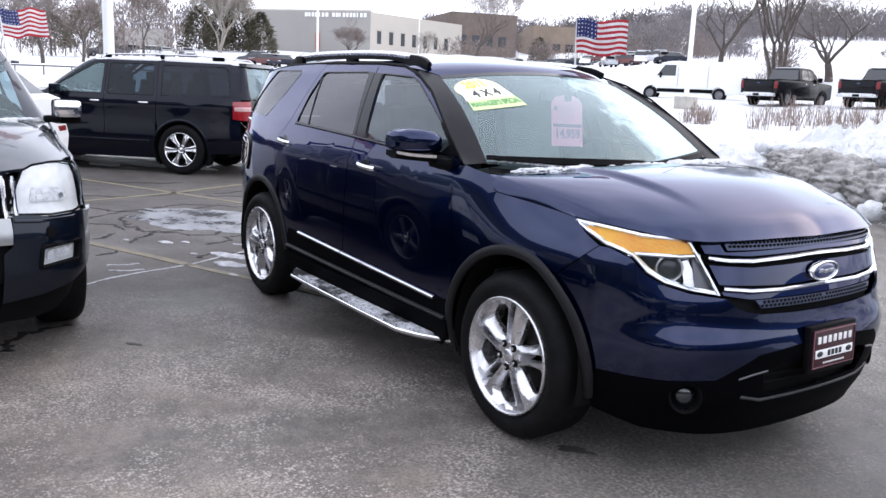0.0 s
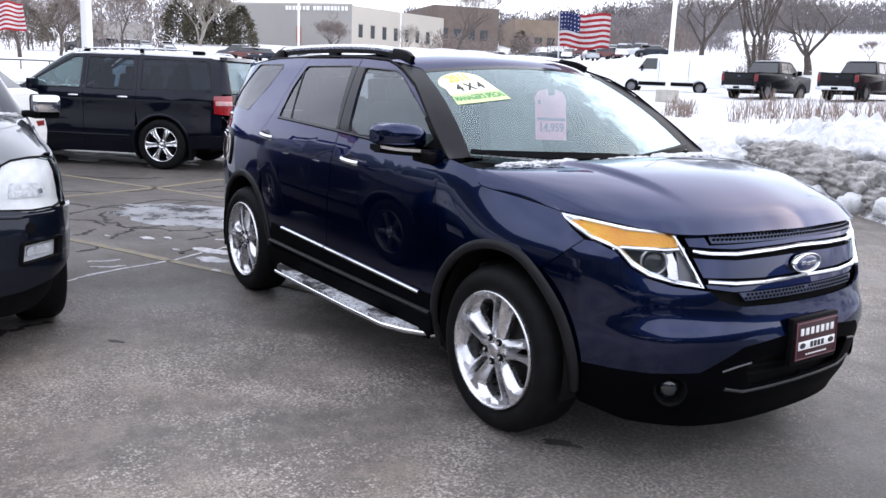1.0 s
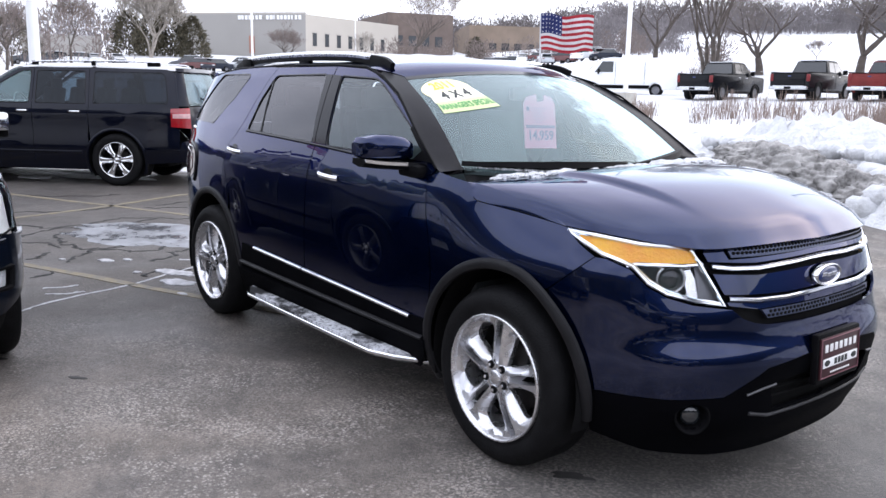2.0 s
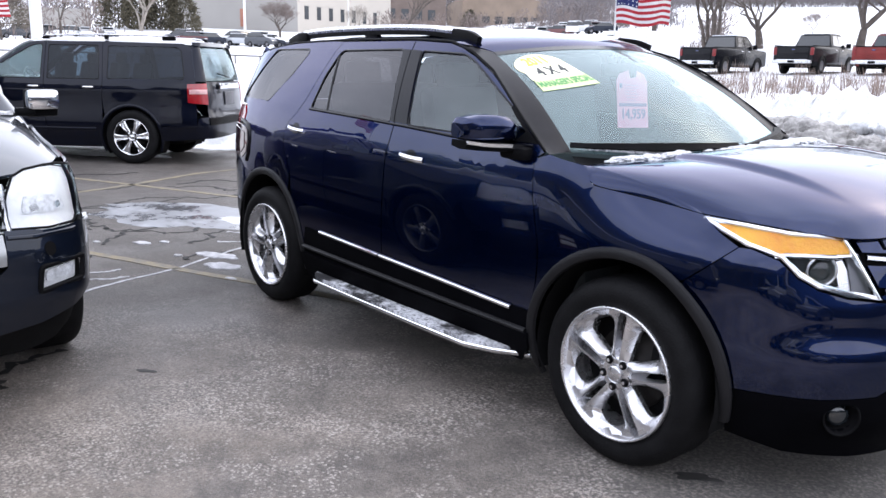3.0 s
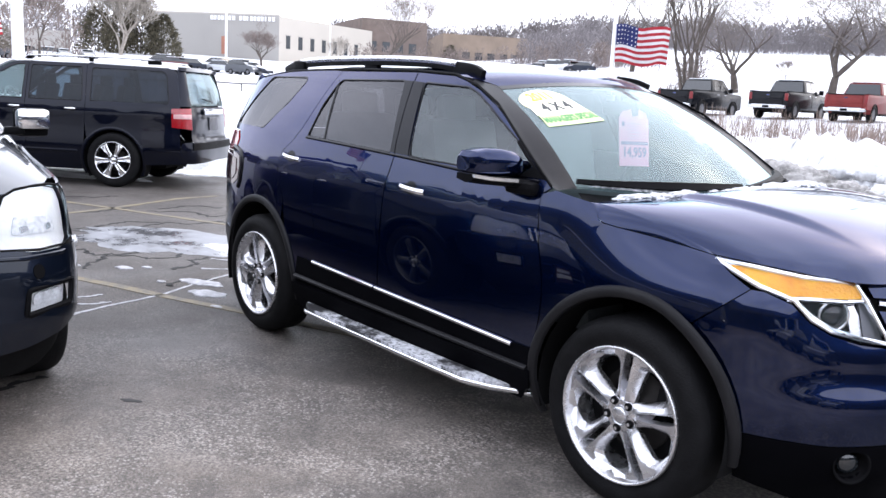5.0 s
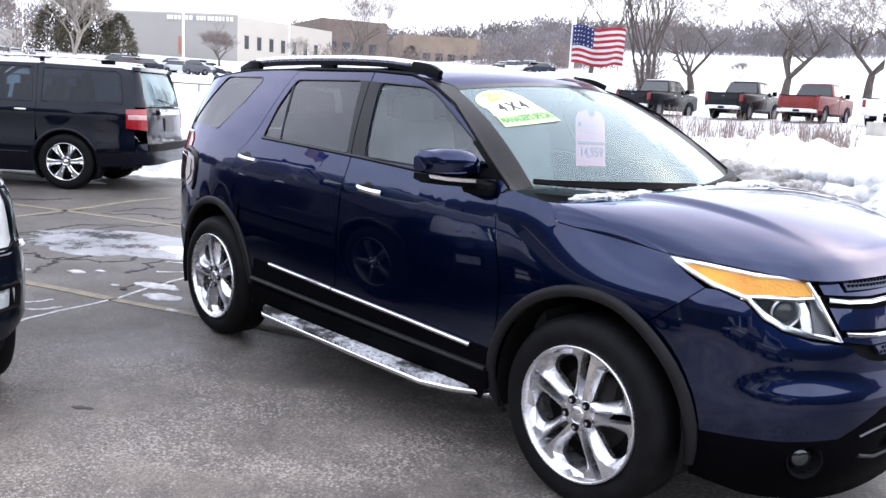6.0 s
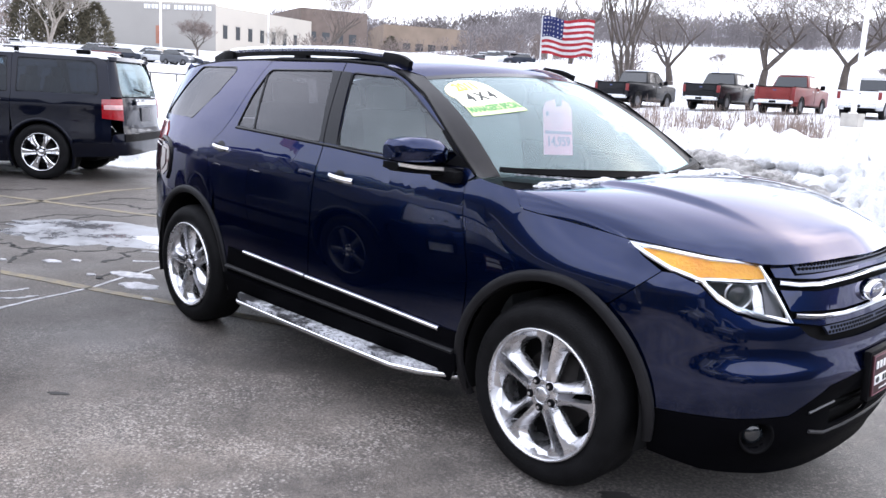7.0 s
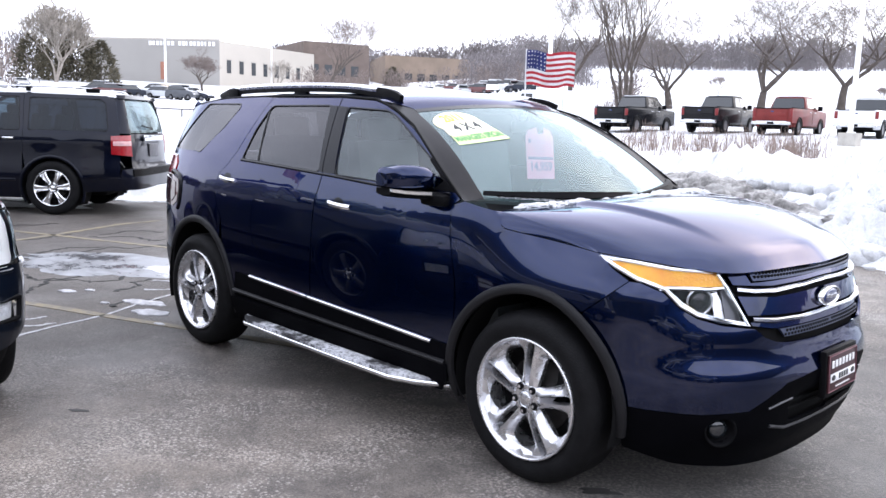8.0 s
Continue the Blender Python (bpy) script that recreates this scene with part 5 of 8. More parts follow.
    bm = bmesh.new()
    top = [suv_screen(-1 + 2 * k / 30, 1.0) for k in range(31)]
    low = [suv_screen(-1 + 2 * k / 30, .955) for k in range(31)]
    rings(bm, [[(x + .001, y, z + .002) for x, y, z in top], [(x + .001, y, z + .002) for x, y, z in low]], False, False)
    part("screen_top_band", bm, M["trim_gloss"], suv)
    pil_out = [(-.40, 1.188), (-.43, 1.197), (-.53, 1.270), (-.70, 1.395), (-.89, 1.512), (-1.05, 1.585), (-1.16, 1.622), (-1.27, 1.648)]
    for sg in (-1, 1):
        loops = []
        for k in range(17):
            t = k / 16
            z = 1.188 + t * (1.640 - 1.188)
            x = float(np.interp(z, [p[1] for p in pil_out], [p[0] for p in pil_out]))
            o = Vector(SUV(A_(x), z))
            i = Vector(suv_screen(-1, t))
            if t > .93:
                o = o.lerp(Vector(suv_roof(-1, .045)), (t - .93) / .07)
            mid = o.lerp(i, .45) + Vector((-.004, -.016, .0))
            mid2 = o.lerp(i, .8) + Vector((.0, -.007, .002))
            lp = [o, o.lerp(mid, .5) + Vector((-.002, -.006, .0)), mid, mid2, i + Vector((0, 0, .001))]
            loops.append([(p.x, p.y * (1 if sg < 0 else -1), p.z) for p in lp])
        bm = bmesh.new()
        rings(bm, loops, False, False)
        bmesh.ops.recalc_face_normals(bm, faces=bm.faces[:])
        part("a_pillar", bm, M["pillar"], suv, sharp=70)
    part("roof", sheet(suv_roof, 40, 100, -1, 1, 0, 1), M["blue"], suv, sharp=80)
    # tail: gate, glass, lamps, bumper
    both("tailgate", lambda f: panel(SUV, [(A_(-3.80), .64), (SUV.end, .64), (SUV.end, 1.26), (A_(-3.76), 1.26), (A_(-3.76), .93)], flip_y=f), M["blue"], suv)
    both("rear_window", lambda f: panel(SUV, [(A_(-3.78), 1.27), (SUV.end, 1.27), (SUV.end, 1.60), (A_(-3.72), 1.60)], thick=.01, lift=-.004, flip_y=f), M["glass_dark"], suv)
    both("rear_pillar", lambda f: panel(SUV, W_([(-3.76, 1.262), (-3.795, 1.262), (-3.74, 1.60), (-3.45, 1.60), (-3.63, 1.45)]), flip_y=f), M["blue"], suv)
    both("rear_spoiler", lambda f: panel(SUV, [(A_(-3.44), 1.60), (SUV.end, 1.60), (SUV.end, 1.66), (A_(-3.5), 1.64)], thick=.025, lift=.006, flip_y=f), M["blue"], suv)
    both("rear_bumper", lambda f: panel(SUV, W_([(-3.335, .30), (-3.34, .52), (-3.36, .60), (-3.62, .612), (-3.80, .62)]) + [(SUV.end, .63), (SUV.end, .28), (A_(-3.6), .28)], flip_y=f), M["bumper_grey"], suv)
    for f in (False, True):
        lampo = new("tail_lamp")
        lampo.parent = suv
        part("red_lens", panel(SUV, W_([(-3.30, 1.15), (-3.29, 1.20), (-3.34, 1.248), (-3.60, 1.255), (-3.73, 1.245), (-3.73, 1.13), (-3.45, 1.125)]), thick=.03, lift=.006, flip_y=f), M["red_lens"], lampo)
        part("clear_lens", panel(SUV, W_([(-3.20, 1.095), (-3.26, 1.118), (-3.45, 1.118), (-3.73, 1.122), (-3.73, .93), (-3.45, .905), (-3.28, .905), (-3.20, .945), (-3.18, 1.03)]), thick=.03, lift=.004, flip_y=f), M["lamp_smoke"], lampo)
        part("clear_insert", panel(SUV, W_([(-3.24, 1.075), (-3.40, 1.098), (-3.72, 1.105), (-3.72, .955), (-3.45, .93), (-3.30, .935), (-3.23, .98)]), thick=.02, lift=.008, flip_y=f), M["lamp_smoke"], lampo)
        part("lamp_surround", strip(SUV, W_([(-3.34, 1.150), (-3.26, 1.140), (-3.19, 1.122), (-3.155, 1.09), (-3.145, 1.02), (-3.16, .94), (-3.19, .895)]), .034, .012, flip_y=f), M["trim_gloss"], lampo)
    # mirrors
    for sg in (-1, 1):
        mi = new("door_mirror")
        mi.parent = suv
        loops = []
        for k, (y, xf, xb, z0, z1) in enumerate(((.925, -.66, -.72, 1.217, 1.255), (.95, -.60, -.735, 1.204, 1.308), (1.00, -.585, -.745, 1.198, 1.333), (1.06, -.60, -.755, 1.198, 1.340), (1.12, -.622, -.765, 1.202, 1.338), (1.158, -.650, -.77, 1.208, 1.326), (1.172, -.69, -.768, 1.218, 1.303))):
            xc, zc, rx, rz = (xf + xb) / 2, (z0 + z1) / 2 + .012, (xf - xb) / 2, (z1 - z0) / 2 - .012
            lp = []
            for i in range(20):
                a = 2 * math.pi * i / 20
                cx, sz = math.cos(a), math.sin(a)
                lp.append((xc + rx * math.copysign(abs(cx) ** .5, cx), sg * y, zc + rz * math.copysign(abs(sz) ** .5, sz)))
            loops.append(lp)
        bm = bmesh.new()
        rings(bm, loops)
        bmesh.ops.recalc_face_normals(bm, faces=bm.faces[:])
        part("mirror_cap", bm, M["blue"], mi, "navy mirror cap")
        bm = bmesh.new()
        loops = []
        for y, xf, xb, z in ((.91, -.50, -.66, 1.192), (.95, -.53, -.72, 1.196), (1.02, -.570, -.745, 1.200), (1.10, -.608, -.762, 1.206), (1.165, -.670, -.770, 1.214)):
            loops.append([(xf, sg * y, z), (xf - .015, sg * y, z + .018), (xb, sg * y, z + .018), (xb - .003, sg * y, z - .008), ((xf + xb) / 2, sg * y, z - .020), (xf - .01, sg * y, z - .012)])
        rings(bm, loops)
        bmesh.ops.recalc_face_normals(bm, faces=bm.faces[:])
        part("mirror_base", bm, M["trim"], mi)
        bm = bmesh.new()
        loops = [[(xf + .004, sg * y, z + .016), (xf + .002, sg * y, z + .002), (xf - .012, sg * y, z + .002), (xf - .012, sg * y, z + .016)] for y, xf, z in ((1.005, -.565, 1.202), (1.06, -.588, 1.204), (1.12, -.616, 1.208), (1.163, -.665, 1.215))]
        rings(bm, loops)
        bmesh.ops.recalc_face_normals(bm, faces=bm.faces[:])
        part("turn_signal", bm, M["reflector"], mi)
        bm = bmesh.new()
        box(bm, (-.575, sg * .955, 1.180), (.16, .09, .055), .022)
        part("mirror_arm", bm, M["trim"], mi)
        if sg > 0:
            mi.matrix_basis = Matrix.Translation((-.62, .93, 0)) @ Matrix.Rotation(radians(62), 4, "Z") @ Matrix.Translation((.62, -.93, 0))
    # handles
    for (x, z, tilt) in ((-1.297, 1.095, -5), (-2.485, 1.150, -6)):
        for f in (False, True):
            ha = new("door_handle")
            ha.parent = suv
            p = Vector(SUV(A_(x), z))
            path = [(A_(x - .095 + .19 * k / 8), z + .0008 * tilt * 0 + (-.095 + .19 * k / 8) * math.tan(radians(tilt))) for k in range(9)]
            hts = [.004, .022, .032, .036, .037, .036, .032, .024, .004]
            bm = bmesh.new()
            loops = []
            for (s, zz), hh in zip(path, hts):
                q = Vector(SUV(s, zz))
                o = Vector((0, -1, .05))
                loops.append([q + o * (hh - .010) + Vector((0, 0, -.012)), q + o * hh + Vector((0, 0, -.013)), q + o * (hh + .006) + Vector((0, 0, 0)), q + o * hh + Vector((0, 0, .013)), q + o * (hh - .010) + Vector((0, 0, .012))])
            if f:
                loops = [[Vector((v.x, -v.y, v.z)) for v in lp] for lp in loops]
            rings(bm, loops)
            bmesh.ops.recalc_face_normals(bm, faces=bm.faces[:])
            part("handle_bar", bm, M["chrome"], ha, "chrome door handle")
            # flat black disc: the recess's dark reflection is put into its colour
            shade_disc = [(A_(x) + .012 + .045 * math.cos(radians(30 * k)), z + .002 + .034 * math.sin(radians(30 * k))) for k in range(12)]
            part("cup_shade_disc", panel(SUV, shade_disc, thick=.002, lift=.0015, flip_y=f), M["trim_gloss"], ha)
    # roof rails
    for sg in (-1, 1):
        ra = new("roof_rail")
        ra.parent = suv
        pts = spline([(-1.17, .668, 1.668), (-1.26, .656, 1.694), (-1.42, .646, 1.712), (-1.62, .640, 1.728), (-2.0, .634, 1.739), (-2.5, .626, 1.739), (-2.85, .618, 1.730), (-3.05, .606, 1.712), (-3.20, .59, 1.685)], 5)
        n = len(pts)
        sc = [1.0 if 6 < i < n - 6 else 0.65 + .35 * min(i, n - 1 - i) / 6 for i in range(n)]
        bm = bmesh.new()
        sweep(bm, [(x, sg * y, z) for x, y, z in pts], [(.018, -.038), (.021, .0), (.014, .012), (-.014, .012), (-.021, .0), (-.018, -.038)], scale=sc)
        bmesh.ops.recalc_face_normals(bm, faces=bm.faces[:])
        part("rail_bar", bm, M["trim"], ra)
        bm = bmesh.new()
        sweep(bm, [(x, sg * y, z - .002) for x, y, z in pts[9:-8]], rect_section(.050, .036, .3))
        part("rail_cap", bm, M["alloy"], ra)
        for x, zt in ((-1.40, 1.71), (-2.15, 1.742), (-2.95, 1.728)):
            bm = bmesh.new()
            box(bm, (x, sg * .630, (1.66 + zt) / 2), (.13, .034, zt - 1.66), .012)
            part("rail_foot", bm, M["trim"], ra)
    # running boards
    for sg in (-1, 1):
        rb = new("running_board")
        rb.parent = suv
        edge = [(-2.26, .93), (-2.20, 1.01), (-2.10, 1.055), (-1.6, 1.07), (-1.1, 1.075), (-.76, 1.07), (-.62, 1.02), (-.52, .955), (-.47, .93)]
        bm = bmesh.new()
        loops = [[(x, sg * .88, .332), (x, sg * y, .325), (x, sg * y, .285), (x, sg * .88, .275)] for x, y in edge]
        rings(bm, loops)
        bmesh.ops.recalc_face_normals(bm, faces=bm.faces[:])
        part("tread", bm, M["tread"], rb, "black step tread dusted with frost and snow", sharp=30)
        bm = bmesh.new()
        sweep(bm, [(x, sg * (y + .008), .303) for x, y in edge], disc_section(.013, 12, .013))
        bmesh.ops.recalc_face_normals(bm, faces=bm.faces[:])
        part("bright_edge", bm, M["chrome"], rb, "bright metal edge")
        for x in (-2.0, -1.35, -.75):
            bm = bmesh.new()
            box(bm, (x, sg * .80, .27), (.08, .25, .03), .006)
            part("bracket", bm, M["trim"], rb)
    # wheels
    for x in (0.016, -2.860):
        for sg in (-1, 1):
            wheel("wheel", suv, pose(x, sg * .862, .376, 0, (6 if x > 0 else 60) * -sg, 0 if sg < 0 else 180), "split5", .376, .264)
    # underside and cabin
    bm = bmesh.new()
    box(bm, (-1.45, 0, .38), (1.95, 1.75, .20), .05)
    box(bm, (-1.45, 0, .34), (4.4, 1.15, .22), .05)
    box(bm, (.38, 0, .28), (.62, 1.10, .14), .05)
    part("underbody", bm, M["well"], suv)
    bm = bmesh.new()
    box(bm, (-1.43, 0, .50), (1.9, 1.78, .10), .02)
    box(bm, (.45, 0, .70), (.55, 1.0, .5), .05)
    part("floor_pan", bm, M["well"], suv)
    bm = bmesh.new()
    loops = [[(x, -.80, .60), (x, -.86, z * .97), (x, -.5, z), (x, 0, z + .01), (x, .5, z), (x, .86, z * .97), (x, .80, .60)] for x, z in ((-.30, 1.14), (-.55, 1.165), (-.78, 1.13), (-.86, 1.02), (-.84, .75))]
    rings(bm, loops, True, True)
    bmesh.ops.recalc_face_normals(bm, faces=bm.faces[:])
    part("dashboard", bm, M["dash"], suv)
    bm = bmesh.new()
    rimp = [(-.98 + .10 * math.sin(2 * math.pi * k / 24) * .5, .40 + .19 * math.cos(2 * math.pi * k / 24), 1.10 + .17 * math.sin(2 * math.pi * k / 24)) for k in range(24)]
    sweep(bm, rimp, disc_section(.016), up=(1, 0, .3), closed=True)
    box(bm, (-.96, .40, 1.10), (.05, .15, .12), .02)
    box(bm, (-.96, .40, 1.10), (.02, .36, .04), .008)
    part("steering_wheel", bm, M["trim"], suv)
    for x, y in ((-1.42, -.42), (-1.42, .42), (-2.35, -.42), (-2.35, .42), (-2.35, 0)):
        se = new("seat")
        se.parent = suv
        bm = bmesh.new()
        box(bm, (x + .18, y, .78), (.52, .50 if y else .3, .16), .05)
        part("cushion", bm, M["seat"], se)
        bm = bmesh.new()
        box(bm, (x - .14, y, 1.12), (.13, .48 if y else .3, .62), .05, Matrix.Rotation(radians(-12), 4, "Y"))
        part("backrest", bm, M["seat"], se)
        bm = bmesh.new()
        box(bm, (x - .22, y, 1.47), (.08, .25, .17), .035, Matrix.Rotation(radians(-8), 4, "Y"))
        cyl(bm, (x - .20, y - .06, 1.3), (x - .22, y - .06, 1.45), .008)
        cyl(bm, (x - .20, y + .06, 1.3), (x - .22, y + .06, 1.45), .008)
        part("headrest", bm, M["seat"], se)
    part("headliner", sheet(lambda a, b: tuple(Vector(suv_roof(a * .93, .03 + b * .92)) - Vector((0, 0, .035))), 10, 10, -1, 1, 0, 1), M["liner"], suv)
    bm = bmesh.new()
    box(bm, (-.86, 0.0, 1.53), (.035, .24, .07), .015)
    cyl(bm, (-.86, 0, 1.55), (-.84, 0, 1.60), .01)
    part("rear_view_mirror", bm, M["trim"], suv)
    # wipers
    for y0, y1, s0 in ((-.76, -.06, .012), (-.02, .62, .02)):
        wi = new("wiper")
        wi.parent = suv
        n = 14
        path = []
        for k in range(n + 1):
            t = k / n
            a = (y0 + (y1 - y0) * t) / .75
            q = Vector(suv_screen(a, s0 + .035 * t if y0 < -.5 else s0 + .012 + .045 * t))
            path.append(q + Vector((.018, 0, .022)))
        bm = bmesh.new()
        sweep(bm, path, [(.034, -.004), (.018, .024), (-.016, .022), (-.030, -.004), (0, -.016)], scale=[.5 + .5 * math.sin(math.pi * min(1, max(.06, k / n))) for k in range(n + 1)])
        bmesh.ops.recalc_face_normals(bm, faces=bm.faces[:])
        part("wiper_blade", bm, M["trim"], wi)
        bm = bmesh.new()
        piv = Vector(suv_screen((y1 + .02) / .75, -.02)) + Vector((.03, 0, .01))
        sweep(bm, [piv, piv.lerp(path[n // 2], .4) + Vector((0, 0, .02)), path[n // 2] + Vector((0, 0, .012))], rect_section(.034, .016))
        part("wiper_arm", bm, M["trim"], wi)
    return suv


def tread_material():
    m, nt, b, tc, tex, ramp, mix, times, bump = shader("frosted_tread", 0.7)
    crust = times(ramp(tex(5.5, 6, .7).outputs["Fac"], .42, .55), ramp(tex(38, 5, .7).outputs["Fac"], .34, .52))
    nt.links.new(mix(crust, (0.012, 0.012, 0.014), (0.62, 0.63, 0.66)), b.inputs["Base Color"])
    bump(tex(45, 4).outputs["Fac"], .4, .01)
    return m


M["tread"] = tread_material()
build_suv()

# ---- other parked cars built on the same kind of shell ----
def roof_fn(x0c, x0e, x1c, x1e, w0, w1, w2, ze0, ze1, ze2, crown):
    def f(a, b):
        k = abs(a)
        xc, xe = x0c + (x1c - x0c) * b, x0e + (x1e - x0e) * b
        ze = float(np.interp(b, [0, .12, .5, .9, 1], [ze0, ze1 - .01, ze1, ze1 - .015, ze2]))
        w = float(np.interp(b, [0, .12, .5, 1], [w0, w1, w1, w2]))
        zc = ze + crown * (1 if .1 < b < .9 else .75)
        return (xc + (xe - xc) * k * k, w * a, ze + (zc - ze) * (1 - k ** 2.6))
    return f


def screen_fn(b0, b1, t0, t1, bulge=.05):
    """b0, b1: centre and corner at the base; t0, t1: the same at the top."""
    def f(a, b):
        k = abs(a)
        p = [b0[i] + (b1[i] - b0[i]) * (k if i == 1 else k * k) for i in range(3)]
        q = [t0[i] + (t1[i] - t0[i]) * (k if i == 1 else k * k) for i in range(3)]
        u = bulge * math.sin(math.pi * min(1, max(0, b))) * (1 - .35 * k * k)
        r = [p[i] + (q[i] - p[i]) * b for i in range(3)]
        return (r[0] + .5 * u, math.copysign(r[1], a), r[2] + .85 * u)
    return f


def generic_suv(name, m, label, spec, paint):
    car = thing(name, m, label, "car")
    S = spec["shell"]
    P = S.pts
    wb, R, ac = spec["wb"], spec["R"], spec["arch"]
    zb, zr = spec["belt"], spec["roof"]
    xa0, xa1, xB, xC, xD = spec["pillars"]
    sill = spec["sill"]
    fa = arc(0, R, ac, 215, -30, 20)
    ra = arc(-wb, R, ac, -20, 205, 20)
    door0 = -ac - .03
    b_x = xB
    fen = P([(xa0 + .12, zb - .02), (door0 - .05, zb - .1), (door0 - .02, .9), (door0, .60)] + [p for p in fa if p[1] > .55 and p[0] > door0]) + spec["fender_front"]
    if spec.get("fender"):
        fen = spec["fender"]
    both("front_fender", lambda f: panel(S, fen, flip_y=f), paint, car)
    wf = rounded([(xa0 - .14, zb + .02), (xa0 - .09, zb + .06), (xa1 - .02, zr - .09), (xa1 - .10, zr - .055), (b_x + .045, zr - .05), (b_x + .05, zb + .02)], .03, 2)
    wr = rounded([(b_x - .05, zb + .02), (b_x - .045, zr - .05), (xC + .09, zr - .05), (xC + .05, zb + .02)], .03, 2)
    wq = rounded([(xC - .07, zb + .025), (xC - .06, zr - .055), (xD + .10, zr - .06), (xD + .03, zr - .12), (xD - .02, zb + .08), (xD, zb + .03)], .03, 2)
    df = [(xa0 + .11, zb - .02), (door0 - .055, zb - .1), (door0 - .025, .9), (door0 - .005, .60), (door0 - .01, .40), (b_x + .004, .40), (b_x + .004, zr), (xa1 - .12, zr - .005), (xa1, zr - .045), (xa0 - .05, zb + .05)]
    both("front_door", lambda f: panel(S, P(df), [P(wf)], flip_y=f), paint, car)
    dr = [(b_x - .004, zr), (b_x - .004, .40), (-wb + ac + .02, .40)] + [p for p in ra if p[0] > xC + .02 and p[1] > .42] + [(xC + .02, .95), (xC, zb), (xC + .03, zr)]
    both("rear_door", lambda f: panel(S, P(dr), [P(wr)], flip_y=f), paint, car)
    xt = spec["tail_x"]
    qt = [(xC + .024, zr), (xC - .006, zb), (xC + .014, .95)] + [p for p in ra if p[0] <= xC + .014 and p[1] > .60] + [(-wb - ac, .58), (xt + .03, .58), (xt + .03, zb), (xD - .12, zr - .06), (xD + .02, zr - .01)]
    both("quarter_panel", lambda f: panel(S, P(qt), [P(wq)], flip_y=f), paint, car)
    for nm, w, g in (("front_side_window", wf, spec.get("glass_front", "glass_side")), ("rear_side_window", wr, "glass_deep"), ("quarter_window", wq, "glass_deep")):
        for f in (False, True):
            pane = part(nm, panel(S, P(grow(w, .008)), thick=0, lift=-.006, flip_y=f), M[g], car)
            ed = P(w)
            part("window_seal", strip(S, ed + ed[:2], .02, .006, lift=-.004, flip_y=f), M["trim_gloss"], pane)
    for f in (False, True):
        part("sill", panel(S, P([(door0 + .02, .24), (door0 + .02, .40), (-wb + ac + .02, .40), (-wb + ac + .02, .24)]), thick=.02, lift=-.012, flip_y=f), spec["sill_mat"], car)
        part("side_moulding", strip(S, P([(door0 - .05, sill), (b_x, sill), (-wb + ac + .06, sill)]), .04, .012, flip_y=f), spec["sill_mat"], car)
        sg = 1 if f else -1
        for cx in (0, -wb):
            part("arch_moulding", strip(S, P(arc(cx, R, ac, 208, spec.get("arch_end", -28) if cx == 0 else -28, 22)), .05, .018, lift=-.002, flip_y=f), spec["arch_mat"], car)
            bm = sheet(lambda u, v: (cx + (ac - .02) * math.cos(u), sg * (spec["hw"] - .04 - v), R + (ac - .02) * math.sin(u)), 18, 2, radians(215), radians(-35 if cx or "arch_end" not in spec else 10), 0, .36)
            bm.faces.new([bm.verts.new((cx + (ac - .02) * math.cos(radians(215 - 250 * k / 18)), sg * (spec["hw"] - .40), R + (ac - .02) * math.sin(radians(215 - 250 * k / 18)))) for k in range(19)])
            part("wheel_well", bm, M["well"], car)
        for x in (b_x + .16, xC + .22):
            ha = new("door_handle")
            ha.parent = car
            z = zb - .10
            bm = bmesh.new()
            q = [Vector(S(S.at(x - .09 + .18 * k / 4), z)) + Vector((0, -(.012, .034, .04, .034, .012)[k], 0)) for k in range(5)]
            if f:
                q = [Vector((v.x, -v.y, v.z)) for v in q]
            sweep(bm, q, rect_section(.018, .030, .3))
            part("handle_bar", bm, M["chrome"], ha, "chrome door handle")
            # the handle recess is only a dark disc, its shade painted on
            shade_disc = [(S.at(x) + .045 * math.cos(radians(45 * k)), z + .034 * math.sin(radians(45 * k))) for k in range(8)]
            part("cup_shade_disc", panel(S, shade_disc, thick=.002, lift=.0015, flip_y=f), M["trim_gloss"], ha)
    hood, scr, roof = spec["hood"], spec["screen"], spec["roof_fn"]
    part("hood", sheet(hood, 36, 20, -1, 1, 0, 1), paint, car, sharp=80)
    part("windscreen", sheet(scr, 24, 12, -1, 1, 0, 1), M["glass_screen"], car)
    part("roof", sheet(roof, 24, 24, -1, 1, 0, 1), paint, car, sharp=80)
    part("headliner", sheet(lambda a, b: tuple(Vector(roof(a * .92, .05 + b * .9)) - Vector((0, 0, .04))), 8, 8, -1, 1, 0, 1), M["liner"], car)

    def cowl(a, b):
        r = Vector(hood(a, 0.0)).lerp(Vector(scr(a, 0.0)), b)
        return (r.x, r.y, r.z - .010 - .015 * math.sin(math.pi * b))
    part("cowl", sheet(cowl, 20, 3, -1, 1, 0, 1), M["trim"], car)
    for sg in (-1, 1):
        loops = []
        for k in range(13):
            t = k / 12
            z = zb + .03 + t * (zr - .03 - zb)
            x = xa0 + (xa1 - xa0) * (t ** .92)
            o = Vector(S(S.at(x), z))
            i = Vector(scr(-1, t))
            if t > .9:
                o = o.lerp(Vector(roof(-1, .05)), (t - .9) / .1)
            mm = o.lerp(i, .5) + Vector((.02, -.008, .016))
            loops.append([(p.x, p.y * (1 if sg < 0 else -1), p.z) for p in (o, o.lerp(mm, .5) + Vector((.003, -.004, .003)), mm, i)])
        bm = bmesh.new()
        rings(bm, loops, False, False)
        bmesh.ops.recalc_face_normals(bm, faces=bm.faces[:])
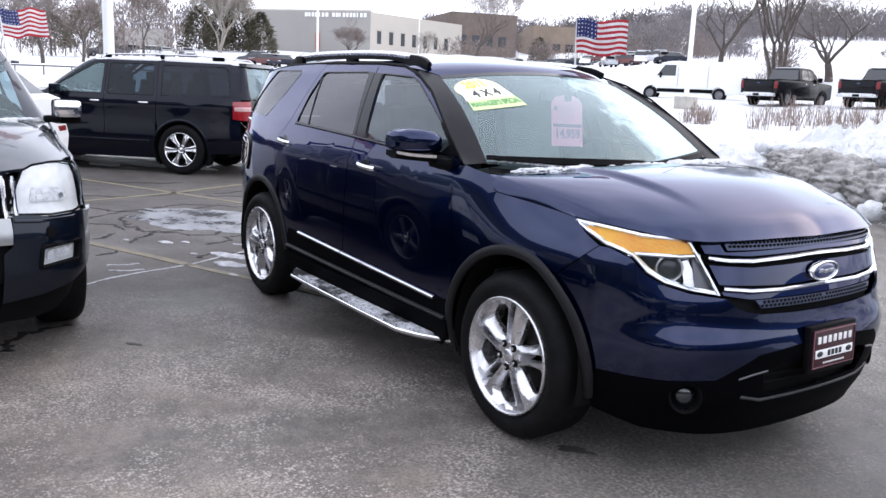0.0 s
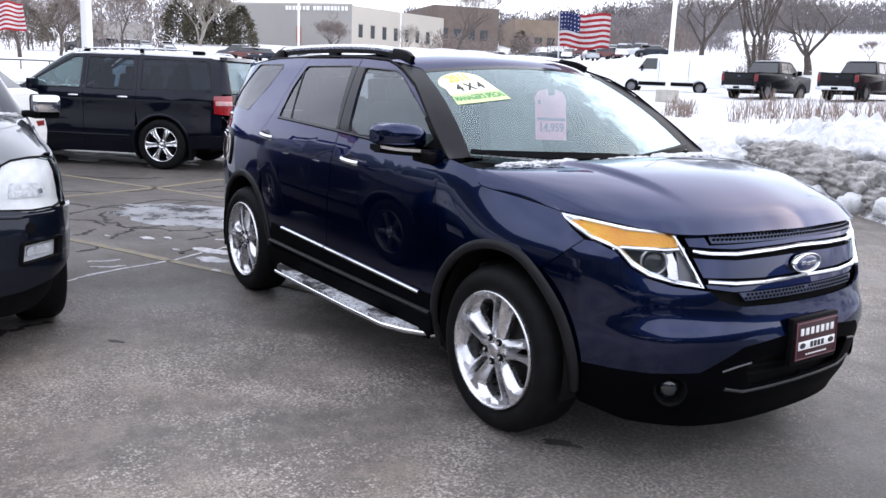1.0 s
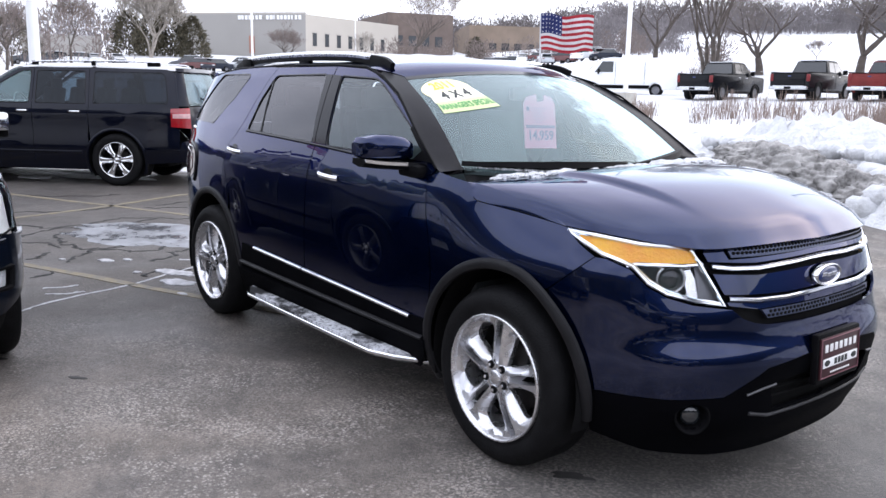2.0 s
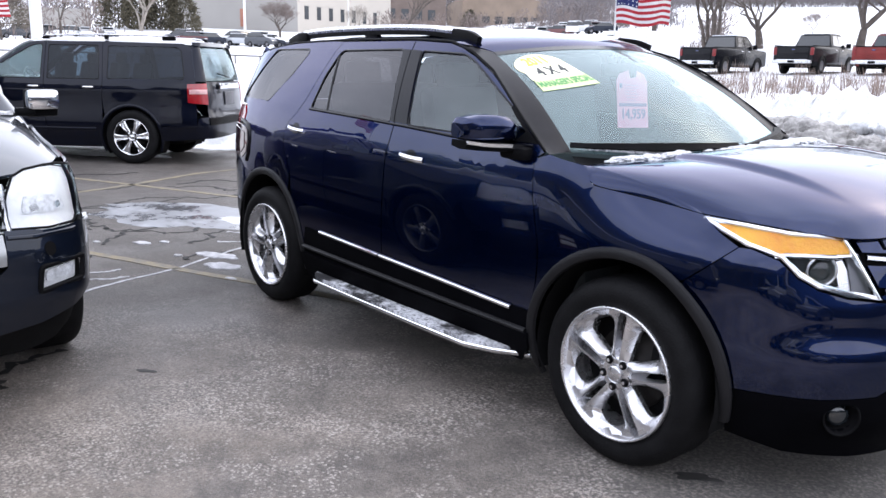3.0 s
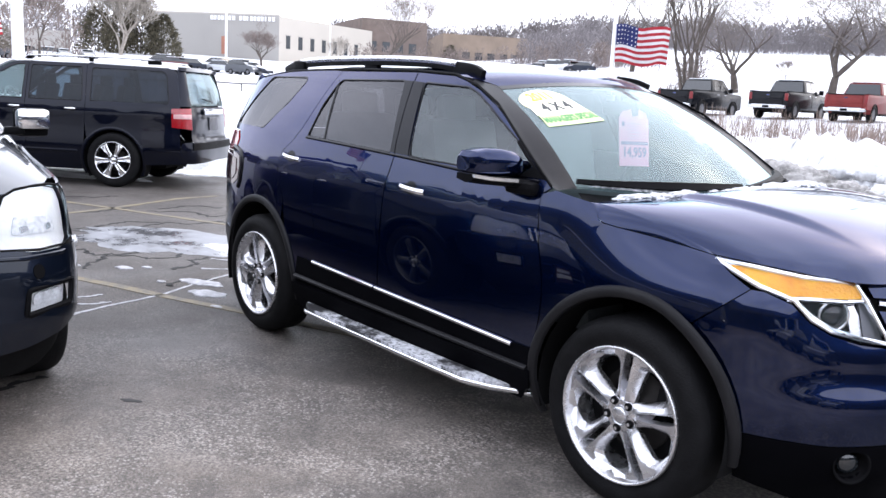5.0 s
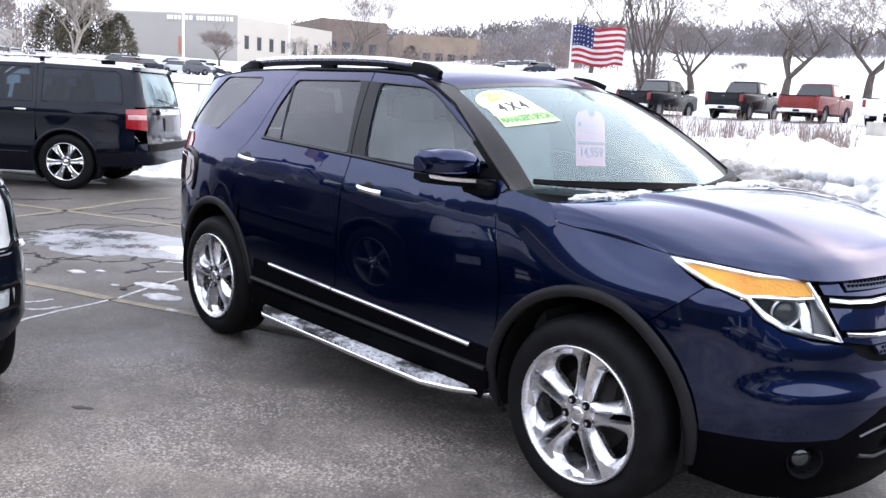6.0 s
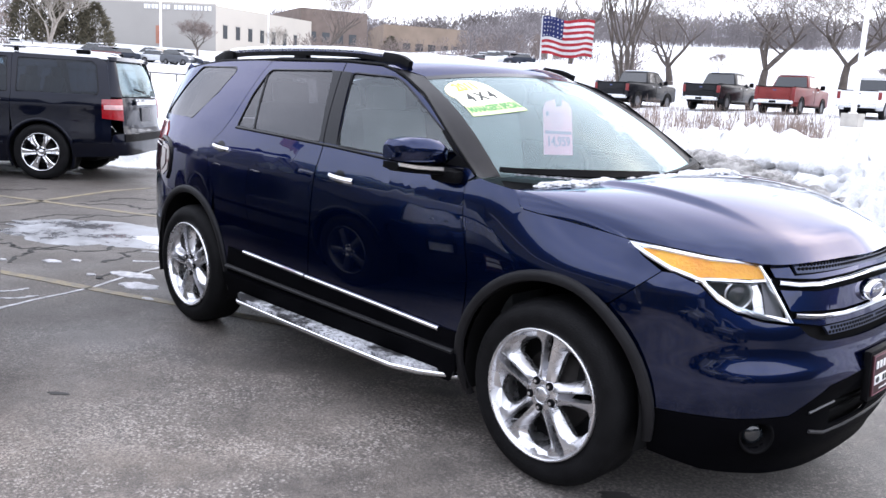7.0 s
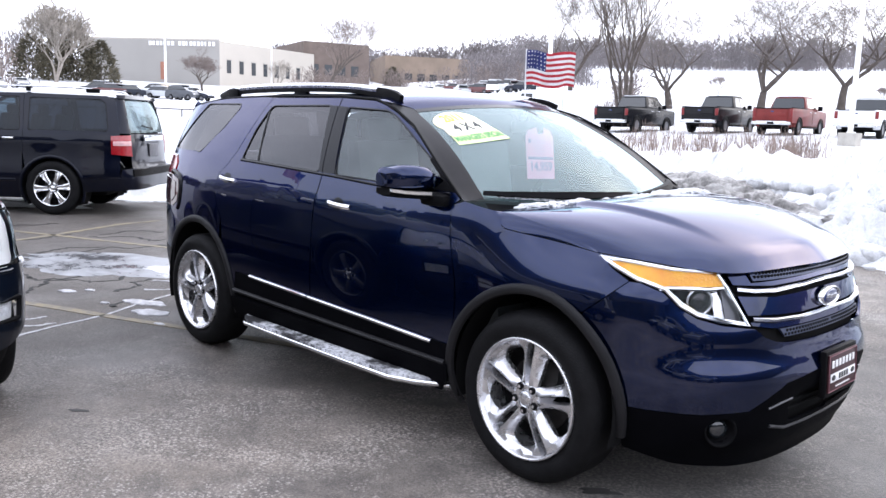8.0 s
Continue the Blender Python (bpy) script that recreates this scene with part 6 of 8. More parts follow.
        part("a_pillar", bm, paint, car, sharp=70)
    for x in (0, -wb):
        for sg in (-1, 1):
            wheel("wheel", car, pose(x, sg * (spec["hw"] - .135), R, 0, 25, 0 if sg < 0 else 180), spec["wheel"], R, spec["rim"], .25)
    bm = bmesh.new()
    box(bm, (-wb / 2, 0, .40), (wb + 1.3, 1.1, .26), .05)
    part("underbody", bm, M["well"], car)
    bm = bmesh.new()
    box(bm, ((xa0 + xD) / 2 - .1, 0, .58), (xa0 - xD - .3, 2 * spec["hw"] - .25, .1), .02)
    box(bm, (.35, 0, .70), (.6, 1.0, .45), .05)
    part("floor_pan", bm, M["well"], car)
    bm = bmesh.new()
    hw = spec["hw"] - .14
    rings(bm, [[(x, -hw, .65), (x, -hw, z * .97), (x, 0, z), (x, hw, z * .97), (x, hw, .65)] for x, z in ((xa0 + .12, zb - .06), (xa0 - .18, zb), (xa0 - .40, zb - .04), (xa0 - .45, .85))])
    bmesh.ops.recalc_face_normals(bm, faces=bm.faces[:])
    part("dashboard", bm, M["dash"], car)
    bm = bmesh.new()
    sx = xa0 - .55
    sweep(bm, [(sx + .05 * math.sin(2 * math.pi * k / 20), .38 + .19 * math.cos(2 * math.pi * k / 20), zb - .01 + .17 * math.sin(2 * math.pi * k / 20)) for k in range(20)], disc_section(.016), up=(1, 0, .3), closed=True)
    box(bm, (sx + .01, .38, zb - .01), (.04, .15, .11), .02)
    part("steering_wheel", bm, M["wheel_grey"], car)
    for x, y in ((xB + .12, -.40), (xB + .12, .40), (xC + .15, -.42), (xC + .15, .42)):
        se = new("seat")
        se.parent = car
        bm = bmesh.new()
        box(bm, (x + .18, y, zb - .36), (.5, .50, .16), .05)
        part("cushion", bm, M["seat"], se)
        bm = bmesh.new()
        box(bm, (x - .14, y, zb - .03), (.13, .48, .60), .05, Matrix.Rotation(radians(-12), 4, "Y"))
        part("backrest", bm, M["seat"], se)
        bm = bmesh.new()
        box(bm, (x - .22, y, zb + .32), (.08, .25, .16), .035)
        part("headrest", bm, M["seat"], se)
    return car


M["wheel_grey"] = mat("grey_steering_wheel", (0.20, 0.21, 0.21), 0.6, vary=.15)



def hood_fn(xs, ys, rear, zc0, ze0, zf_c, zf_e, yr, ye, power=1.6, dome=.02):
    def f(a, b):
        k = abs(a)
        y1 = ye * k
        xf = float(np.interp(y1, ys, xs))
        xr = rear[0] + (rear[1] - rear[0]) * k * k
        zr_ = zc0 + (ze0 - zc0) * k * k
        zf = zf_c + (zf_e - zf_c) * k ** 3
        p = 1 + power * (1 - k ** 3)
        y = yr * k + (y1 - yr * k) * b
        z = zr_ + (zf - zr_) * b ** p + dome * math.sin(math.pi * min(1, b)) * (1 - k ** 6)
        z += .015 * (1 - smooth_step(.38, .46, y)) * (1 - smooth_step(.6, 1, b))
        return (xr + (xf - xr) * b, math.copysign(y, a), z)
    return f


def build_grille_suv():
    sh = Shell([(.93, 0), (.925, .25), (.905, .47), (.86, .68), (.765, .82), (.58, .90), (.3, .94), (0, .95), (-1.0, .955), (-2.2, .955), (-3.1, .93), (-3.6, .87), (-3.85, .75), (-3.95, .5), (-3.98, .25), (-3.98, 0)],
               [.2, .3, .4, .5, .6, .7, .8, .83, .9, 1.0, 1.1, 1.2, 1.3, 1.4, 1.5, 1.6, 1.7, 1.8],
               [.08, .05, .03, .01, 0, 0, .005, .006, .006, .004, .008, .03, .065, .10, .14, .18, .225, .28],
               [.08, .05, .03, .01, 0, 0, .005, .008, .012, .025, .07, .14, .22, .3, .35, .4, .45, .5],
               [.14, .07, .03, .0, .0, .0, .02, .045, .055, .075, .12, .22, .3, .4, .5, .6, .7, .8],
               [.08, .05, .03, .0, .0, .01, .02, .02, .03, .04, .05, .07, .10, .13, .17, .22, .28, .34],
               (.5, .8, -.6, .3, 3.6, 3.95))
    at = sh.at
    hood = hood_fn([.868, .860, .825, .735, .65, .545, .42], [0, .30, .47, .62, .72, .79, .835], (-.30, -.56), 1.235, 1.205, 1.028, 1.066, .90, .835, 1.2, .03)
    scr = screen_fn((-.34, 0, 1.235), (-.60, .775, 1.215), (-1.22, 0, 1.735), (-1.38, .705, 1.685))
    roof = roof_fn(-1.22, -1.38, -3.7, -3.55, .705, .735, .67, 1.685, 1.71, 1.66, .05)
    spec = dict(arch_end=24, shell=sh, wb=2.89, R=.372, arch=.44, belt=1.175, roof=1.695, pillars=(-.62, -1.46, -1.55, -2.45, -3.45), sill=.55, sill_mat=M["clad"], arch_mat=M["graphite"], hw=.95, rim=.235, wheel="five", tail_x=-3.85,
                hood=hood, screen=scr, roof_fn=roof,
                fender=sh.pts([(-.50, 1.155), (-.52, 1.07), (-.49, .9), (-.47, .60)] + [p for p in arc(0, .372, .44, 215, -30, 20) if p[1] > .55 and p[0] > -.47]) + [(at(.42), .72), (at(.555), .80), (at(.575), 1.06), (at(.30), 1.095), (at(0), 1.14), (at(-.3), 1.175)], glass_front="glass_side", fender_front=[])
    car = generic_suv("black_suv", pose(-2.775, -3.185, 0), "glossy black SUV with a chrome vertical-bar grille, snow along its cowl", spec, M["graphite"])
    hl = [(.488, .815), (.70, .803), (.86, .805), (at(.575), .815), (at(.578), 1.045), (.93, 1.066), (.78, 1.069), (.64, 1.058), (.575, 1.032), (.535, .96)]
    fog = rounded([(.61, .530), (.835, .552), (.85, .655), (.625, .640)], .014, 2)
    for f in (False, True):
        part("front_bumper", panel(sh, [(.43, .36), (.62, .385), (.80, .43), (.94, .50), (at(.53), .575), (at(.51), .62), (at(.48), .69), (at(.49), .795), (.86, .80), (.70, .797), (.495, .805), (.488, .66), (.44, .62)], [fog], dv=.03, lift=.014, flip_y=f), M["graphite"], car)
        part("lower_valance", panel(sh, [(0, .20), (.60, .205), (.82, .24), (.93, .33), (.94, .50), (.60, .42), (0, .40)], thick=.01, lift=-.03, flip_y=f), M["well"], car)
        part("bumper_centre", panel(sh, [(0, .30), (.425, .30), (.425, .45), (0, .45)], dv=.03, flip_y=f), M["clad"], car)
        part("lower_intake", panel(sh, [(0, .45), (.44, .45), (.48, .665), (0, .665)], thick=0, lift=-.03, flip_y=f), M["well"], car)
        part("intake_strip", strip(sh, [(0, .565), (.2, .565), (.40, .572)], .010, .012, lift=-.02, flip_y=f), M["alu_dark"], car)
        part("grille_backing", panel(sh, [(0, .78), (.49, .79), (.53, .93), (.57, 1.0), (.4, 1.035), (0, 1.045)], thick=0, lift=-.03, flip_y=f), M["well"], car)
        part("chrome_band", panel(sh, [(0, .672), (.483, .668), (.487, .735), (.483, .798), (0, .80)], thick=.03, dv=.02, lift=.02, flip_y=f), M["band"], car, "brushed silver bumper band")
        for k in range(11):
            s = .025 + k * .0495
            top = 1.028 - .02 * (s / .5) ** 2
            bm = bmesh.new()
            loops = []
            for z, w in ((.80, .018), (.86, .019), (.94, .022), (top - .03, .024), (top, .012)):
                p = Vector(sh(s, z))
                e = Vector(sh(s + .002, z)) - Vector(sh(s - .002, z))
                e.normalize()
                n = Vector((-e.y, e.x, 0))
                n = n if n.x > 0 else -n
                loops.append([p + e * (w / 2) - n * .02, p + e * (w / 2) + n * .004, p + n * .012, p - e * (w / 2) + n * .004, p - e * (w / 2) - n * .02])
            if f:
                loops = [[Vector((v.x, -v.y, v.z)) for v in lp] for lp in loops]
            rings(bm, loops)
            bmesh.ops.recalc_face_normals(bm, faces=bm.faces[:])
            part("grille_bar", bm, M["alu"], car, "chrome grille bar")
        lampo = new("headlamp")
        lampo.parent = car
        part("lamp_bowl", panel(sh, hl, thick=.0, lift=-.03, flip_y=f), M["lamp_white"], lampo)
        part("lamp_insert", panel(sh, rounded([(.60, .87), (.90, .865), (.88, .935), (.62, .95)], .02, 2), thick=.02, lift=-.022, flip_y=f), M["lamp_grey"], lampo)
        for s in (.64, .80):
            part("bulb_holder", panel(sh, rounded([(s, .875), (s + .05, .885), (s + .04, .91), (s, .905)], .008, 2), thick=.01, lift=-.016, flip_y=f), M["reflector"], lampo)
        lens = part("lamp_lens", panel(sh, hl, thick=.02, lift=.001, flip_y=f), M["milky"], lampo)
        part("lamp_rim", strip(sh, hl + hl[:2], .012, .006, lift=.0, flip_y=f), M["trim"], lampo)
        lens.visible_shadow = False
        fl = new("fog_lamp")
        fl.parent = car
        part("fog_bowl", panel(sh, fog, thick=0, lift=-.02, flip_y=f), M["lamp_white"], fl)
        part("fog_bezel", strip(sh, fog + fog[:2], .026, .016, lift=.010, flip_y=f), M["trim"], fl)
        part("fog_reflector", panel(sh, grow(rounded([(.65, .565), (.80, .578), (.81, .628), (.66, .618)], .02, 2), 0), thick=.01, lift=-.008, flip_y=f), M["lamp_grey"], fl)
        part("fog_lens", panel(sh, fog, thick=0, lift=.004, flip_y=f), M["lens"], fl)
        p = sh(.665, .735)
        part("bumper_ledge", strip(sh, [(.50, .782), (.62, .775), (.80, .778), (at(.60), .786), (at(.50), .79)], .022, .012, lift=.014, flip_y=f), M["graphite"], car)
        cap = [(.672 + .026 * math.cos(radians(30 * k)), .715 + .030 * math.sin(radians(30 * k))) for k in range(12)]
        part("tow_cap", panel(sh, cap, thick=.004, lift=.0175, flip_y=f), M["trim"], car)
        bm = bmesh.new()
        lip = [hood(k / 24 * (1 if f else -1), 1.0) for k in range(25)]
        rings(bm, [lip, [(x + .004, y, z - .012) for x, y, z in lip], [(x - .012, y, z - (.05 - .036 * smooth_step(.42, .52, abs(y)))) for x, y, z in lip]], False, False)
        part("hood_lip", bm, M["graphite"], car)
        sg = 1 if f else -1
        mi = new("door_mirror")
        mi.parent = car
        bm = bmesh.new()
        box(bm, (-.50, sg * 1.015, 1.300), (.08, .175, .115), .028)
        part("mirror_cap", bm, M["chrome"], mi, "chrome mirror cap")
        bm = bmesh.new()
        box(bm, (-.54, sg * 1.015, 1.282), (.06, .18, .16), .025)
        part("mirror_frame", bm, M["trim"], mi)
        bm = bmesh.new()
        box(bm, (-.51, sg * .92, 1.235), (.07, .10, .045), .015)
        part("mirror_arm", bm, M["trim"], mi)
    for f in (-1, 1):
        edge = [hood(f, k / 14) for k in range(15)]
        low = []
        for x, y, z in edge:
            q = sh(at(x), float(np.interp(x, [-.50, -.3, 0, .30, .575], [1.160, 1.175, 1.14, 1.095, 1.06])) - .003)
            low.append((q[0], math.copysign(abs(q[1]) - .003, y), q[2]))
        mid = [((x + p) / 2, (y + q) / 2, min(z, r) - .006 + .35 * abs(z - r)) for (x, y, z), (p, q, r) in zip(edge, low)]
        bm = bmesh.new()
        rings(bm, [edge, mid, low], False, False)
        bmesh.ops.recalc_face_normals(bm, faces=bm.faces[:])
        part("hood_side_edge", bm, M["graphite"], car)
    for y0, z0, w, h in ((.42, .80, .07, .09), (.47, .70, .06, .07)):
        b0 = z0
        c = Vector(scr(y0 / .70, b0)) + Vector((.004, 0, .004))
        bm = sheet(lambda u, v: tuple(Vector(scr((y0 + u * w) / .70, b0 + v * h)) + Vector((-.004, 0, -.004))), 2, 2, 0, 1, 0, 1)
        part("screen_sticker", bm, M["white"], car)
    pl = new("dealer_plate")
    pl.parent = car
    bm = bmesh.new()
    box(bm, (.935, .06, .485), (.03, .34, .20), .01)
    part("plate_bracket", bm, M["trim"], pl)
    bm = bmesh.new()
    box(bm, (.954, .06, .485), (.006, .306, .162), .002)
    part("plate_board", bm, M["maroon"], pl)
    bm = bmesh.new()
    box(bm, (.959, .06, .468), (.003, .28, .042), .001)
    part("plate_band", bm, M["white"], pl)
    bm = bmesh.new()
    for k in range(7):
        box(bm, (.959, .06 - .112 + k * .0372, .527), (.003, .027, .040), .001)
    part("plate_print", bm, M["white"], pl)
    bm = bmesh.new()
    sweep(bm, [(.959, .06 - .148, .411), (.959, .06 + .148, .411), (.959, .06 + .148, .563), (.959, .06 - .148, .563)], rect_section(.004, .003), up=(1, 0, 0), closed=True)
    part("plate_border", bm, mat("pink_edge", (.22, .09, .11), .5), pl)
    for sg in (-1, 1):
        bm = bmesh.new()
        sweep(bm, spline([(-1.55, sg * .62, 1.735), (-1.65, sg * .615, 1.775), (-2.3, sg * .61, 1.80), (-3.1, sg * .60, 1.79), (-3.3, sg * .6, 1.74)], 5), rect_section(.035, .03, .3))
        part("roof_rail", bm, M["trim"], car)
    return car


M["lamp_grey"] = mat("lamp_inner_trim", (0.72, 0.73, 0.75), 0.4, vary=.3, scale=30)
M["band"] = mat("brushed_silver_band", (0.42, 0.43, 0.44), 0.28, 0.85, vary=.08, scale=9)
M["milky"] = M["lens"]
build_grille_suv()


def build_long_suv():
    sh = Shell([(.98, 0), (.96, .4), (.90, .68), (.78, .84), (.5, .94), (.1, .985), (-.8, 1.0), (-2.4, 1.0), (-3.4, .985), (-3.9, .95), (-4.12, .89), (-4.22, .78), (-4.26, .5), (-4.27, .25), (-4.27, 0)],
               [.2, .3, .4, .5, .6, .7, .8, .9, 1.0, 1.1, 1.2, 1.3, 1.4, 1.5, 1.6, 1.7, 1.8, 1.9],
               [.08, .05, .03, .01, 0, 0.002, .010, .014, .010, .0, .014, .04, .07, .10, .13, .16, .20, .25],
               [.08, .05, .03, .01, 0, 0, .005, .01, .02, .05, .12, .2, .3, .35, .4, .45, .5, .6],
               [.14, .07, .03, .0, .0, .0, .02, .05, .06, .08, .15, .25, .4, .5, .6, .7, .8, .9],
               [.08, .04, .02, .0, .0, .02, .05, .055, .06, .065, .08, .10, .13, .16, .195, .235, .28, .33],
               (.5, .85, -.6, .3, 4.0, 4.24))
    at = sh.at
    hood = hood_fn([.90, .88, .80, .66, .5], [0, .4, .65, .8, .87], (-.30, -.50), 1.27, 1.24, 1.10, 1.14, .92, .87, 1.2, .02)
    scr = screen_fn((-.36, 0, 1.27), (-.62, .84, 1.25), (-1.22, 0, 1.84), (-1.38, .70, 1.79))
    roof = roof_fn(-1.22, -1.38, -4.02, -3.92, .70, .80, .74, 1.79, 1.805, 1.77, .06)
    spec = dict(shell=sh, wb=3.02, R=.405, arch=.47, belt=1.235, roof=1.80, pillars=(-.66, -1.44, -1.72, -2.62, -3.83), sill=.52, sill_mat=M["black_paint"], arch_mat=M["black_paint"], hw=1.0, rim=.27, wheel="chrome6", tail_x=-4.05,
                hood=hood, screen=scr, roof_fn=roof, glass_front="glass_light",
                fender=sh.pts([(-.56, 1.22), (-.58, 1.1), (-.53, .9), (-.50, .60)] + [p for p in arc(0, .405, .47, 215, -30, 20) if p[1] > .55 and p[0] > -.5]) + [(at(.46), .75), (at(.58), 1.10), (at(.2), 1.16), (at(-.2), 1.21)], fender_front=[])
    car = generic_suv("long_suv", pose(-13.46, -.757, 0, 0, 0, 227.3), "long black SUV with chrome wheels and roof rails, snow behind it", spec, M["black_paint"])
    for f in (False, True):
        part("front_bumper", panel(sh, [(0, .30), (.7, .30), (at(.5), .35), (at(.47), .6), (at(.55), .80), (0, .80)], flip_y=f), M["black_paint"], car)
        part("front_grille", panel(sh, [(0, .80), (.85, .80), (.85, 1.08), (0, 1.08)], thick=.02, lift=-.01, flip_y=f), M["alu_dark"], car)
        part("headlamp", panel(sh, [(.87, .82), (at(.56), .82), (at(.56), 1.08), (.87, 1.08)], thick=.02, flip_y=f), M["reflector"], car)
        part("tailgate", panel(sh, [(at(-4.19), .72), (sh.end, .72), (sh.end, 1.235), (at(-4.19), 1.235)], flip_y=f), M["black_paint"], car)
        part("rear_window", panel(sh, rounded([(at(-4.215), 1.25), (sh.end, 1.25), (sh.end, 1.74), (at(-4.215), 1.73)], .01, 1), thick=.01, lift=-.004, flip_y=f), M["glass_light"], car)
        part("rear_pillar", panel(sh, [(at(-4.02), 1.24), (at(-4.21), 1.24), (at(-4.21), 1.75), (at(-3.95), 1.78)], lift=.002, flip_y=f), M["black_paint"], car)
        part("roof_spoiler", panel(sh, [(at(-4.0), 1.75), (sh.end, 1.75), (sh.end, 1.81), (at(-3.95), 1.80)], thick=.04, lift=.03, flip_y=f), M["black_paint"], car)
        part("rear_bumper", panel(sh, sh.pts([(-3.50, .36), (-3.50, .575), (-4.02, .58), (-4.05, .70), (-4.20, .715)]) + [(sh.end, .715), (sh.end, .42), (at(-4.1), .40)], lift=.03, thick=.05, flip_y=f), M["black_paint"], car)
        part("bumper_step", panel(sh, [(at(-4.18), .60), (sh.end, .60), (sh.end, .70), (at(-4.18), .70)], lift=.05, thick=.03, flip_y=f), M["trim"], car)
        lampo = new("tail_lamp")
        lampo.parent = car
        part("red_lens", panel(sh, sh.pts([(-3.90, .93), (-3.90, 1.20), (-4.185, 1.215), (-4.195, .90)]), thick=.03, lift=.012, flip_y=f), M["red_lens"], lampo)
        part("clear_lens", panel(sh, sh.pts([(-3.93, 1.06), (-3.93, 1.12), (-4.18, 1.125), (-4.18, 1.06)]), thick=.03, lift=.016, flip_y=f), M["pale_lens"], lampo)
        sg = 1 if f else -1
        ra = new("roof_rail")
        ra.parent = car
        bm = bmesh.new()
        pts = spline([(-1.60, sg * .70, 1.845), (-1.72, sg * .695, 1.885), (-2.6, sg * .69, 1.905), (-3.45, sg * .68, 1.895), (-3.62, sg * .68, 1.845)], 6)
        sweep(bm, pts, rect_section(.04, .024, .3))
        part("rail_bar", bm, M["alu"], ra)
        for x, fw in ((-1.66, .10), (-2.6, .06), (-3.56, .20)):
            bm = bmesh.new()
            box(bm, (x, sg * .69, 1.862), (fw, .050, .065), .015)
            part("rail_foot", bm, M["trim"], ra)
        mi = new("door_mirror")
        mi.parent = car
        bm = bmesh.new()
        box(bm, (-.93, sg * 1.09, 1.295), (.10, .21, .17), .03)
        part("mirror_cap", bm, M["black_paint"], mi)
        bm = bmesh.new()
        box(bm, (-.93, sg * .99, 1.245), (.07, .12, .05), .015)
        part("mirror_arm", bm, M["trim"], mi)
    bm = bmesh.new()
    box(bm, (-4.225, 0, 1.17), (.03, .9, .09), .012)
    part("gate_applique", bm, M["chrome"], car, "chrome tailgate bar")
    bm = bmesh.new()
    box(bm, (-4.222, 0, .98), (.02, .42, .20), .01)
    part("plate_recess", bm, M["alu_dark"], car)
    bm = bmesh.new()
    sweep(bm, [Vector((-4.20, -.05, 1.30)), Vector((-4.20, .2, 1.33)), Vector((-4.185, .42, 1.36))], rect_section(.02, .02))
    part("rear_wiper", bm, M["trim"], car)
    return car


M["glass_light"] = glass("lightly_tinted_glass", (0.62, 0.86, 0.89), ior=1.6, film=(.10, .12, -5, 5))
build_long_suv()

# ---- trees ----
M["bark"] = mat("grey_brown_bark", (0.085, 0.070, 0.060), 0.9, vary=.4, scale=3, bump=.6, bump_scale=30)
M["twig"] = mat("brown_twigs", (0.16, 0.138, 0.128), 0.9, vary=.35, scale=2)
M["twig_pale"] = mat("pale_twigs", (0.30, 0.27, 0.235), 0.9, vary=.25, scale=2)
M["twig_red"] = mat("russet_twigs", (0.19, 0.155, 0.14), 0.9, vary=.35, scale=2)
M["juniper"] = mat("dark_juniper", (0.055, 0.056, 0.038), 0.9, vary=.5, scale=1.2, second=(0.15, 0.13, 0.085))
M["olive_brown"] = mat("withered_olive_leaves", (0.075, 0.066, 0.050), 0.9, vary=.4, scale=1.2, second=(0.17, 0.145, 0.115))
M["far_wood"] = mat("far_bare_woods", (0.165, 0.15, 0.152), 0.95, vary=.35, scale=.05)


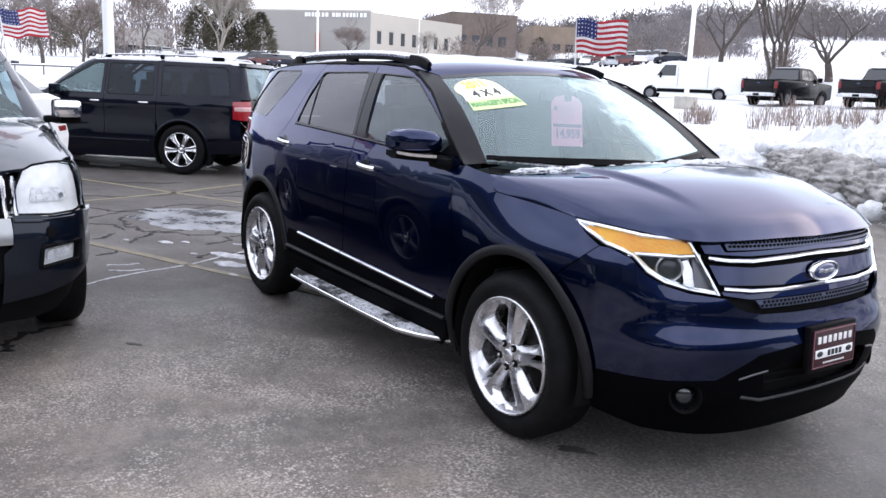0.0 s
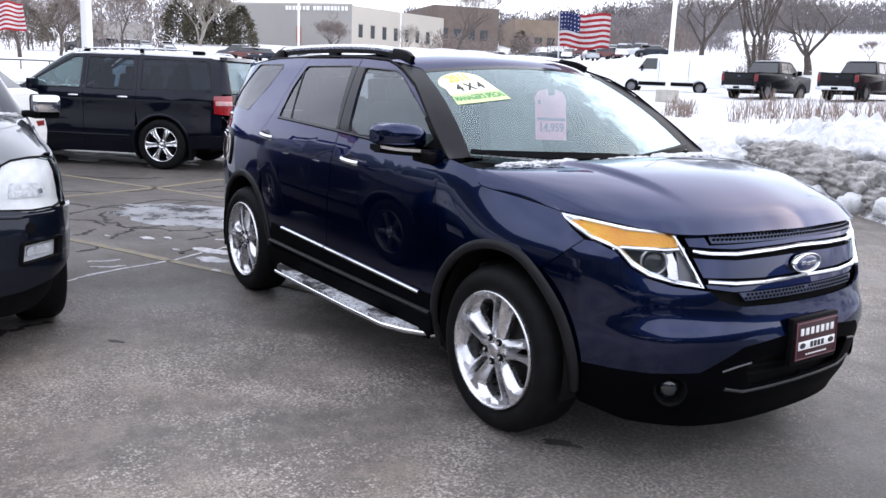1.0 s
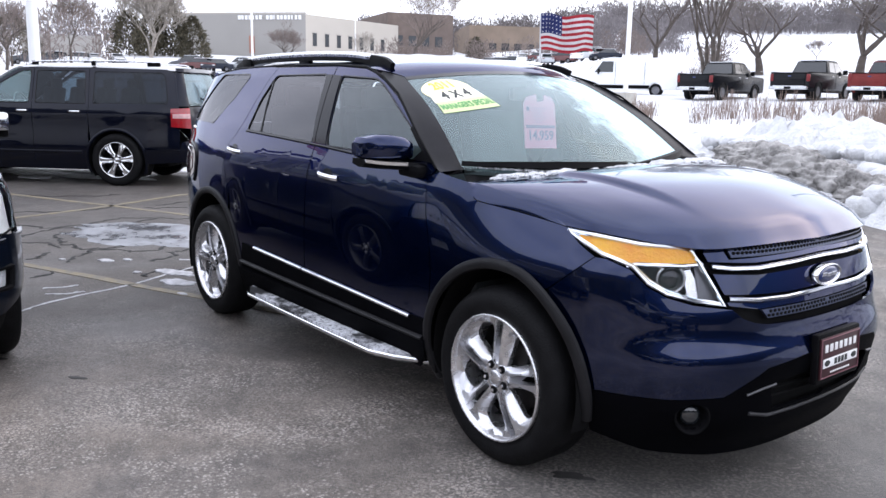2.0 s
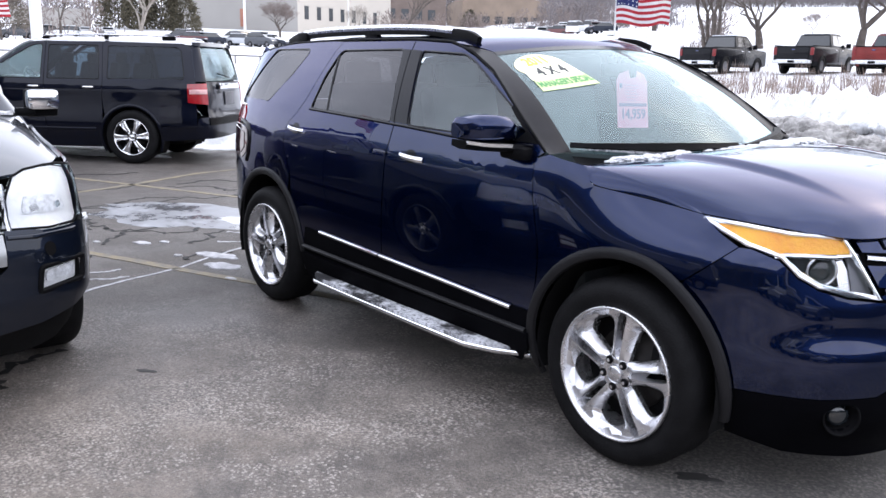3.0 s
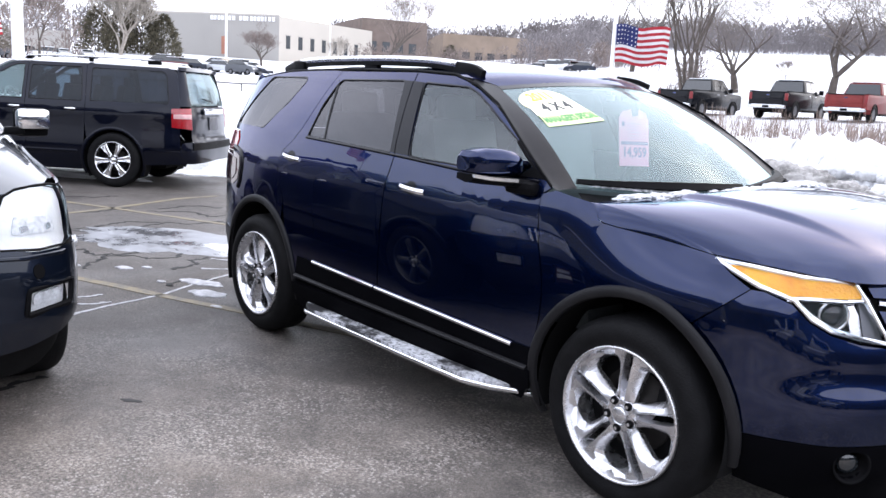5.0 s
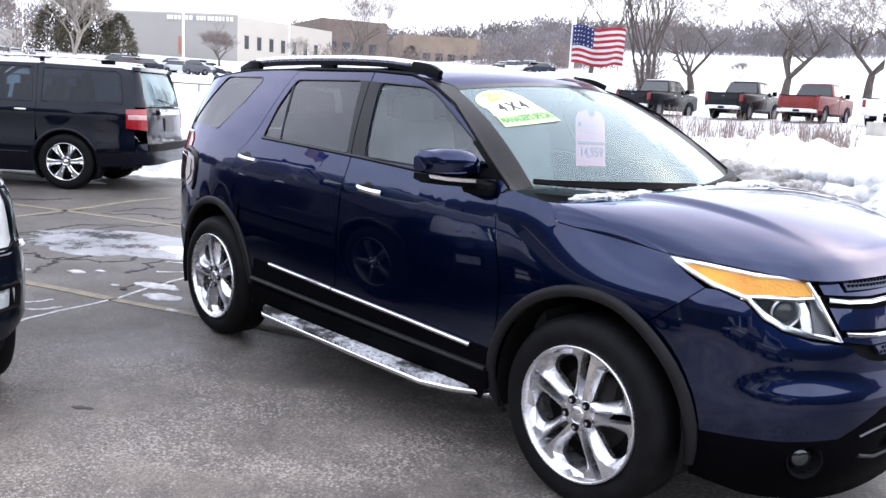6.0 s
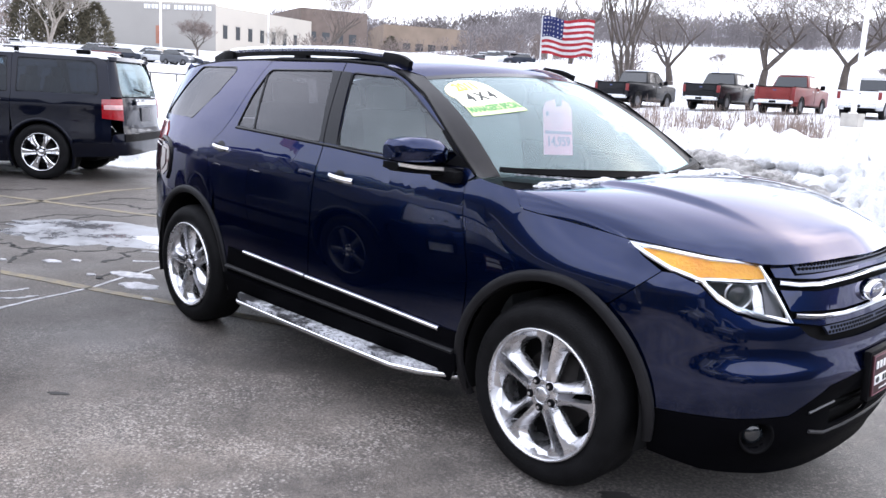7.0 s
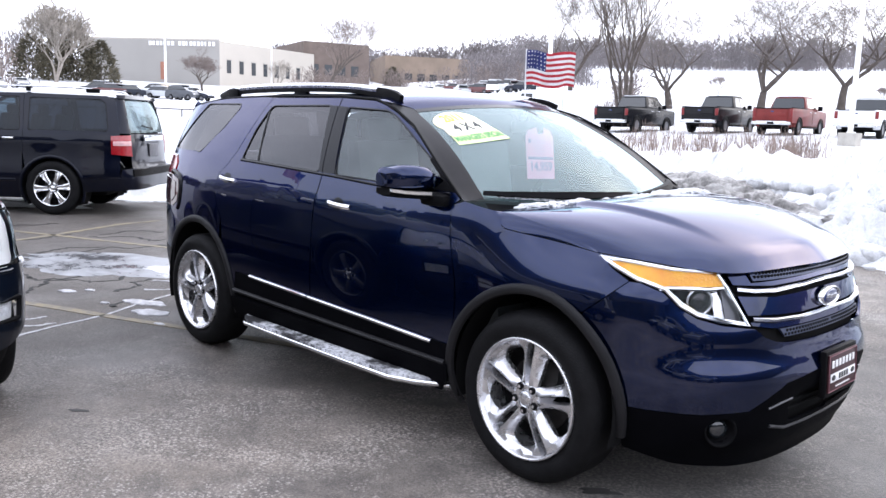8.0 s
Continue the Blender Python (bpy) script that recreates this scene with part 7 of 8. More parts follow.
def tree(az, r, height, seed, twigs="twig", stems=1, spread=.55, low=.28, depth=5, lean=0.0, zoff=0.0, width=1.0, twig_r=.012, reach=None, dense=0, bark="bark", label="bare deciduous tree standing in snow"):
    """A tapered trunk with limbs and a crown of fine bare twigs."""
    rnd = random.Random(seed)
    x, y = polar(az, r)
    z = terrain(x, y) + zoff
    wood, fine = bmesh.new(), bmesh.new()
    reach = reach or height * low * 1.05

    def limb(bm, p, q, r0, r1, n):
        d = (q - p).normalized()
        s = d.orthogonal().normalized()
        t = d.cross(s)
        a = [bm.verts.new(p + s * (r0 * math.cos(2 * math.pi * k / n)) + t * (r0 * math.sin(2 * math.pi * k / n))) for k in range(n)]
        b = [bm.verts.new(q + s * (r1 * math.cos(2 * math.pi * k / n)) + t * (r1 * math.sin(2 * math.pi * k / n))) for k in range(n)]
        for k in range(n):
            bm.faces.new((a[k], a[(k + 1) % n], b[(k + 1) % n], b[k]))

    def grow_limb(p, d, length, rad, level):
        steps = 3 if level < 3 else 2
        q = p
        for i in range(steps):
            dd = (d + Vector((rnd.uniform(-1, 1), rnd.uniform(-1, 1), rnd.uniform(-.3, .7))) * .16).normalized()
            e = q + dd * (length / steps)
            r1 = rad * (1 - .28 * (i + 1) / steps)
            limb(wood if level < 3 else fine, q, e, rad * (1 - .28 * i / steps), r1, 7 if level < 2 else (5 if level < 3 else 3))
            if level >= 1 and level < depth and i > 0:
                side(e, dd, length, r1, level)
            q, d = e, dd
        if level < depth:
            for k in range(2 + dense * (level >= 2) if level else 3 + (stems == 1)):
                side(q, d, length, rad * .72, level)

    def side(p, d, length, rad, level):
        ax = Vector((rnd.uniform(-1, 1), rnd.uniform(-1, 1), rnd.uniform(-.2, .4))).normalized()
        v = (d * (1 - spread) + ax * spread * rnd.uniform(.75, 1.25) + Vector((0, 0, .18))).normalized()
        grow_limb(p, v, (reach if level == 0 else length) * rnd.uniform(.62, .88), max(twig_r * .6, rad * rnd.uniform(.5, .72)), level + 1)

    for k in range(stems):
        d = Vector((lean + rnd.uniform(-.25, .25) * (stems > 1), rnd.uniform(-.2, .2) * (stems > 1), 1)).normalized()
        grow_limb(Vector((rnd.uniform(-.2, .2) * (stems > 1), rnd.uniform(-.2, .2) * (stems > 1), -.3)), d, height * low, height * .022 * width, 0)
    ob = thing("tree", Matrix.Translation((x, y, z)), label, "tree")
    part("trunk", wood, M[bark], ob)
    part("crown", fine, M[twigs], ob)
    return ob


tree(123.6, 58, 11.5, 11, stems=5, spread=.36, low=.30, depth=5, width=.6, twig_r=.014, label="bare tree with several upright stems in snow")
tree(120.6, 66, 12.0, 23, spread=.69, low=.13, depth=6, width=1.2, reach=3.4, twig_r=.015)
tree(114.9, 66, 12.0, 37, spread=.69, low=.14, depth=6, width=1.3, reach=3.5, twig_r=.015)
tree(110.2, 68, 12.0, 41, spread=.69, low=.17, depth=6, width=1.3, reach=3.4, twig_r=.015)
tree(127.2, 72, 11.0, 43, spread=.56, low=.18, depth=6, width=1.1, reach=3.2, twig_r=.015)
tree(106.0, 72, 14, 47, spread=.58, low=.17, depth=6, width=1.0, twig_r=.015)
tree(143.6, 130, 21.0, 53, spread=.48, low=.19, depth=6, width=.8, twig_r=.026, twigs="twig_red")
tree(160.6, 168, 20.5, 59, twigs="twig_pale", stems=5, spread=.52, low=.20, depth=5, width=.5, twig_r=.085, bark="twig_pale", label="pale many-stemmed bare tree before evergreens")
tree(151.9, 120, 16.5, 61, twigs="twig_red", spread=.62, low=.12, depth=6, width=.6, twig_r=.026, label="small round russet bare tree beside parked cars")
tree(171.0, 70, 9.5, 67, spread=.5, low=.22, depth=5, width=.8, twig_r=.02)
tree(168.8, 85, 9.0, 71, spread=.5, low=.22, depth=5, width=.8, twig_r=.02, twigs="twig_red")
tree(173.5, 80, 10, 73, spread=.5, low=.22, depth=5, width=.8, twig_r=.02)
tree(165.2, 110, 11, 79, spread=.5, low=.22, depth=6, width=.8, twig_r=.03, twigs="twig_red")
tree(147.0, 120, 9.0, 83, spread=.45, low=.2, depth=5, width=.5, twig_r=.02, twigs="twig_pale")
tree(117.6, 120, 5.0, 89, spread=.6, low=.2, depth=5, width=.6, twig_r=.02, twigs="twig_red", label="small bare sapling on the snowy slope")
tree(108.0, 110, 4.5, 97, spread=.6, low=.15, depth=5, width=.6, twig_r=.02, twigs="twig_red", label="low bare bush on the snowy slope")


def evergreen(az, r, w, h, seed, label, leaf="juniper", lift=0.0):
    """A dense dark juniper: short stem under many small sprays."""
    rnd = random.Random(seed)
    x, y = polar(az, r)
    ob = thing("evergreen_bush", Matrix.Translation((x, y, terrain(x, y))), label, "bush")
    bm = bmesh.new()
    cyl(bm, (0, 0, -.3), (0, 0, h * .5), .14, .07, 7)
    part("trunk", bm, M["bark"], ob)
    bm = bmesh.new()
    for k in range(1500):
        t = rnd.random()
        a = rnd.uniform(0, 2 * math.pi)
        rad = w * (1 - t ** 1.7) ** .6 * rnd.uniform(.55, 1.08) * (1 + .25 * noise.noise((math.cos(a) * 2, math.sin(a) * 2, t * 3 + seed)))
        p = Vector((rad * math.cos(a), rad * math.sin(a), lift + h * t * rnd.uniform(.9, 1.05)))
        d = (Vector((math.cos(a), math.sin(a), rnd.uniform(.1, 1.2)))).normalized()
        s = d.orthogonal().normalized()
        s.rotate(Euler((0, 0, rnd.uniform(0, 6))))
        L, W = h * rnd.uniform(.055, .12), h * rnd.uniform(.016, .034)
        bm.faces.new([bm.verts.new(p - s * W), bm.verts.new(p + d * L * .5 - s * W * .6), bm.verts.new(p + d * L), bm.verts.new(p + d * L * .5 + s * W * .6), bm.verts.new(p + s * W)])
    part("crown", bm, M[leaf], ob, smooth=False)


evergreen(161.9, 176, 3.7, 8.2, 1, "dark rounded evergreen bush beside bare tree")
evergreen(159.4, 180, 4.2, 10.0, 2, "dark rounded evergreen bush beside bare tree")
evergreen(158.0, 178, 3.4, 7.8, 3, "dark rounded evergreen bush beside bare tree")
evergreen(160.6, 183, 3.9, 8.0, 4, "dark rounded evergreen bush beside bare tree")
evergreen(168.5, 100, 3.0, 4.0, 5, "round brown-leaved tree on the snow field", "olive_brown", 1.3)
evergreen(170.6, 104, 2.6, 3.6, 6, "round brown-leaved tree beside bare trees", "olive_brown", 1.0)
evergreen(139.3, 160, 1.9, 5.2, 7, "dark conical evergreen before the brick building")
evergreen(152.9, 230, 2.0, 3.5, 8, "dark evergreen far behind the building")


def far_woods(name, az0, az1, r0, r1, count, h0, h1, seed, material, label):
    """Woods too far off to count: many small bare trees in one mesh."""
    rnd = random.Random(seed)
    bm = bmesh.new()
    for k in range(count):
        az, r = rnd.uniform(az0, az1), rnd.uniform(r0, r1)
        x, y = polar(az, r)
        z = terrain(x, y)
        h = rnd.uniform(h0, h1)
        w = h * rnd.uniform(.28, .42)
        side = Vector((-math.sin(radians(az)), math.cos(radians(az)), 0))
        base = Vector((x, y, z))
        for j in range(120):
            a, e = rnd.uniform(0, 2 * math.pi), rnd.uniform(-.9, 1)
            rad = rnd.uniform(.15, 1) ** .5
            c = math.sqrt(max(0, 1 - e * e))
            p = base + Vector((w * rad * c * math.cos(a), w * rad * c * math.sin(a), h * (.50 + .48 * rad * e)))
            d = Vector((math.cos(a) * c, math.sin(a) * c, .55 + .5 * e)) + Vector((rnd.uniform(-.7, .7), rnd.uniform(-.7, .7), rnd.uniform(-.3, .5)))
            q = p + d.normalized() * h * rnd.uniform(.05, .13)
            s = side * (h * rnd.uniform(.008, .017))
            bm.faces.new([bm.verts.new(p - s), bm.verts.new(p + s), bm.verts.new(q + s * .4), bm.verts.new(q - s * .4)])
        for j in range(26):
            p = base + side * rnd.uniform(-w, w) * 1.3 + Vector((rnd.uniform(-w, w), rnd.uniform(-w, w), h * rnd.uniform(-.02, .22)))
            q = p + Vector((rnd.uniform(-.5, .5), rnd.uniform(-.5, .5), 1)) * (h * rnd.uniform(.08, .20))
            s = side * (h * rnd.uniform(.006, .012))
            bm.faces.new([bm.verts.new(p - s), bm.verts.new(p + s), bm.verts.new(q + s * .4), bm.verts.new(q - s * .4)])
        for j in range(5):
            q = base + side * rnd.uniform(-w, w) * .7 + Vector((rnd.uniform(-w, w) * .5, rnd.uniform(-w, w) * .5, h * rnd.uniform(.6, .9)))
            p = base + Vector((0, 0, h * rnd.uniform(.12, .3)))
            s = side * (h * .006)
            bm.faces.new([bm.verts.new(p - s), bm.verts.new(p + s), bm.verts.new(q + s * .4), bm.verts.new(q - s * .4)])
        s = side * (h * .012)
        bm.faces.new([bm.verts.new(base - s), bm.verts.new(base + s), bm.verts.new(base + s * .6 + Vector((0, 0, h * .7))), bm.verts.new(base - s * .6 + Vector((0, 0, h * .7)))])
    tagged(part(name, bm, material, smooth=False), label, "woods", kind="stuff")


far_woods("far_woods", 100, 131, 340, 430, 560, 5, 14.5, 5, M["far_wood"], "grey belt of bare woods along the hill")
far_woods("far_woods", 126, 134, 150, 230, 90, 4, 8, 6, M["far_wood"], "grey bare trees behind the lot")
far_woods("far_woods", 131, 147, 255, 310, 170, 7, 12, 7, M["far_wood"], "bare trees rising behind the brick building")
far_woods("thicket", 128, 146, 150, 172, 70, 2.5, 5.5, 8, M["twig_red"], "russet thicket before the brick building")
far_woods("thicket", 163.5, 172.5, 100, 130, 12, 4, 7.5, 19, M["twig_red"], "brown bare grove beyond the lot")
far_woods("far_woods", 158, 178, 200, 300, 70, 6, 11, 9, M["far_wood"], "bare trees on the skyline")
far_woods("thicket", 122.2, 124.6, 60, 66, 8, 2, 3.6, 10, M["twig_red"], "brush round the tree's foot")

# dry stalks standing in the snow
M["straw"] = mat("dry_stalks", (0.15, 0.115, 0.10), 0.9, vary=.4, scale=2, second=(0.34, 0.26, 0.22))


def stalks(name, az0, az1, r0, r1, count, h0, h1, seed, label):
    rnd = random.Random(seed)
    bm = bmesh.new()
    for k in range(count):
        az, r = rnd.uniform(az0, az1), rnd.uniform(r0, r1)
        if noise.noise((az * 1.7, r * .5, seed)) < rnd.uniform(-.1, .3):
            continue
        x, y = polar(az, r)
        z = terrain(x, y) - .03
        h = rnd.uniform(h0, h1)
        for j in range(4):
            d = Vector((rnd.uniform(-.28, .28), rnd.uniform(-.28, .28), 1)) * h * rnd.uniform(.6, 1)
            o = Vector((x + rnd.uniform(-.12, .12), y + rnd.uniform(-.12, .12), z))
            s = Vector((rnd.uniform(-1, 1), rnd.uniform(-1, 1), 0)).normalized() * .009
            bm.faces.new([bm.verts.new(o - s), bm.verts.new(o + s), bm.verts.new(o + d + s * .5), bm.verts.new(o + d - s * .5)])
            if rnd.random() < .6:
                e = o + d * .6
                f = Vector((rnd.uniform(-.2, .2), rnd.uniform(-.2, .2), .25)) * h
                bm.faces.new([bm.verts.new(e - s), bm.verts.new(e + s), bm.verts.new(e + f)])
    tagged(part(name, bm, M["straw"], smooth=False), label, "grass", kind="stuff")


stalks("dry_grass", 110.5, 123.5, 22, 33, 800, .2, 1.0, 3, "dry brown weeds standing in the snow")
stalks("dry_grass", 111.5, 113.2, 22, 26, 160, .3, .65, 4, "tuft of straw-coloured grass in snow")
stalks("dry_grass", 126.3, 128.0, 24, 30, 160, .3, .7, 5, "tuft of straw-coloured grass in snow")


# ---- far buildings ----
M["wall_grey"] = mat("grey_wall_panels", (0.30, 0.288, 0.268), 0.85, vary=.06, scale=.15)
M["wall_cream"] = mat("cream_wall_panels", (0.42, 0.39, 0.345), 0.85, vary=.05, scale=.15)
M["brick"] = mat("brown_brick", (0.135, 0.105, 0.09), 0.9, vary=.2, scale=.5)
M["brick_tan"] = mat("tan_brick", (0.22, 0.17, 0.13), 0.9, vary=.15, scale=.3)
M["rail_steel"] = mat("weathered_rail_steel", (0.10, 0.095, 0.09), 0.6, 0.4, vary=.2, scale=3)
M["wall_dark"] = mat("charcoal_wall_panels", (0.035, 0.037, 0.045), 0.8, vary=.1, scale=.3)
M["dark_pane"] = mat("dark_window", (0.03, 0.035, 0.04), 0.15)


def slab(ob, name, a, b, z0, z1, depth, material, label=""):
    """A wall block from a to b in plan, its depth going away from the eye."""
    A, B = Vector((*a, 0)), Vector((*b, 0))
    d = (B - A).normalized()
    n = Vector((-d.y, d.x, 0))
    if n.dot(A - Vector((*EYE_XY, 0))) < 0:
        n = -n
    bm = bmesh.new()
    lp = [A, B, B + n * depth, A + n * depth]
    rings(bm, [[p + Vector((0, 0, z0)) for p in lp], [p + Vector((0, 0, z1)) for p in lp]])
    bmesh.ops.recalc_face_normals(bm, faces=bm.faces[:])
    return part(name, bm, material, ob, label, smooth=False), A, d, n


def build_halls():
    hall = thing("office_building", Matrix(), "low grey and cream office building with raised wall sign", "building")
    a, c, e = polar(159.2, 205), polar(150.75, 190), polar(144.6, 215)
    zb, zt = 9.6, 18.0
    _, A, d, n = slab(hall, "wall", a, c, zb - 3, zt, 30, M["wall_grey"], "grey panel wall")
    L = (Vector((*c, 0)) - A).length
    part("parapet", slab_bar(A, d, n, 0, L, zt, zt + .35, .3), M["wall_cream"], hall)
    # raised sign letters, unreadable at this distance
    for k, w in enumerate((.9, .7, .8, .7, .5, .7, .9, 0, .8, .9, .4, .8, .7, .8, .7, .4, .7, .8)):
        if w:
            part("sign_bar", slab_bar(A, d, -n, L - 16.2 + k * .86, L - 16.2 + k * .86 + w * .72, zt - 1.25, zt - .35, .25), M["white"], hall)
    _, A2, d2, n2 = slab(hall, "wall", c, e, zb - 3, zt - .1, 30, M["wall_cream"], "cream panel wall")
    L2 = (Vector((*e, 0)) - A2).length
    for k in range(7):
        w = new("window")
        w.parent = hall
        u = 2.2 + k * 4.0
        if u + 1.4 < L2:
            part("pane", slab_bar(A2, d2, -n2, u, u + 1.3, 11.2, 14.0, .06), M["dark_pane"], w)
            part("window_frame", slab_bar(A2, d2, -n2, u - .12, u + 1.42, 14.0, 14.15, .15), M["wall_grey"], w)
    part("doorway", slab_bar(A, d, -n, L - 13.6, L - 12.4, 9.4, 13.2, .2), M["brick_red"], hall)
    hall2 = thing("brick_building", Matrix(), "long low brown brick building behind bare trees", "building")
    a, b = polar(145.3, 215), polar(140.9, 221)
    _, A, d, n = slab(hall2, "wall", a, b, 6, 21.2, 25, M["brick"], "brown brick wall")
    L = (Vector((*b, 0)) - A).length
    for k in range(4):
        w = new("window")
        w.parent = hall2
        part("pane", slab_bar(A, d, -n, 2 + k * 3.6, 4 + k * 3.6, 13.0, 15.6, .08), M["dark_pane"], w)
    a, b = polar(139.8, 240), polar(131.3, 250)
    _, A, d, n = slab(hall2, "wall", a, b, 6, 20.4, 25, M["brick_tan"], "tan brick wall")
    for k in range(10):
        w = new("window")
        w.parent = hall2
        part("pane", slab_bar(A, d, -n, 2 + k * 3.7, 4.2 + k * 3.7, 13.6, 15.6, .08), M["dark_pane"], w)
    low = thing("low_building", Matrix(), "low grey building at the edge of the lot", "building")
    slab(low, "wall", polar(168, 150), polar(163.5, 150), 5, 9.5, 20, M["wall_grey"])
    hut = thing("white_house", Matrix(), "small white house far off among the woods", "building")
    slab(hut, "wall", polar(118.0, 372), polar(117.2, 372), 26, 31.6, 6, M["wall_cream"])
    slab(hut, "roof", polar(118.05, 371), polar(117.15, 371), 31.6, 33.0, 7, M["snow"])


def slab_bar(A, d, n, u0, u1, z0, z1, depth):
    bm = bmesh.new()
    lp = [A + d * u0, A + d * u1, A + d * u1 + n * depth, A + d * u0 + n * depth]
    rings(bm, [[p + Vector((0, 0, z0)) for p in lp], [p + Vector((0, 0, z1)) for p in lp]])
    bmesh.ops.recalc_face_normals(bm, faces=bm.faces[:])
    return bm


M["brick_red"] = mat("red_brick_doorway", (0.35, 0.16, 0.11), 0.9, vary=.15, scale=.5)
build_halls()

# unseen dark block with panes, added behind the viewer to darken the paint's reflections
house = thing("unseen_dark_block", Matrix(), "unseen dark block added behind the viewer to darken car reflections", "building")
bm = bmesh.new()
box(bm, (0, -22, 2.6), (70, 12, 5.2), .05)
box(bm, (24, 1, 1.8), (12, 58, 3.6), .05)
part("wall", bm, M["wall_dark"], house)
for k in range(12):
    w = new("window")
    w.parent = house
    bm = bmesh.new()
    box(bm, (-26 + k * 4.6, -15.96, 1.9), (3.9, .1, 3.0), .02)
    part("pane", bm, M["dark_pane"], w)


# a low steel guard rail along the far edge of the snow field
_gr = thing("guard_rail", Matrix(), "thin dark steel guard rail along the snow", "fence")
_pts = [polar(150 + .8 * k, 45) for k in range(31)]
part("rail", sweep(bmesh.new(), [(x, y, terrain(x, y) + .42) for x, y in _pts], rect_section(.05, .07)), M["rail_steel"], _gr)
for x, y in _pts[::2]:
    part("post", box(bmesh.new(), (x, y, terrain(x, y) + .12), (.06, .06, .60), .01), M["rail_steel"], _gr)

# ---- poles ----
def pole(az, r, h, rad, label, base=None, arm=False, taper=.75):
    x, y = polar(az, r)
    z = terrain(x, y)
    ob = thing("light_pole", Matrix.Translation((x, y, z)), label, "pole")
    bm = bmesh.new()
    cyl(bm, (0, 0, -.3), (0, 0, h), rad, rad * taper, 20)
    part("shaft", bm, M["post"] if rad > .06 else M["galv"], ob)
    if base:
        bm = bmesh.new()
        box(bm, (0, 0, base[1] / 2 - .2), (base[0], base[0], base[1] + .4), .03)
        part("footing", bm, M["concrete"], ob, "square concrete footing")
    if arm:
        bm = bmesh.new()
        box(bm, (0, .5, h), (.3, .9, .12), .02)
        part("lamp_head", bm, M["galv"], ob)
    return ob


pole(128.55, 38, 11, .11, "white light pole on a square concrete footing in snow", (.72, .55), True)
pole(109.45, 38, 11, .11, "white light pole on a square concrete footing in snow", (.72, .55), True)
pole(166.4, 22, 11, .135, "thick white light pole behind the parked cars", None, True)
pole(154.15, 112, 13, .16, "tall thin light pole beside parked cars", None, True)
pole(147.4, 140, 9, .10, "dark lamp post beside bare trees", None, True)
pole(163.4, 140, 11, .10, "thin utility pole on the skyline", None, False)
pole(118.3, 62, 2.2, .09, "short post standing in the snow", None, False)

# ---- pickups, van and far cars ----
M["chrome_soft"] = mat("weathered_chrome", (0.62, 0.63, 0.64), 0.25, 0.9, vary=.2, scale=4)
M["truck_black"] = mat("dark_truck_paint", (0.0035, 0.004, 0.006), 0.22, 0.0, vary=.4, scale=1.2, spec=.22)
M["truck_red"] = mat("dull_red_truck_paint", (0.15, 0.020, 0.018), 0.35, 0.0, vary=.3, scale=1.2, spec=.25)
M["truck_lamp"] = mat("dark_red_lamp", (0.16, 0.006, 0.008), 0.3, vary=.2, scale=8)
M["rim_dull"] = mat("dull_alloy_rim", (0.16, 0.16, 0.17), 0.45, 0.6, vary=.3, scale=6)
def solid(parent, name, outline, half, material, bevel=.05, inset=0.0, label=""):
    """A body from its side outline (x, z), with the flanks leaning in by inset at the top."""
    bm = bmesh.new()
    zs = [p[1] for p in outline]
    z0, z1 = min(zs), max(zs)
    loops = []
    for y in (-1, -.985, .985, 1):
        k = 1 if abs(y) < .99 else .0
        cx, cz = sum(p[0] for p in outline) / len(outline), sum(zs) / len(zs)
        sh = 1 if k else 1 - bevel / max(.3, z1 - z0)
        loops.append([(cx + (x - cx) * sh, y * (half - inset * (z - z0) / (z1 - z0)), cz + (z - cz) * sh) for x, z in outline])
    rings(bm, loops)
    bmesh.ops.recalc_face_normals(bm, faces=bm.faces[:])
    return part(name, bm, material, parent, label, sharp=40)


def pane(parent, name, pts, material, depth=.01):
    bm = bmesh.new()
    P = [Vector(p) for p in pts]
    n = (P[1] - P[0]).cross(P[2] - P[0]).normalized() * depth
    rings(bm, [[p - n for p in P], [p + n for p in P]])
    bmesh.ops.recalc_face_normals(bm, faces=bm.faces[:])
    return part(name, bm, material, parent, smooth=False)


def simple_wheels(car, xs, half, R, rim):
    for x in xs:
        for sg in (-1, 1):
            w = new("wheel")
            w.parent = car
            w.matrix_basis = pose(x, sg * (half - .12), R, 0, 0, 0 if sg < 0 else 180)
            bm = bmesh.new()
            lathe(bm, [(rim, .1), (rim, -.1), (rim + .02, -.125), (R - .03, -.13), (R, -.09), (R, .09), (R - .03, .13), (rim, .12)], 28)
            part("tyre", bm, M["rubber"], w)
            bm = bmesh.new()
            lathe(bm, [(rim, -.11), (rim - .02, -.09), (rim * .6, -.08), (.06, -.095), (0, -.095)], 28)
            part("rim", bm, M["rim_dull"], w)


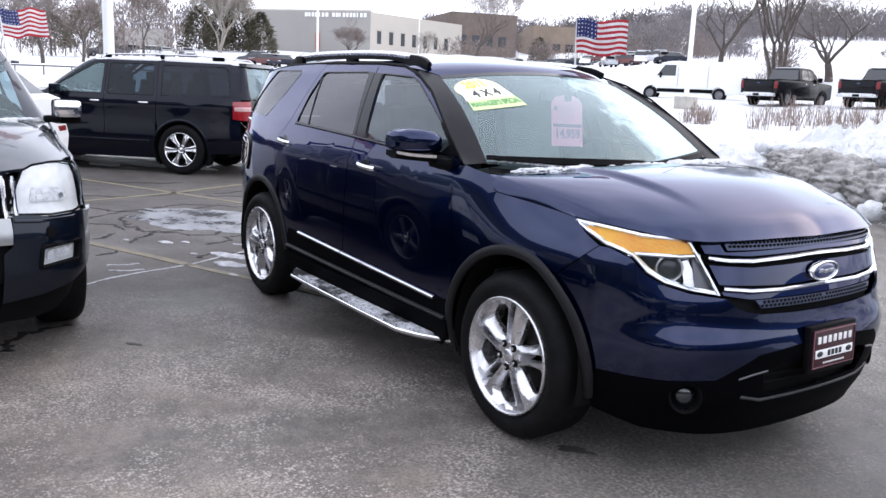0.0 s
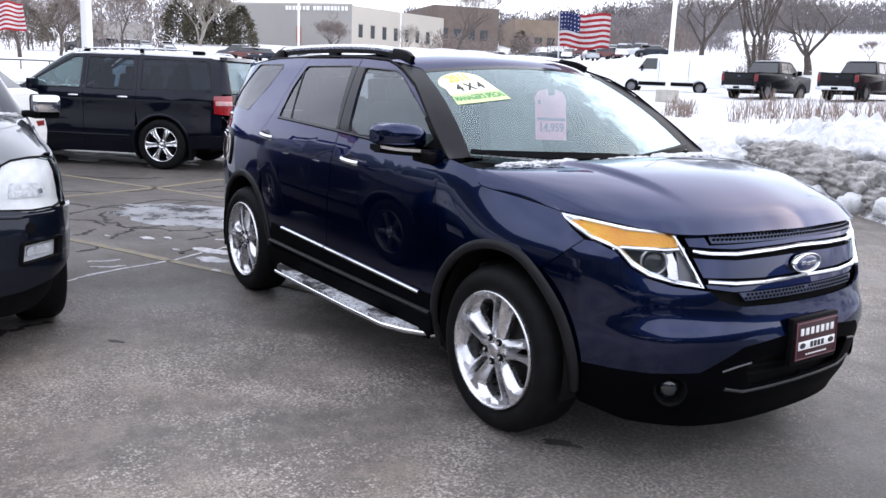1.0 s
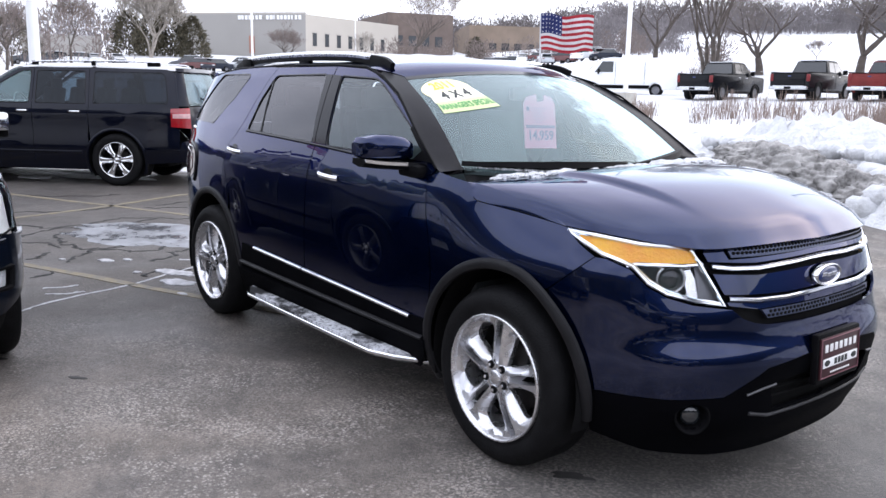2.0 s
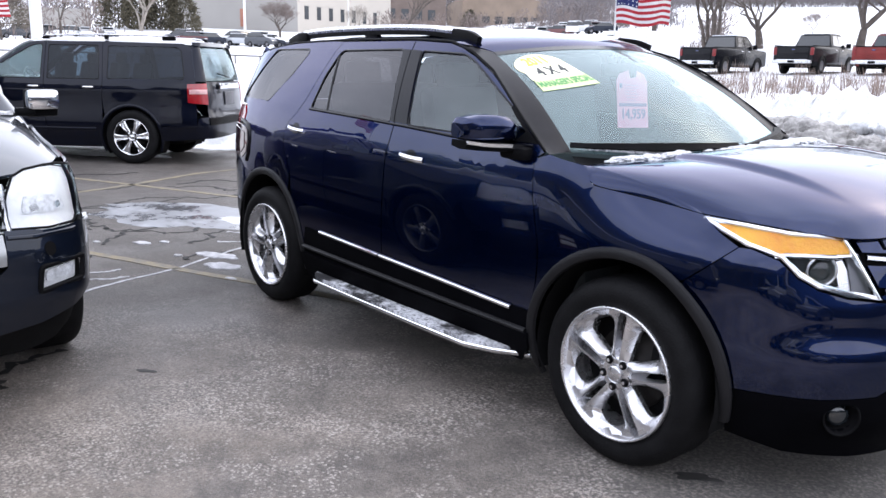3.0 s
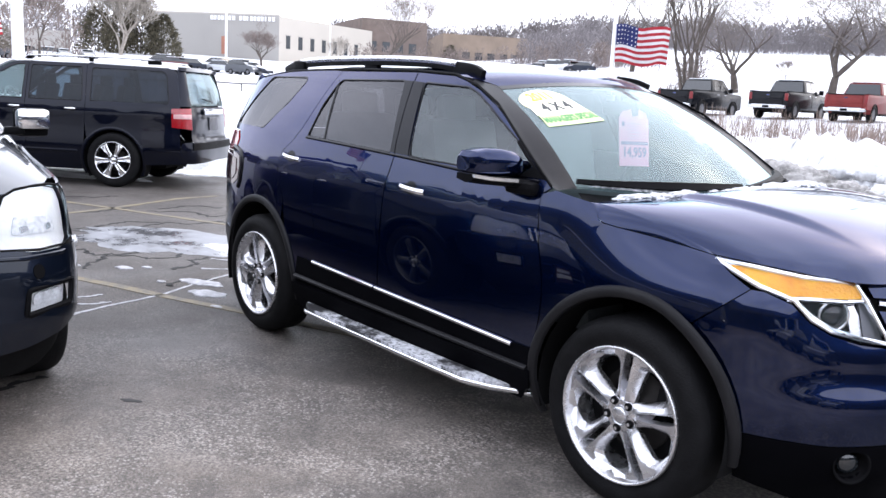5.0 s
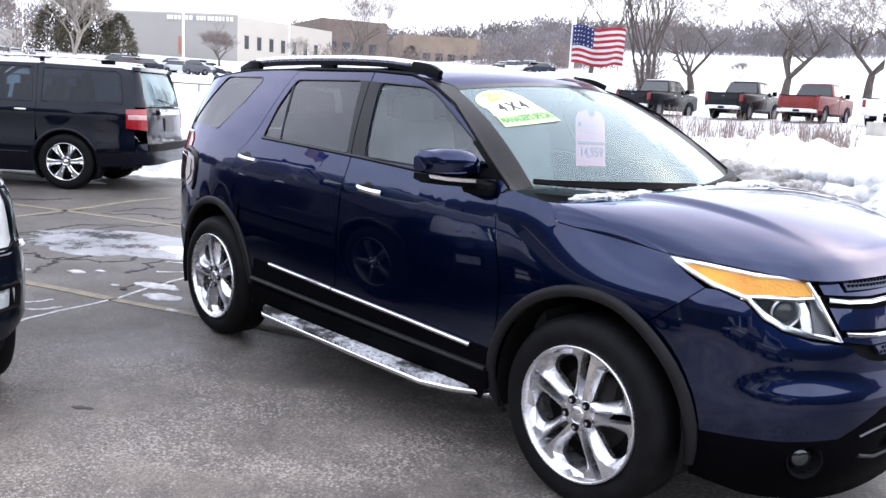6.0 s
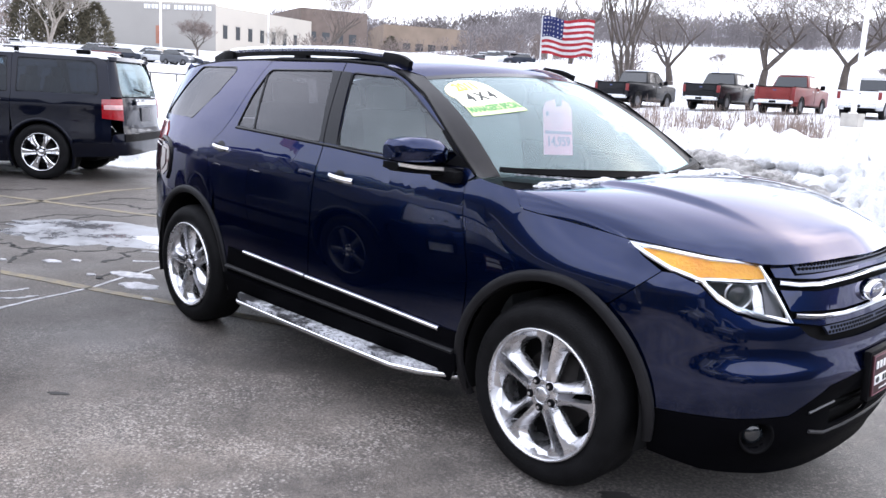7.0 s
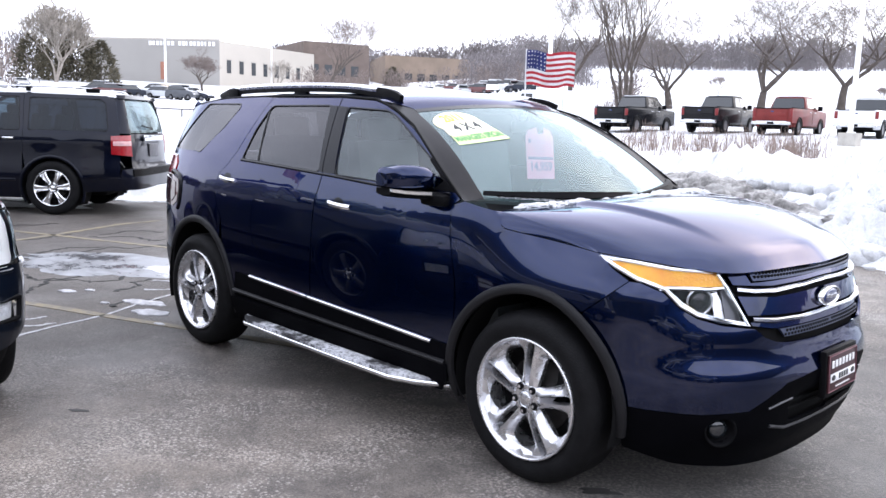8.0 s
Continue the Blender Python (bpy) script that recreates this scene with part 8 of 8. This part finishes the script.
def pickup(m, paint, label, tail_red=True):
    car = thing("pickup_truck", m, label, "pickup", "row of parked pickups")
    # rear axle at the origin, facing +x
    H = 1.0
    arch = lambda cx: [(cx + .50 * math.cos(radians(180 - 180 * k / 10)), .42 + .50 * math.sin(radians(180 - 180 * k / 10))) for k in range(11)]
    low = [(-1.18, .62), (-1.2, 1.22), (-1.17, 1.34), (1.18, 1.36)] + [(2.6, 1.36), (3.35, 1.33), (4.55, 1.28), (4.72, 1.20), (4.75, .62), (4.70, .48)] + [(p[0], p[1]) for p in reversed(arch(3.72))] + [(3.2, .48), (.52, .48)] + [(p[0], p[1]) for p in reversed(arch(0))] + [(-.55, .62)]
    solid(car, "body", low, H, paint, .06)
    cab = [(1.16, 1.33), (1.22, 1.55), (1.38, 1.97), (1.58, 2.03), (2.55, 2.03), (2.78, 1.97), (3.42, 1.36)]
    solid(car, "cab", cab, H - .04, paint, .08, .22)
    bm = bmesh.new()
    box(bm, (-.02, 0, 1.31), (2.2, 1.68, .08), .01)
    part("bed_opening", bm, M["well"], car)
    bm = bmesh.new()
    box(bm, (1.9, 0, 2.045), (.9, 1.3, .05), .02)
    part("roof_snow", bm, M["snow"], car)
    hy = lambda z: H - .04 - .22 * (z - 1.33) / .70 + .008
    pane(car, "rear_window", [(1.165, -.84, 1.43), (1.165, .84, 1.43), (1.345, .72, 1.94), (1.345, -.72, 1.94)], M["glass_black"], .012)
    pane(car, "windscreen", [(3.36, -.78, 1.42), (3.36, .78, 1.42), (2.84, .68, 1.92), (2.84, -.68, 1.92)], M["glass_black"], .012)
    for sg in (-1, 1):
        pane(car, "side_window", [(1.40, sg * hy(1.45), 1.45), (2.12, sg * hy(1.42), 1.42), (2.12, sg * hy(1.93), 1.93), (1.56, sg * hy(1.93), 1.93)], M["glass_black"])
        pane(car, "side_window", [(2.18, sg * hy(1.42), 1.42), (3.18, sg * hy(1.42), 1.42), (2.72, sg * hy(1.92), 1.92), (2.18, sg * hy(1.93), 1.93)], M["glass_black"])
        bm = bmesh.new()
        box(bm, (-1.165, sg * .915, 1.10), (.12, .16, .36), .03)
        part("tail_lamp", bm, M["truck_lamp"], car)
        bm = bmesh.new()
        box(bm, (3.05, sg * 1.10, 1.46), (.12, .22, .24), .03)
        part("door_mirror", bm, M["trim"], car)
        for cx in (0, 3.72):
            bm = bmesh.new()
            sweep(bm, [(p[0], sg * 1.0, p[1]) for p in arch(cx)], rect_section(.05, .05), up=(0, 1, 0))
            part("arch_moulding", bm, M["trim"], car)
        bm = bmesh.new()
        box(bm, (1.95, sg * .98, .42), (2.0, .14, .08), .02)
        part("side_step", bm, M["trim"], car)
    bm = bmesh.new()
    box(bm, (-1.215, 0, 1.02), (.03, 1.52, .60), .02)
    part("tailgate", bm, paint, car)
    bm = bmesh.new()
    box(bm, (-1.235, 0, 1.18), (.015, .16, .06), .01)
    part("gate_badge", bm, M["badge_blue"], car)
    bm = bmesh.new()
    box(bm, (-1.30, 0, .60), (.22, 1.92, .17), .04)
    part("rear_bumper", bm, M["chrome_soft"], car, "chrome rear bumper")
    bm = bmesh.new()
    box(bm, (-1.30, 0, .69), (.16, 1.5, .03), .012)
    part("bumper_snow", bm, M["snow"], car)
    bm = bmesh.new()
    box(bm, (-1.22, 0, 1.335), (.07, 1.62, .045), .015)
    part("gate_cap", bm, M["trim"], car)
    bm = bmesh.new()
    box(bm, (-1.235, 0, 1.02), (.02, 1.30, .22), .008)
    part("gate_recess", bm, M["trim_gloss"] if paint == M["truck_black"] else paint, car)
    bm = bmesh.new()
    box(bm, (-1.42, 0, .60), (.05, .32, .12), .01)
    part("plate_recess", bm, M["trim"], car)
    for sg in (-1, 1):
        bm = bmesh.new()
        box(bm, (0.0, sg * .955, 1.375), (2.36, .09, .04), .015)
        part("bed_rail_cap", bm, M["trim"], car)
        for hx in (1.72, 2.55):
            bm = bmesh.new()
            box(bm, (hx, sg * 1.012, 1.22), (.20, .03, .045), .012)
            part("door_handle", bm, M["chrome_soft"], car)
        bm = bmesh.new()
        box(bm, (2.15, sg * 1.002, .95), (.012, .012, .75))
        part("door_seam", bm, M["well"], car)
    bm = bmesh.new()
    box(bm, (1.6, 0, .50), (5.4, 1.3, .18), .04)
    box(bm, (0, 0, .38), (.2, 1.6, .16), .03)
    part("chassis", bm, M["well"], car)
    bm = bmesh.new()
    box(bm, (4.74, 0, .95), (.06, 1.5, .4), .03)
    part("front_grille", bm, M["alu_dark"], car)
    simple_wheels(car, (0, 3.72), 1.0, .44, .25)
    return car




def truck_pose(az, r, heading):
    """Pose whose rear left corner stands at that bearing."""
    x, y = polar(az, r)
    h = radians(heading)
    lx, ly = -1.25, 1.0
    ox, oy = x - (lx * math.cos(h) - ly * math.sin(h)), y - (lx * math.sin(h) + ly * math.cos(h))
    return pose(ox, oy, terrain(ox, oy) - .02, 0, 0, heading)


pickup(truck_pose(125.45, 46, 96), M["truck_black"], "dark grey pickup with red tail lamps, snow on its roof")
pickup(truck_pose(119.75, 46, 96), M["truck_black"], "dark grey pickup with red tail lamps, parked beside a red one")
pickup(truck_pose(115.3, 45.5, 96), M["truck_red"], "red pickup with a chrome bumper parked in snow")
pickup(truck_pose(110.5, 45, 96), M["white_paint"], "white pickup parked in snow behind a light pole")


def van(m):
    car = thing("cargo_van", m, "white cargo van with black lower trim parked in snow", "van")
    out = [(-3.0, .42), (-3.02, 1.9), (-2.95, 2.08), (-2.6, 2.14), (1.0, 2.14), (1.45, 2.05), (2.15, 1.40), (2.75, 1.18), (2.95, .95), (2.98, .5), (2.9, .38)]
    out += [(2.1 + .42 * math.cos(radians(k * 18)), .36 + .42 * math.sin(radians(k * 18))) for k in range(11)]
    out += [(-1.65 + .42 * math.cos(radians(k * 18)), .36 + .42 * math.sin(radians(k * 18))) for k in range(11)]
    solid(car, "body", out, 1.0, M["white_paint"], .08, .12)
    for sg in (-1, 1):
        pane(car, "side_window", [(.75, sg * .925, 1.32), (1.78, sg * .935, 1.32), (1.36, sg * .895, 1.92), (.75, sg * .895, 1.92)], M["glass_black"], .012)
        bm = bmesh.new()
        box(bm, (.2, sg * 1.0, .52), (3.0, .03, .20), .01)
        part("lower_trim", bm, M["trim"], car)
        bm = bmesh.new()
        box(bm, (1.55, sg * 1.12, 1.35), (.10, .2, .3), .03)
        part("door_mirror", bm, M["trim"], car)
        bm = bmesh.new()
        box(bm, (-3.0, sg * .9, 1.1), (.05, .12, .6), .02)
        part("tail_lamp", bm, M["truck_lamp"], car)
        bm = bmesh.new()
        box(bm, (2.72, sg * .82, .98), (.28, .25, .2), .04)
        part("headlamp", bm, M["reflector"], car)
        for x in (.62, -1.0):
            bm = bmesh.new()
            box(bm, (x, sg * .965, 1.25), (.012, .03, 1.3))
            part("door_gap", bm, M["trim"], car)
    pane(car, "windscreen", [(2.14, -.80, 1.43), (2.14, .80, 1.43), (1.50, .74, 2.02), (1.50, -.74, 2.02)], M["glass_black"], .015)
    bm = bmesh.new()
    box(bm, (2.95, 0, .52), (.12, 1.85, .30), .05)
    part("front_bumper", bm, M["trim"], car)
    simple_wheels(car, (2.1, -1.65), 1.0, .36, .22)
    return car


vx, vy = polar(128.7, 53)
van(pose(vx, vy, terrain(vx, vy) - .12, 0, 0, 215) @ Matrix.Scale(1.07, 4))


def plain_car(m, paint, label, tall=False, hatch=False):
    """A sedan or small SUV that stands far off."""
    car = thing("parked_car", m, label, "car", "cars parked far off")
    k = 1.16 if tall else 1.0
    body = [(-2.2, .35), (-2.25, .75), (-2.15, .95 * k), (-1.0, 1.0 * k), (.9, .97 * k), (1.9, .82 * k), (2.2, .65), (2.22, .35)]
    if hatch:
        body[2:4] = [(-2.17, 1.22), (-2.02, 1.275), (-.6, 1.06 * k)]
    body += [(1.35 + .36 * math.cos(radians(j * 22.5)), .32 + .36 * math.sin(radians(j * 22.5))) for j in range(9)]
    body += [(-1.35 + .36 * math.cos(radians(j * 22.5)), .32 + .36 * math.sin(radians(j * 22.5))) for j in range(9)]
    solid(car, "body", body, .90, paint, .06, .05)
    top = [(-2.0 if tall else -1.7, .98 * k), (-1.75 if tall else -1.15, 1.42 * k), (-.9, 1.48 * k), (.2, 1.46 * k), (1.05, .98 * k)]
    if hatch:
        top = [(-2.04, 1.25), (-1.62, 1.61), (-.9, 1.44 * k), (.2, 1.43 * k), (1.05, .98 * k)]
        bm = bmesh.new()
        box(bm, (-1.60, 0, 1.655), (.34, 1.25, .035), .015)
        part("rear_spoiler", bm, M["trim_gloss"], car)
    solid(car, "glasshouse", top, .80, M["trim_gloss"] if hatch else M["glass_black"], .05, .14)
    bm = bmesh.new()
    box(bm, (-.55, 0, 1.475 * k), (1.7, 1.2, .06), .03)
    part("roof", bm, paint, car)
    if not hatch:
        bm = box(bmesh.new(), (-.55, 0, 1.475 * k + .05), (1.6, 1.15, .06), .025)
        part("roof_snow", bm, M["snow"], car)
        bm = box(bmesh.new(), (1.35, 0, .93 * k), (.9, 1.2, .05), .02, Matrix.Rotation(radians(9), 4, "Y"))
        part("hood_snow", bm, M["snow"], car)
    for sg in (-1, 1):
        bm = bmesh.new()
        box(bm, (-2.2, sg * .68, .8), (.08, .3, .16), .03)
        part("tail_lamp", bm, M["truck_lamp"], car)
        bm = bmesh.new()
        box(bm, (2.1, sg * .68, .68), (.14, .3, .14), .03)
        part("headlamp", bm, M["reflector"], car)
    simple_wheels(car, (1.35, -1.35), .9, .32, .2)
    return car


_protos = []
for k, (p, tall, lab) in enumerate(((M["silver_paint"], False, "silver sedan parked far off in snow"), (M["slate_paint"], True, "dark grey small SUV parked far off"), (M["white_paint"], True, "white small SUV parked far off"), (M["graphite"], False, "dark sedan parked far off"), (M["red_paint"], False, "red sedan parked far off"))):
    x, y = polar((154.3, 153.0, 154.85, 152.4, 135.0)[k], (108, 104, 110, 104, 150)[k])
    _protos.append(plain_car(pose(x, y, terrain(x, y), 0, 0, (40, 20, 200, 35, 60)[k]), p, lab, tall))
_r = random.Random(8)
for az, r in ([(158.4 - .62 * k, 108) for k in range(4)] + [(162.5 + 1.3 * k, 118) for k in range(5)] + [(147.2 - .62 * k, 150) for k in range(20)] + [(134.5 - .5 * k, 120) for k in range(9)]):
    x, y = polar(az + _r.uniform(-.1, .1), r + _r.uniform(-2, 2))
    copy_thing(_protos[_r.choice((0, 0, 1, 1, 2, 2, 3, 3, 4))], pose(x, y, terrain(x, y) + .0, 0, 0, _r.choice((az - 90, az + 90, az, az + 180)) + _r.uniform(-20, 20)))

# ---- flags, tags, stickers, left-over snow ----
def flag(base, tip, fly, seed, size, label, droop=.05):
    """Window-clip flag: staff, clip, and a waving cloth of stripes with a starred canton."""
    b, t = Vector(base), Vector(tip)
    ob = thing("car_flag", Matrix.Translation(b), label, "flag", "flags on the cars")
    up = (t - b)
    L = up.length
    u = up.normalized()
    bm = bmesh.new()
    cyl(bm, (0, 0, 0), tuple(up), .006, .005, 10)
    part("staff", bm, M["post"], ob, "white plastic staff")
    bm = bmesh.new()
    box(bm, (0, 0, -.02), (.05, .035, .06), .008)
    part("clip", bm, M["post"], ob)
    f = Vector(fly).normalized()
    hoist, length = .285 * size, .43 * size
    side = f.cross(u).normalized()

    def cloth(x, z):
        """x: 0 at the staff to 1, z: 0 at the top to 1."""
        d = u * (L - .01 - hoist * z) + f * (length * x)
        w = size * .035 * x * math.sin(x * 8.5 + seed + z * 1.6) + .015 * math.sin(x * 17 + z * 3 + seed)
        return d + side * w + Vector((0, 0, -droop * size * x * x - .02 * size * x + .012 * size * math.sin(x * 9 + seed)))

    def bit(name, x0, x1, z0, z1, material, nx=14, nz=1, lift=0.0):
        bm = bmesh.new()
        for s in (1, -1):
            g = [[bm.verts.new(cloth(x0 + (x1 - x0) * i / nx, z0 + (z1 - z0) * j / nz) + side * (s * (.0008 + lift))) for j in range(nz + 1)] for i in range(nx + 1)]
            for i in range(nx):
                for j in range(nz):
                    q = (g[i][j], g[i + 1][j], g[i + 1][j + 1], g[i][j + 1])
                    bm.faces.new(q if s > 0 else q[::-1])
        return part(name, bm, material, ob)

    for k in range(13):
        bit("stripe", .4 if k < 7 else 0.0, 1.0, k / 13, (k + 1) / 13, M["flag_red"] if k % 2 == 0 else M["flag_white"])
    bit("canton", 0.0, .4, 0.0, 7 / 13, M["flag_blue"], 8, 6)
    bm = bmesh.new()
    for j in range(5):
        for i in range(6):
            c = cloth(.035 + i * .066, .045 + j * .112)
            for s in (1, -1):
                pts = []
                for q in range(10):
                    a = math.pi / 2 + q * math.pi / 5
                    r = size * (.0085 if q % 2 == 0 else .0036)
                    pts.append(bm.verts.new(c + side * (s * .0022) + f * (r * math.cos(a)) + u * (r * math.sin(a))))
                bm.faces.new(pts if s > 0 else pts[::-1])
    part("stars", bm, M["flag_white"], ob, smooth=False)["kind"] = "stuff"
    return ob


flag((-1.484, .716, 1.60), (-1.442, .661, 2.04), (.55, .83, 0), 0.4, .80, "small striped flag clipped to the navy SUV's far window", -.02)
flag((-4.02, -2.42, 1.60), (-4.10, -2.45, 1.98), (.30, .95, 0), 2.1, .70, "small striped flag clipped to the dark SUV's window", -.05)

# price tag hanging from the mirror
tag = thing("price_tag", Matrix.Translation((-.74, -.012, 1.38)), "pink price tag hanging behind the windscreen", "tag")
ty, tz = Vector((.10, 1, -.02)).normalized(), Vector((-.14, .02, 1)).normalized()
tx = ty.cross(tz).normalized()
TM = Matrix((( tx.x, ty.x, tz.x, 0), (tx.y, ty.y, tz.y, 0), (tx.z, ty.z, tz.z, 0), (0, 0, 0, 1)))


def tag_piece(name, y0, y1, z0, z1, material, lift=0.0, shape=None):
    bm = bmesh.new()
    pts = shape or [(y0, z0), (y1, z0), (y1, z1), (y0, z1)]
    rings(bm, [[(lift, y, z) for y, z in pts], [(lift + .0012, y, z) for y, z in pts]])
    bmesh.ops.recalc_face_normals(bm, faces=bm.faces[:])
    bm.transform(TM)
    return part(name, bm, material, tag, smooth=False)


tag_piece("card", 0, 0, 0, 0, M["pink"], 0, [(-.108, -.135), (.108, -.135), (.108, .10), (.085, .135), (.035, .150), (.030, .118), (-.012, .112), (-.02, .150), (-.085, .135), (-.108, .10)])
tag_piece("print_band", -.095, .10, -.028, -.012, M["plum"], .0016)
for k in range(6):
    tag_piece("print_bar", -.06 + .004 * k, .045 - .01 * (k % 3), .075 - k * .015, .079 - k * .015, M["pink_dark"], .0016)
tag_piece("print_bar", -.088, -.070, .062, .085, M["plum"], .0016)
lettering("price", "14,959", .068, TM @ Matrix.Translation((.002, .002, -.068)) @ Matrix(((0, 0, 1, 0), (1, 0, 0, 0), (0, 1, 0, 0), (0, 0, 0, 1))), M["plum"], tag, .95, .0005, .0016)

# year sticker on the inside of the screen's upper corner
st = thing("window_sticker", Matrix(), "yellow and lime year sticker inside the windscreen", "sticker")


def on_screen(y, b, d=0.004):
    return Vector(suv_screen(y / .69, b)) + Vector((.5, 0, .86)) * d


def drape(u, v, h=0.0):
    """Sticker coordinates (metres to the right and up) to a place on the screen."""
    t = radians(9)
    u, v = u * .78, v * .95
    y = -.545 + u * math.cos(t) - v * math.sin(t) * .6
    b = .725 + (u * math.sin(t) + v * math.cos(t)) / .70
    return on_screen(y, b, .0015 + h)


def sticker_piece(name, pts, material, lift):
    return part(name, panel(lambda u, v: drape(u, v, lift), pts, du=.03, dv=.02, thick=.0008, sign=1), material, st)


def sticker_text(name, body, size, u0, v0, material, squash, bold, lift):
    ob = lettering(name, body, size, Matrix(), material, st, squash, .0003, bold)
    for v in ob.data.vertices:
        v.co = drape(u0 + v.co.x, v0 + v.co.y * 1.25, lift + v.co.z)


sticker_piece("year_oval", [(.158 * math.cos(radians(a)) + .0, .098 * math.sin(radians(a)) + .045) for a in range(0, 360, 12)], M["yellow"], .0)
sticker_piece("middle_band", [(-.15, -.06), (.165, -.06), (.155, .025), (-.140, .025)], M["cream"], .0012)
sticker_piece("lime_band", [(-.155, -.145), (.18, -.145), (.165, -.055), (-.145, -.055)], M["lime"], .0024)
sticker_text("year", "2011", .074, -.005, .083, M["orange"], 1.05, .0016, .0012)
sticker_text("drive", "4 X 4", .070, .01, -.010, M["ink"], 1.15, .0022, .0024)
sticker_text("offer", "MANAGER'S SPECIAL", .045, .012, -.101, M["green_ink"], .75, .0014, .0036)


# snow left on the cars
def snow_lumps(name, pts, label, seed):
    """Wet snow clumps along a line: each point is (x, y, z, size)."""
    rnd = random.Random(seed)
    bm = bmesh.new()
    for x, y, z, s in pts:
        r = bmesh.ops.create_icosphere(bm, subdivisions=3, radius=1)
        o = Vector((rnd.uniform(-9, 9), rnd.uniform(-9, 9), 0))
        for v in r["verts"]:
            n = v.co.normalized()
            k = 1 + .35 * noise.noise(n * 2 + o) + .2 * noise.noise(n * 5 + o)
            v.co = Vector((x + n.x * s * k * 1.2, y + n.y * s * k * 1.6, z + max(-.2, n.z) * s * k * .55))
    return tagged(part(name, bm, M["snow"]), label, "snow", kind="stuff")


def along_cowl(y0, y1, n, size, seed, back=0.0):
    rnd = random.Random(seed)
    out = []
    for k in range(n):
        y = y0 + (y1 - y0) * (k + rnd.uniform(.1, .9)) / n
        p = Vector(suv_hood(y / .892, rnd.uniform(-.02, .05) + back))
        out.append((p.x, p.y, p.z + .002, size * rnd.uniform(.5, 1.2)))
    return out


snow_lumps("hood_snow", along_cowl(-.62, -.42, 6, .030, 1), "clumps of wet snow at the hood's rear edge", 1)
snow_lumps("hood_snow", along_cowl(.12, .78, 26, .050, 2), "bank of wet snow along the cowl", 2)
snow_lumps("hood_snow", along_cowl(-.30, .15, 10, .028, 3), "thin snow along the cowl", 3)
snow_lumps("hood_snow", along_cowl(.25, .72, 12, .026, 4, .10), "scattered wet snow on the hood", 4)
snow_lumps("cowl_snow", [(p.x + .012, p.y, p.z + .010, s) for p, s in [(Vector(suv_screen(-.93 + .035 * k, .012)), .012 + .014 * abs(noise.noise((k * .9, 3, 1)))) for k in range(22)]], "thin snow along the foot of the windscreen", 8)
snow_lumps("hood_snow", along_cowl(-.80, -.50, 7, .030, 9, -.02), "clumps of wet snow beside the wiper", 9)
_rr = random.Random(6)
snow_lumps("cowl_snow", [(-3.22 + _rr.uniform(-.03, .05), -3.55 + 1.15 * k / 26, 1.218 + _rr.uniform(0, .012), _rr.uniform(.018, .038)) for k in range(27)], "line of wet snow along the dark SUV's cowl", 6)
snow_lumps("cowl_snow", [(-3.13, -2.88, 1.222, .055), (-3.10, -2.83, 1.22, .045), (-3.02, -2.86, 1.212, .035)], "lump of wet snow on the dark SUV's hood", 7)


def roof_cover(name, fn, a0, a1, b0, b1, h, seed, parent_m, label):
    """A thin melting blanket over a roof."""
    bm = bmesh.new()
    nu, nv = 40, 50
    def pt(i, j):
        a, b = a0 + (a1 - a0) * i / nu, b0 + (b1 - b0) * j / nv
        p = Vector(fn(a, b))
        e = min(i, nu - i) / nu * 6
        g = min(j, nv - j) / nv * 6
        k = min(1, e) * min(1, g)
        n = .6 + .5 * noise.noise((p.x * 3 + seed, p.y * 3, 0)) + .3 * noise.noise((p.x * 9, p.y * 9, seed))
        return p + Vector((0, 0, -.004 + h * max(0, k * n)))
    g = [[bm.verts.new(pt(i, j)) for j in range(nv + 1)] for i in range(nu + 1)]
    for i in range(nu):
        for j in range(nv):
            bm.faces.new((g[i][j], g[i + 1][j], g[i + 1][j + 1], g[i][j + 1]))
    bm.transform(parent_m)
    bmesh.ops.recalc_face_normals(bm, faces=bm.faces[:])
    return tagged(part(name, bm, M["snow"]), label, "snow", kind="stuff")


roof_cover("roof_snow", suv_roof, -.86, .86, .105, .96, .028, 1, Matrix(), "melting snow on the navy SUV's roof")
roof_cover("roof_snow", roof_fn(-1.22, -1.38, -4.02, -3.92, .70, .80, .74, 1.79, 1.805, 1.77, .06), -.85, .85, .03, .98, .04, 3, pose(-13.46, -.757, 0, 0, 0, 227.3), "melting snow on the long SUV's roof")

# a parked hatchback, then unseen dark cars added to darken the navy flank's reflections
plain_car(pose(-9.38, -3.54, 0, 0, 0, 242), M["white_paint"], "white hatchback parked behind the dark SUV", True, True)
for k, (x, y, h) in enumerate(((-1.7, -6.15, 1), (-1.5, -9.05, -1), (-1.8, -11.9, 1), (9.2, -10.2, 178), (9.0, -7.3, 181), (9.3, -4.4, 180))):
    copy_thing(_protos[1] if k % 3 else _protos[3], pose(x, y, 0, 0, 0, h))
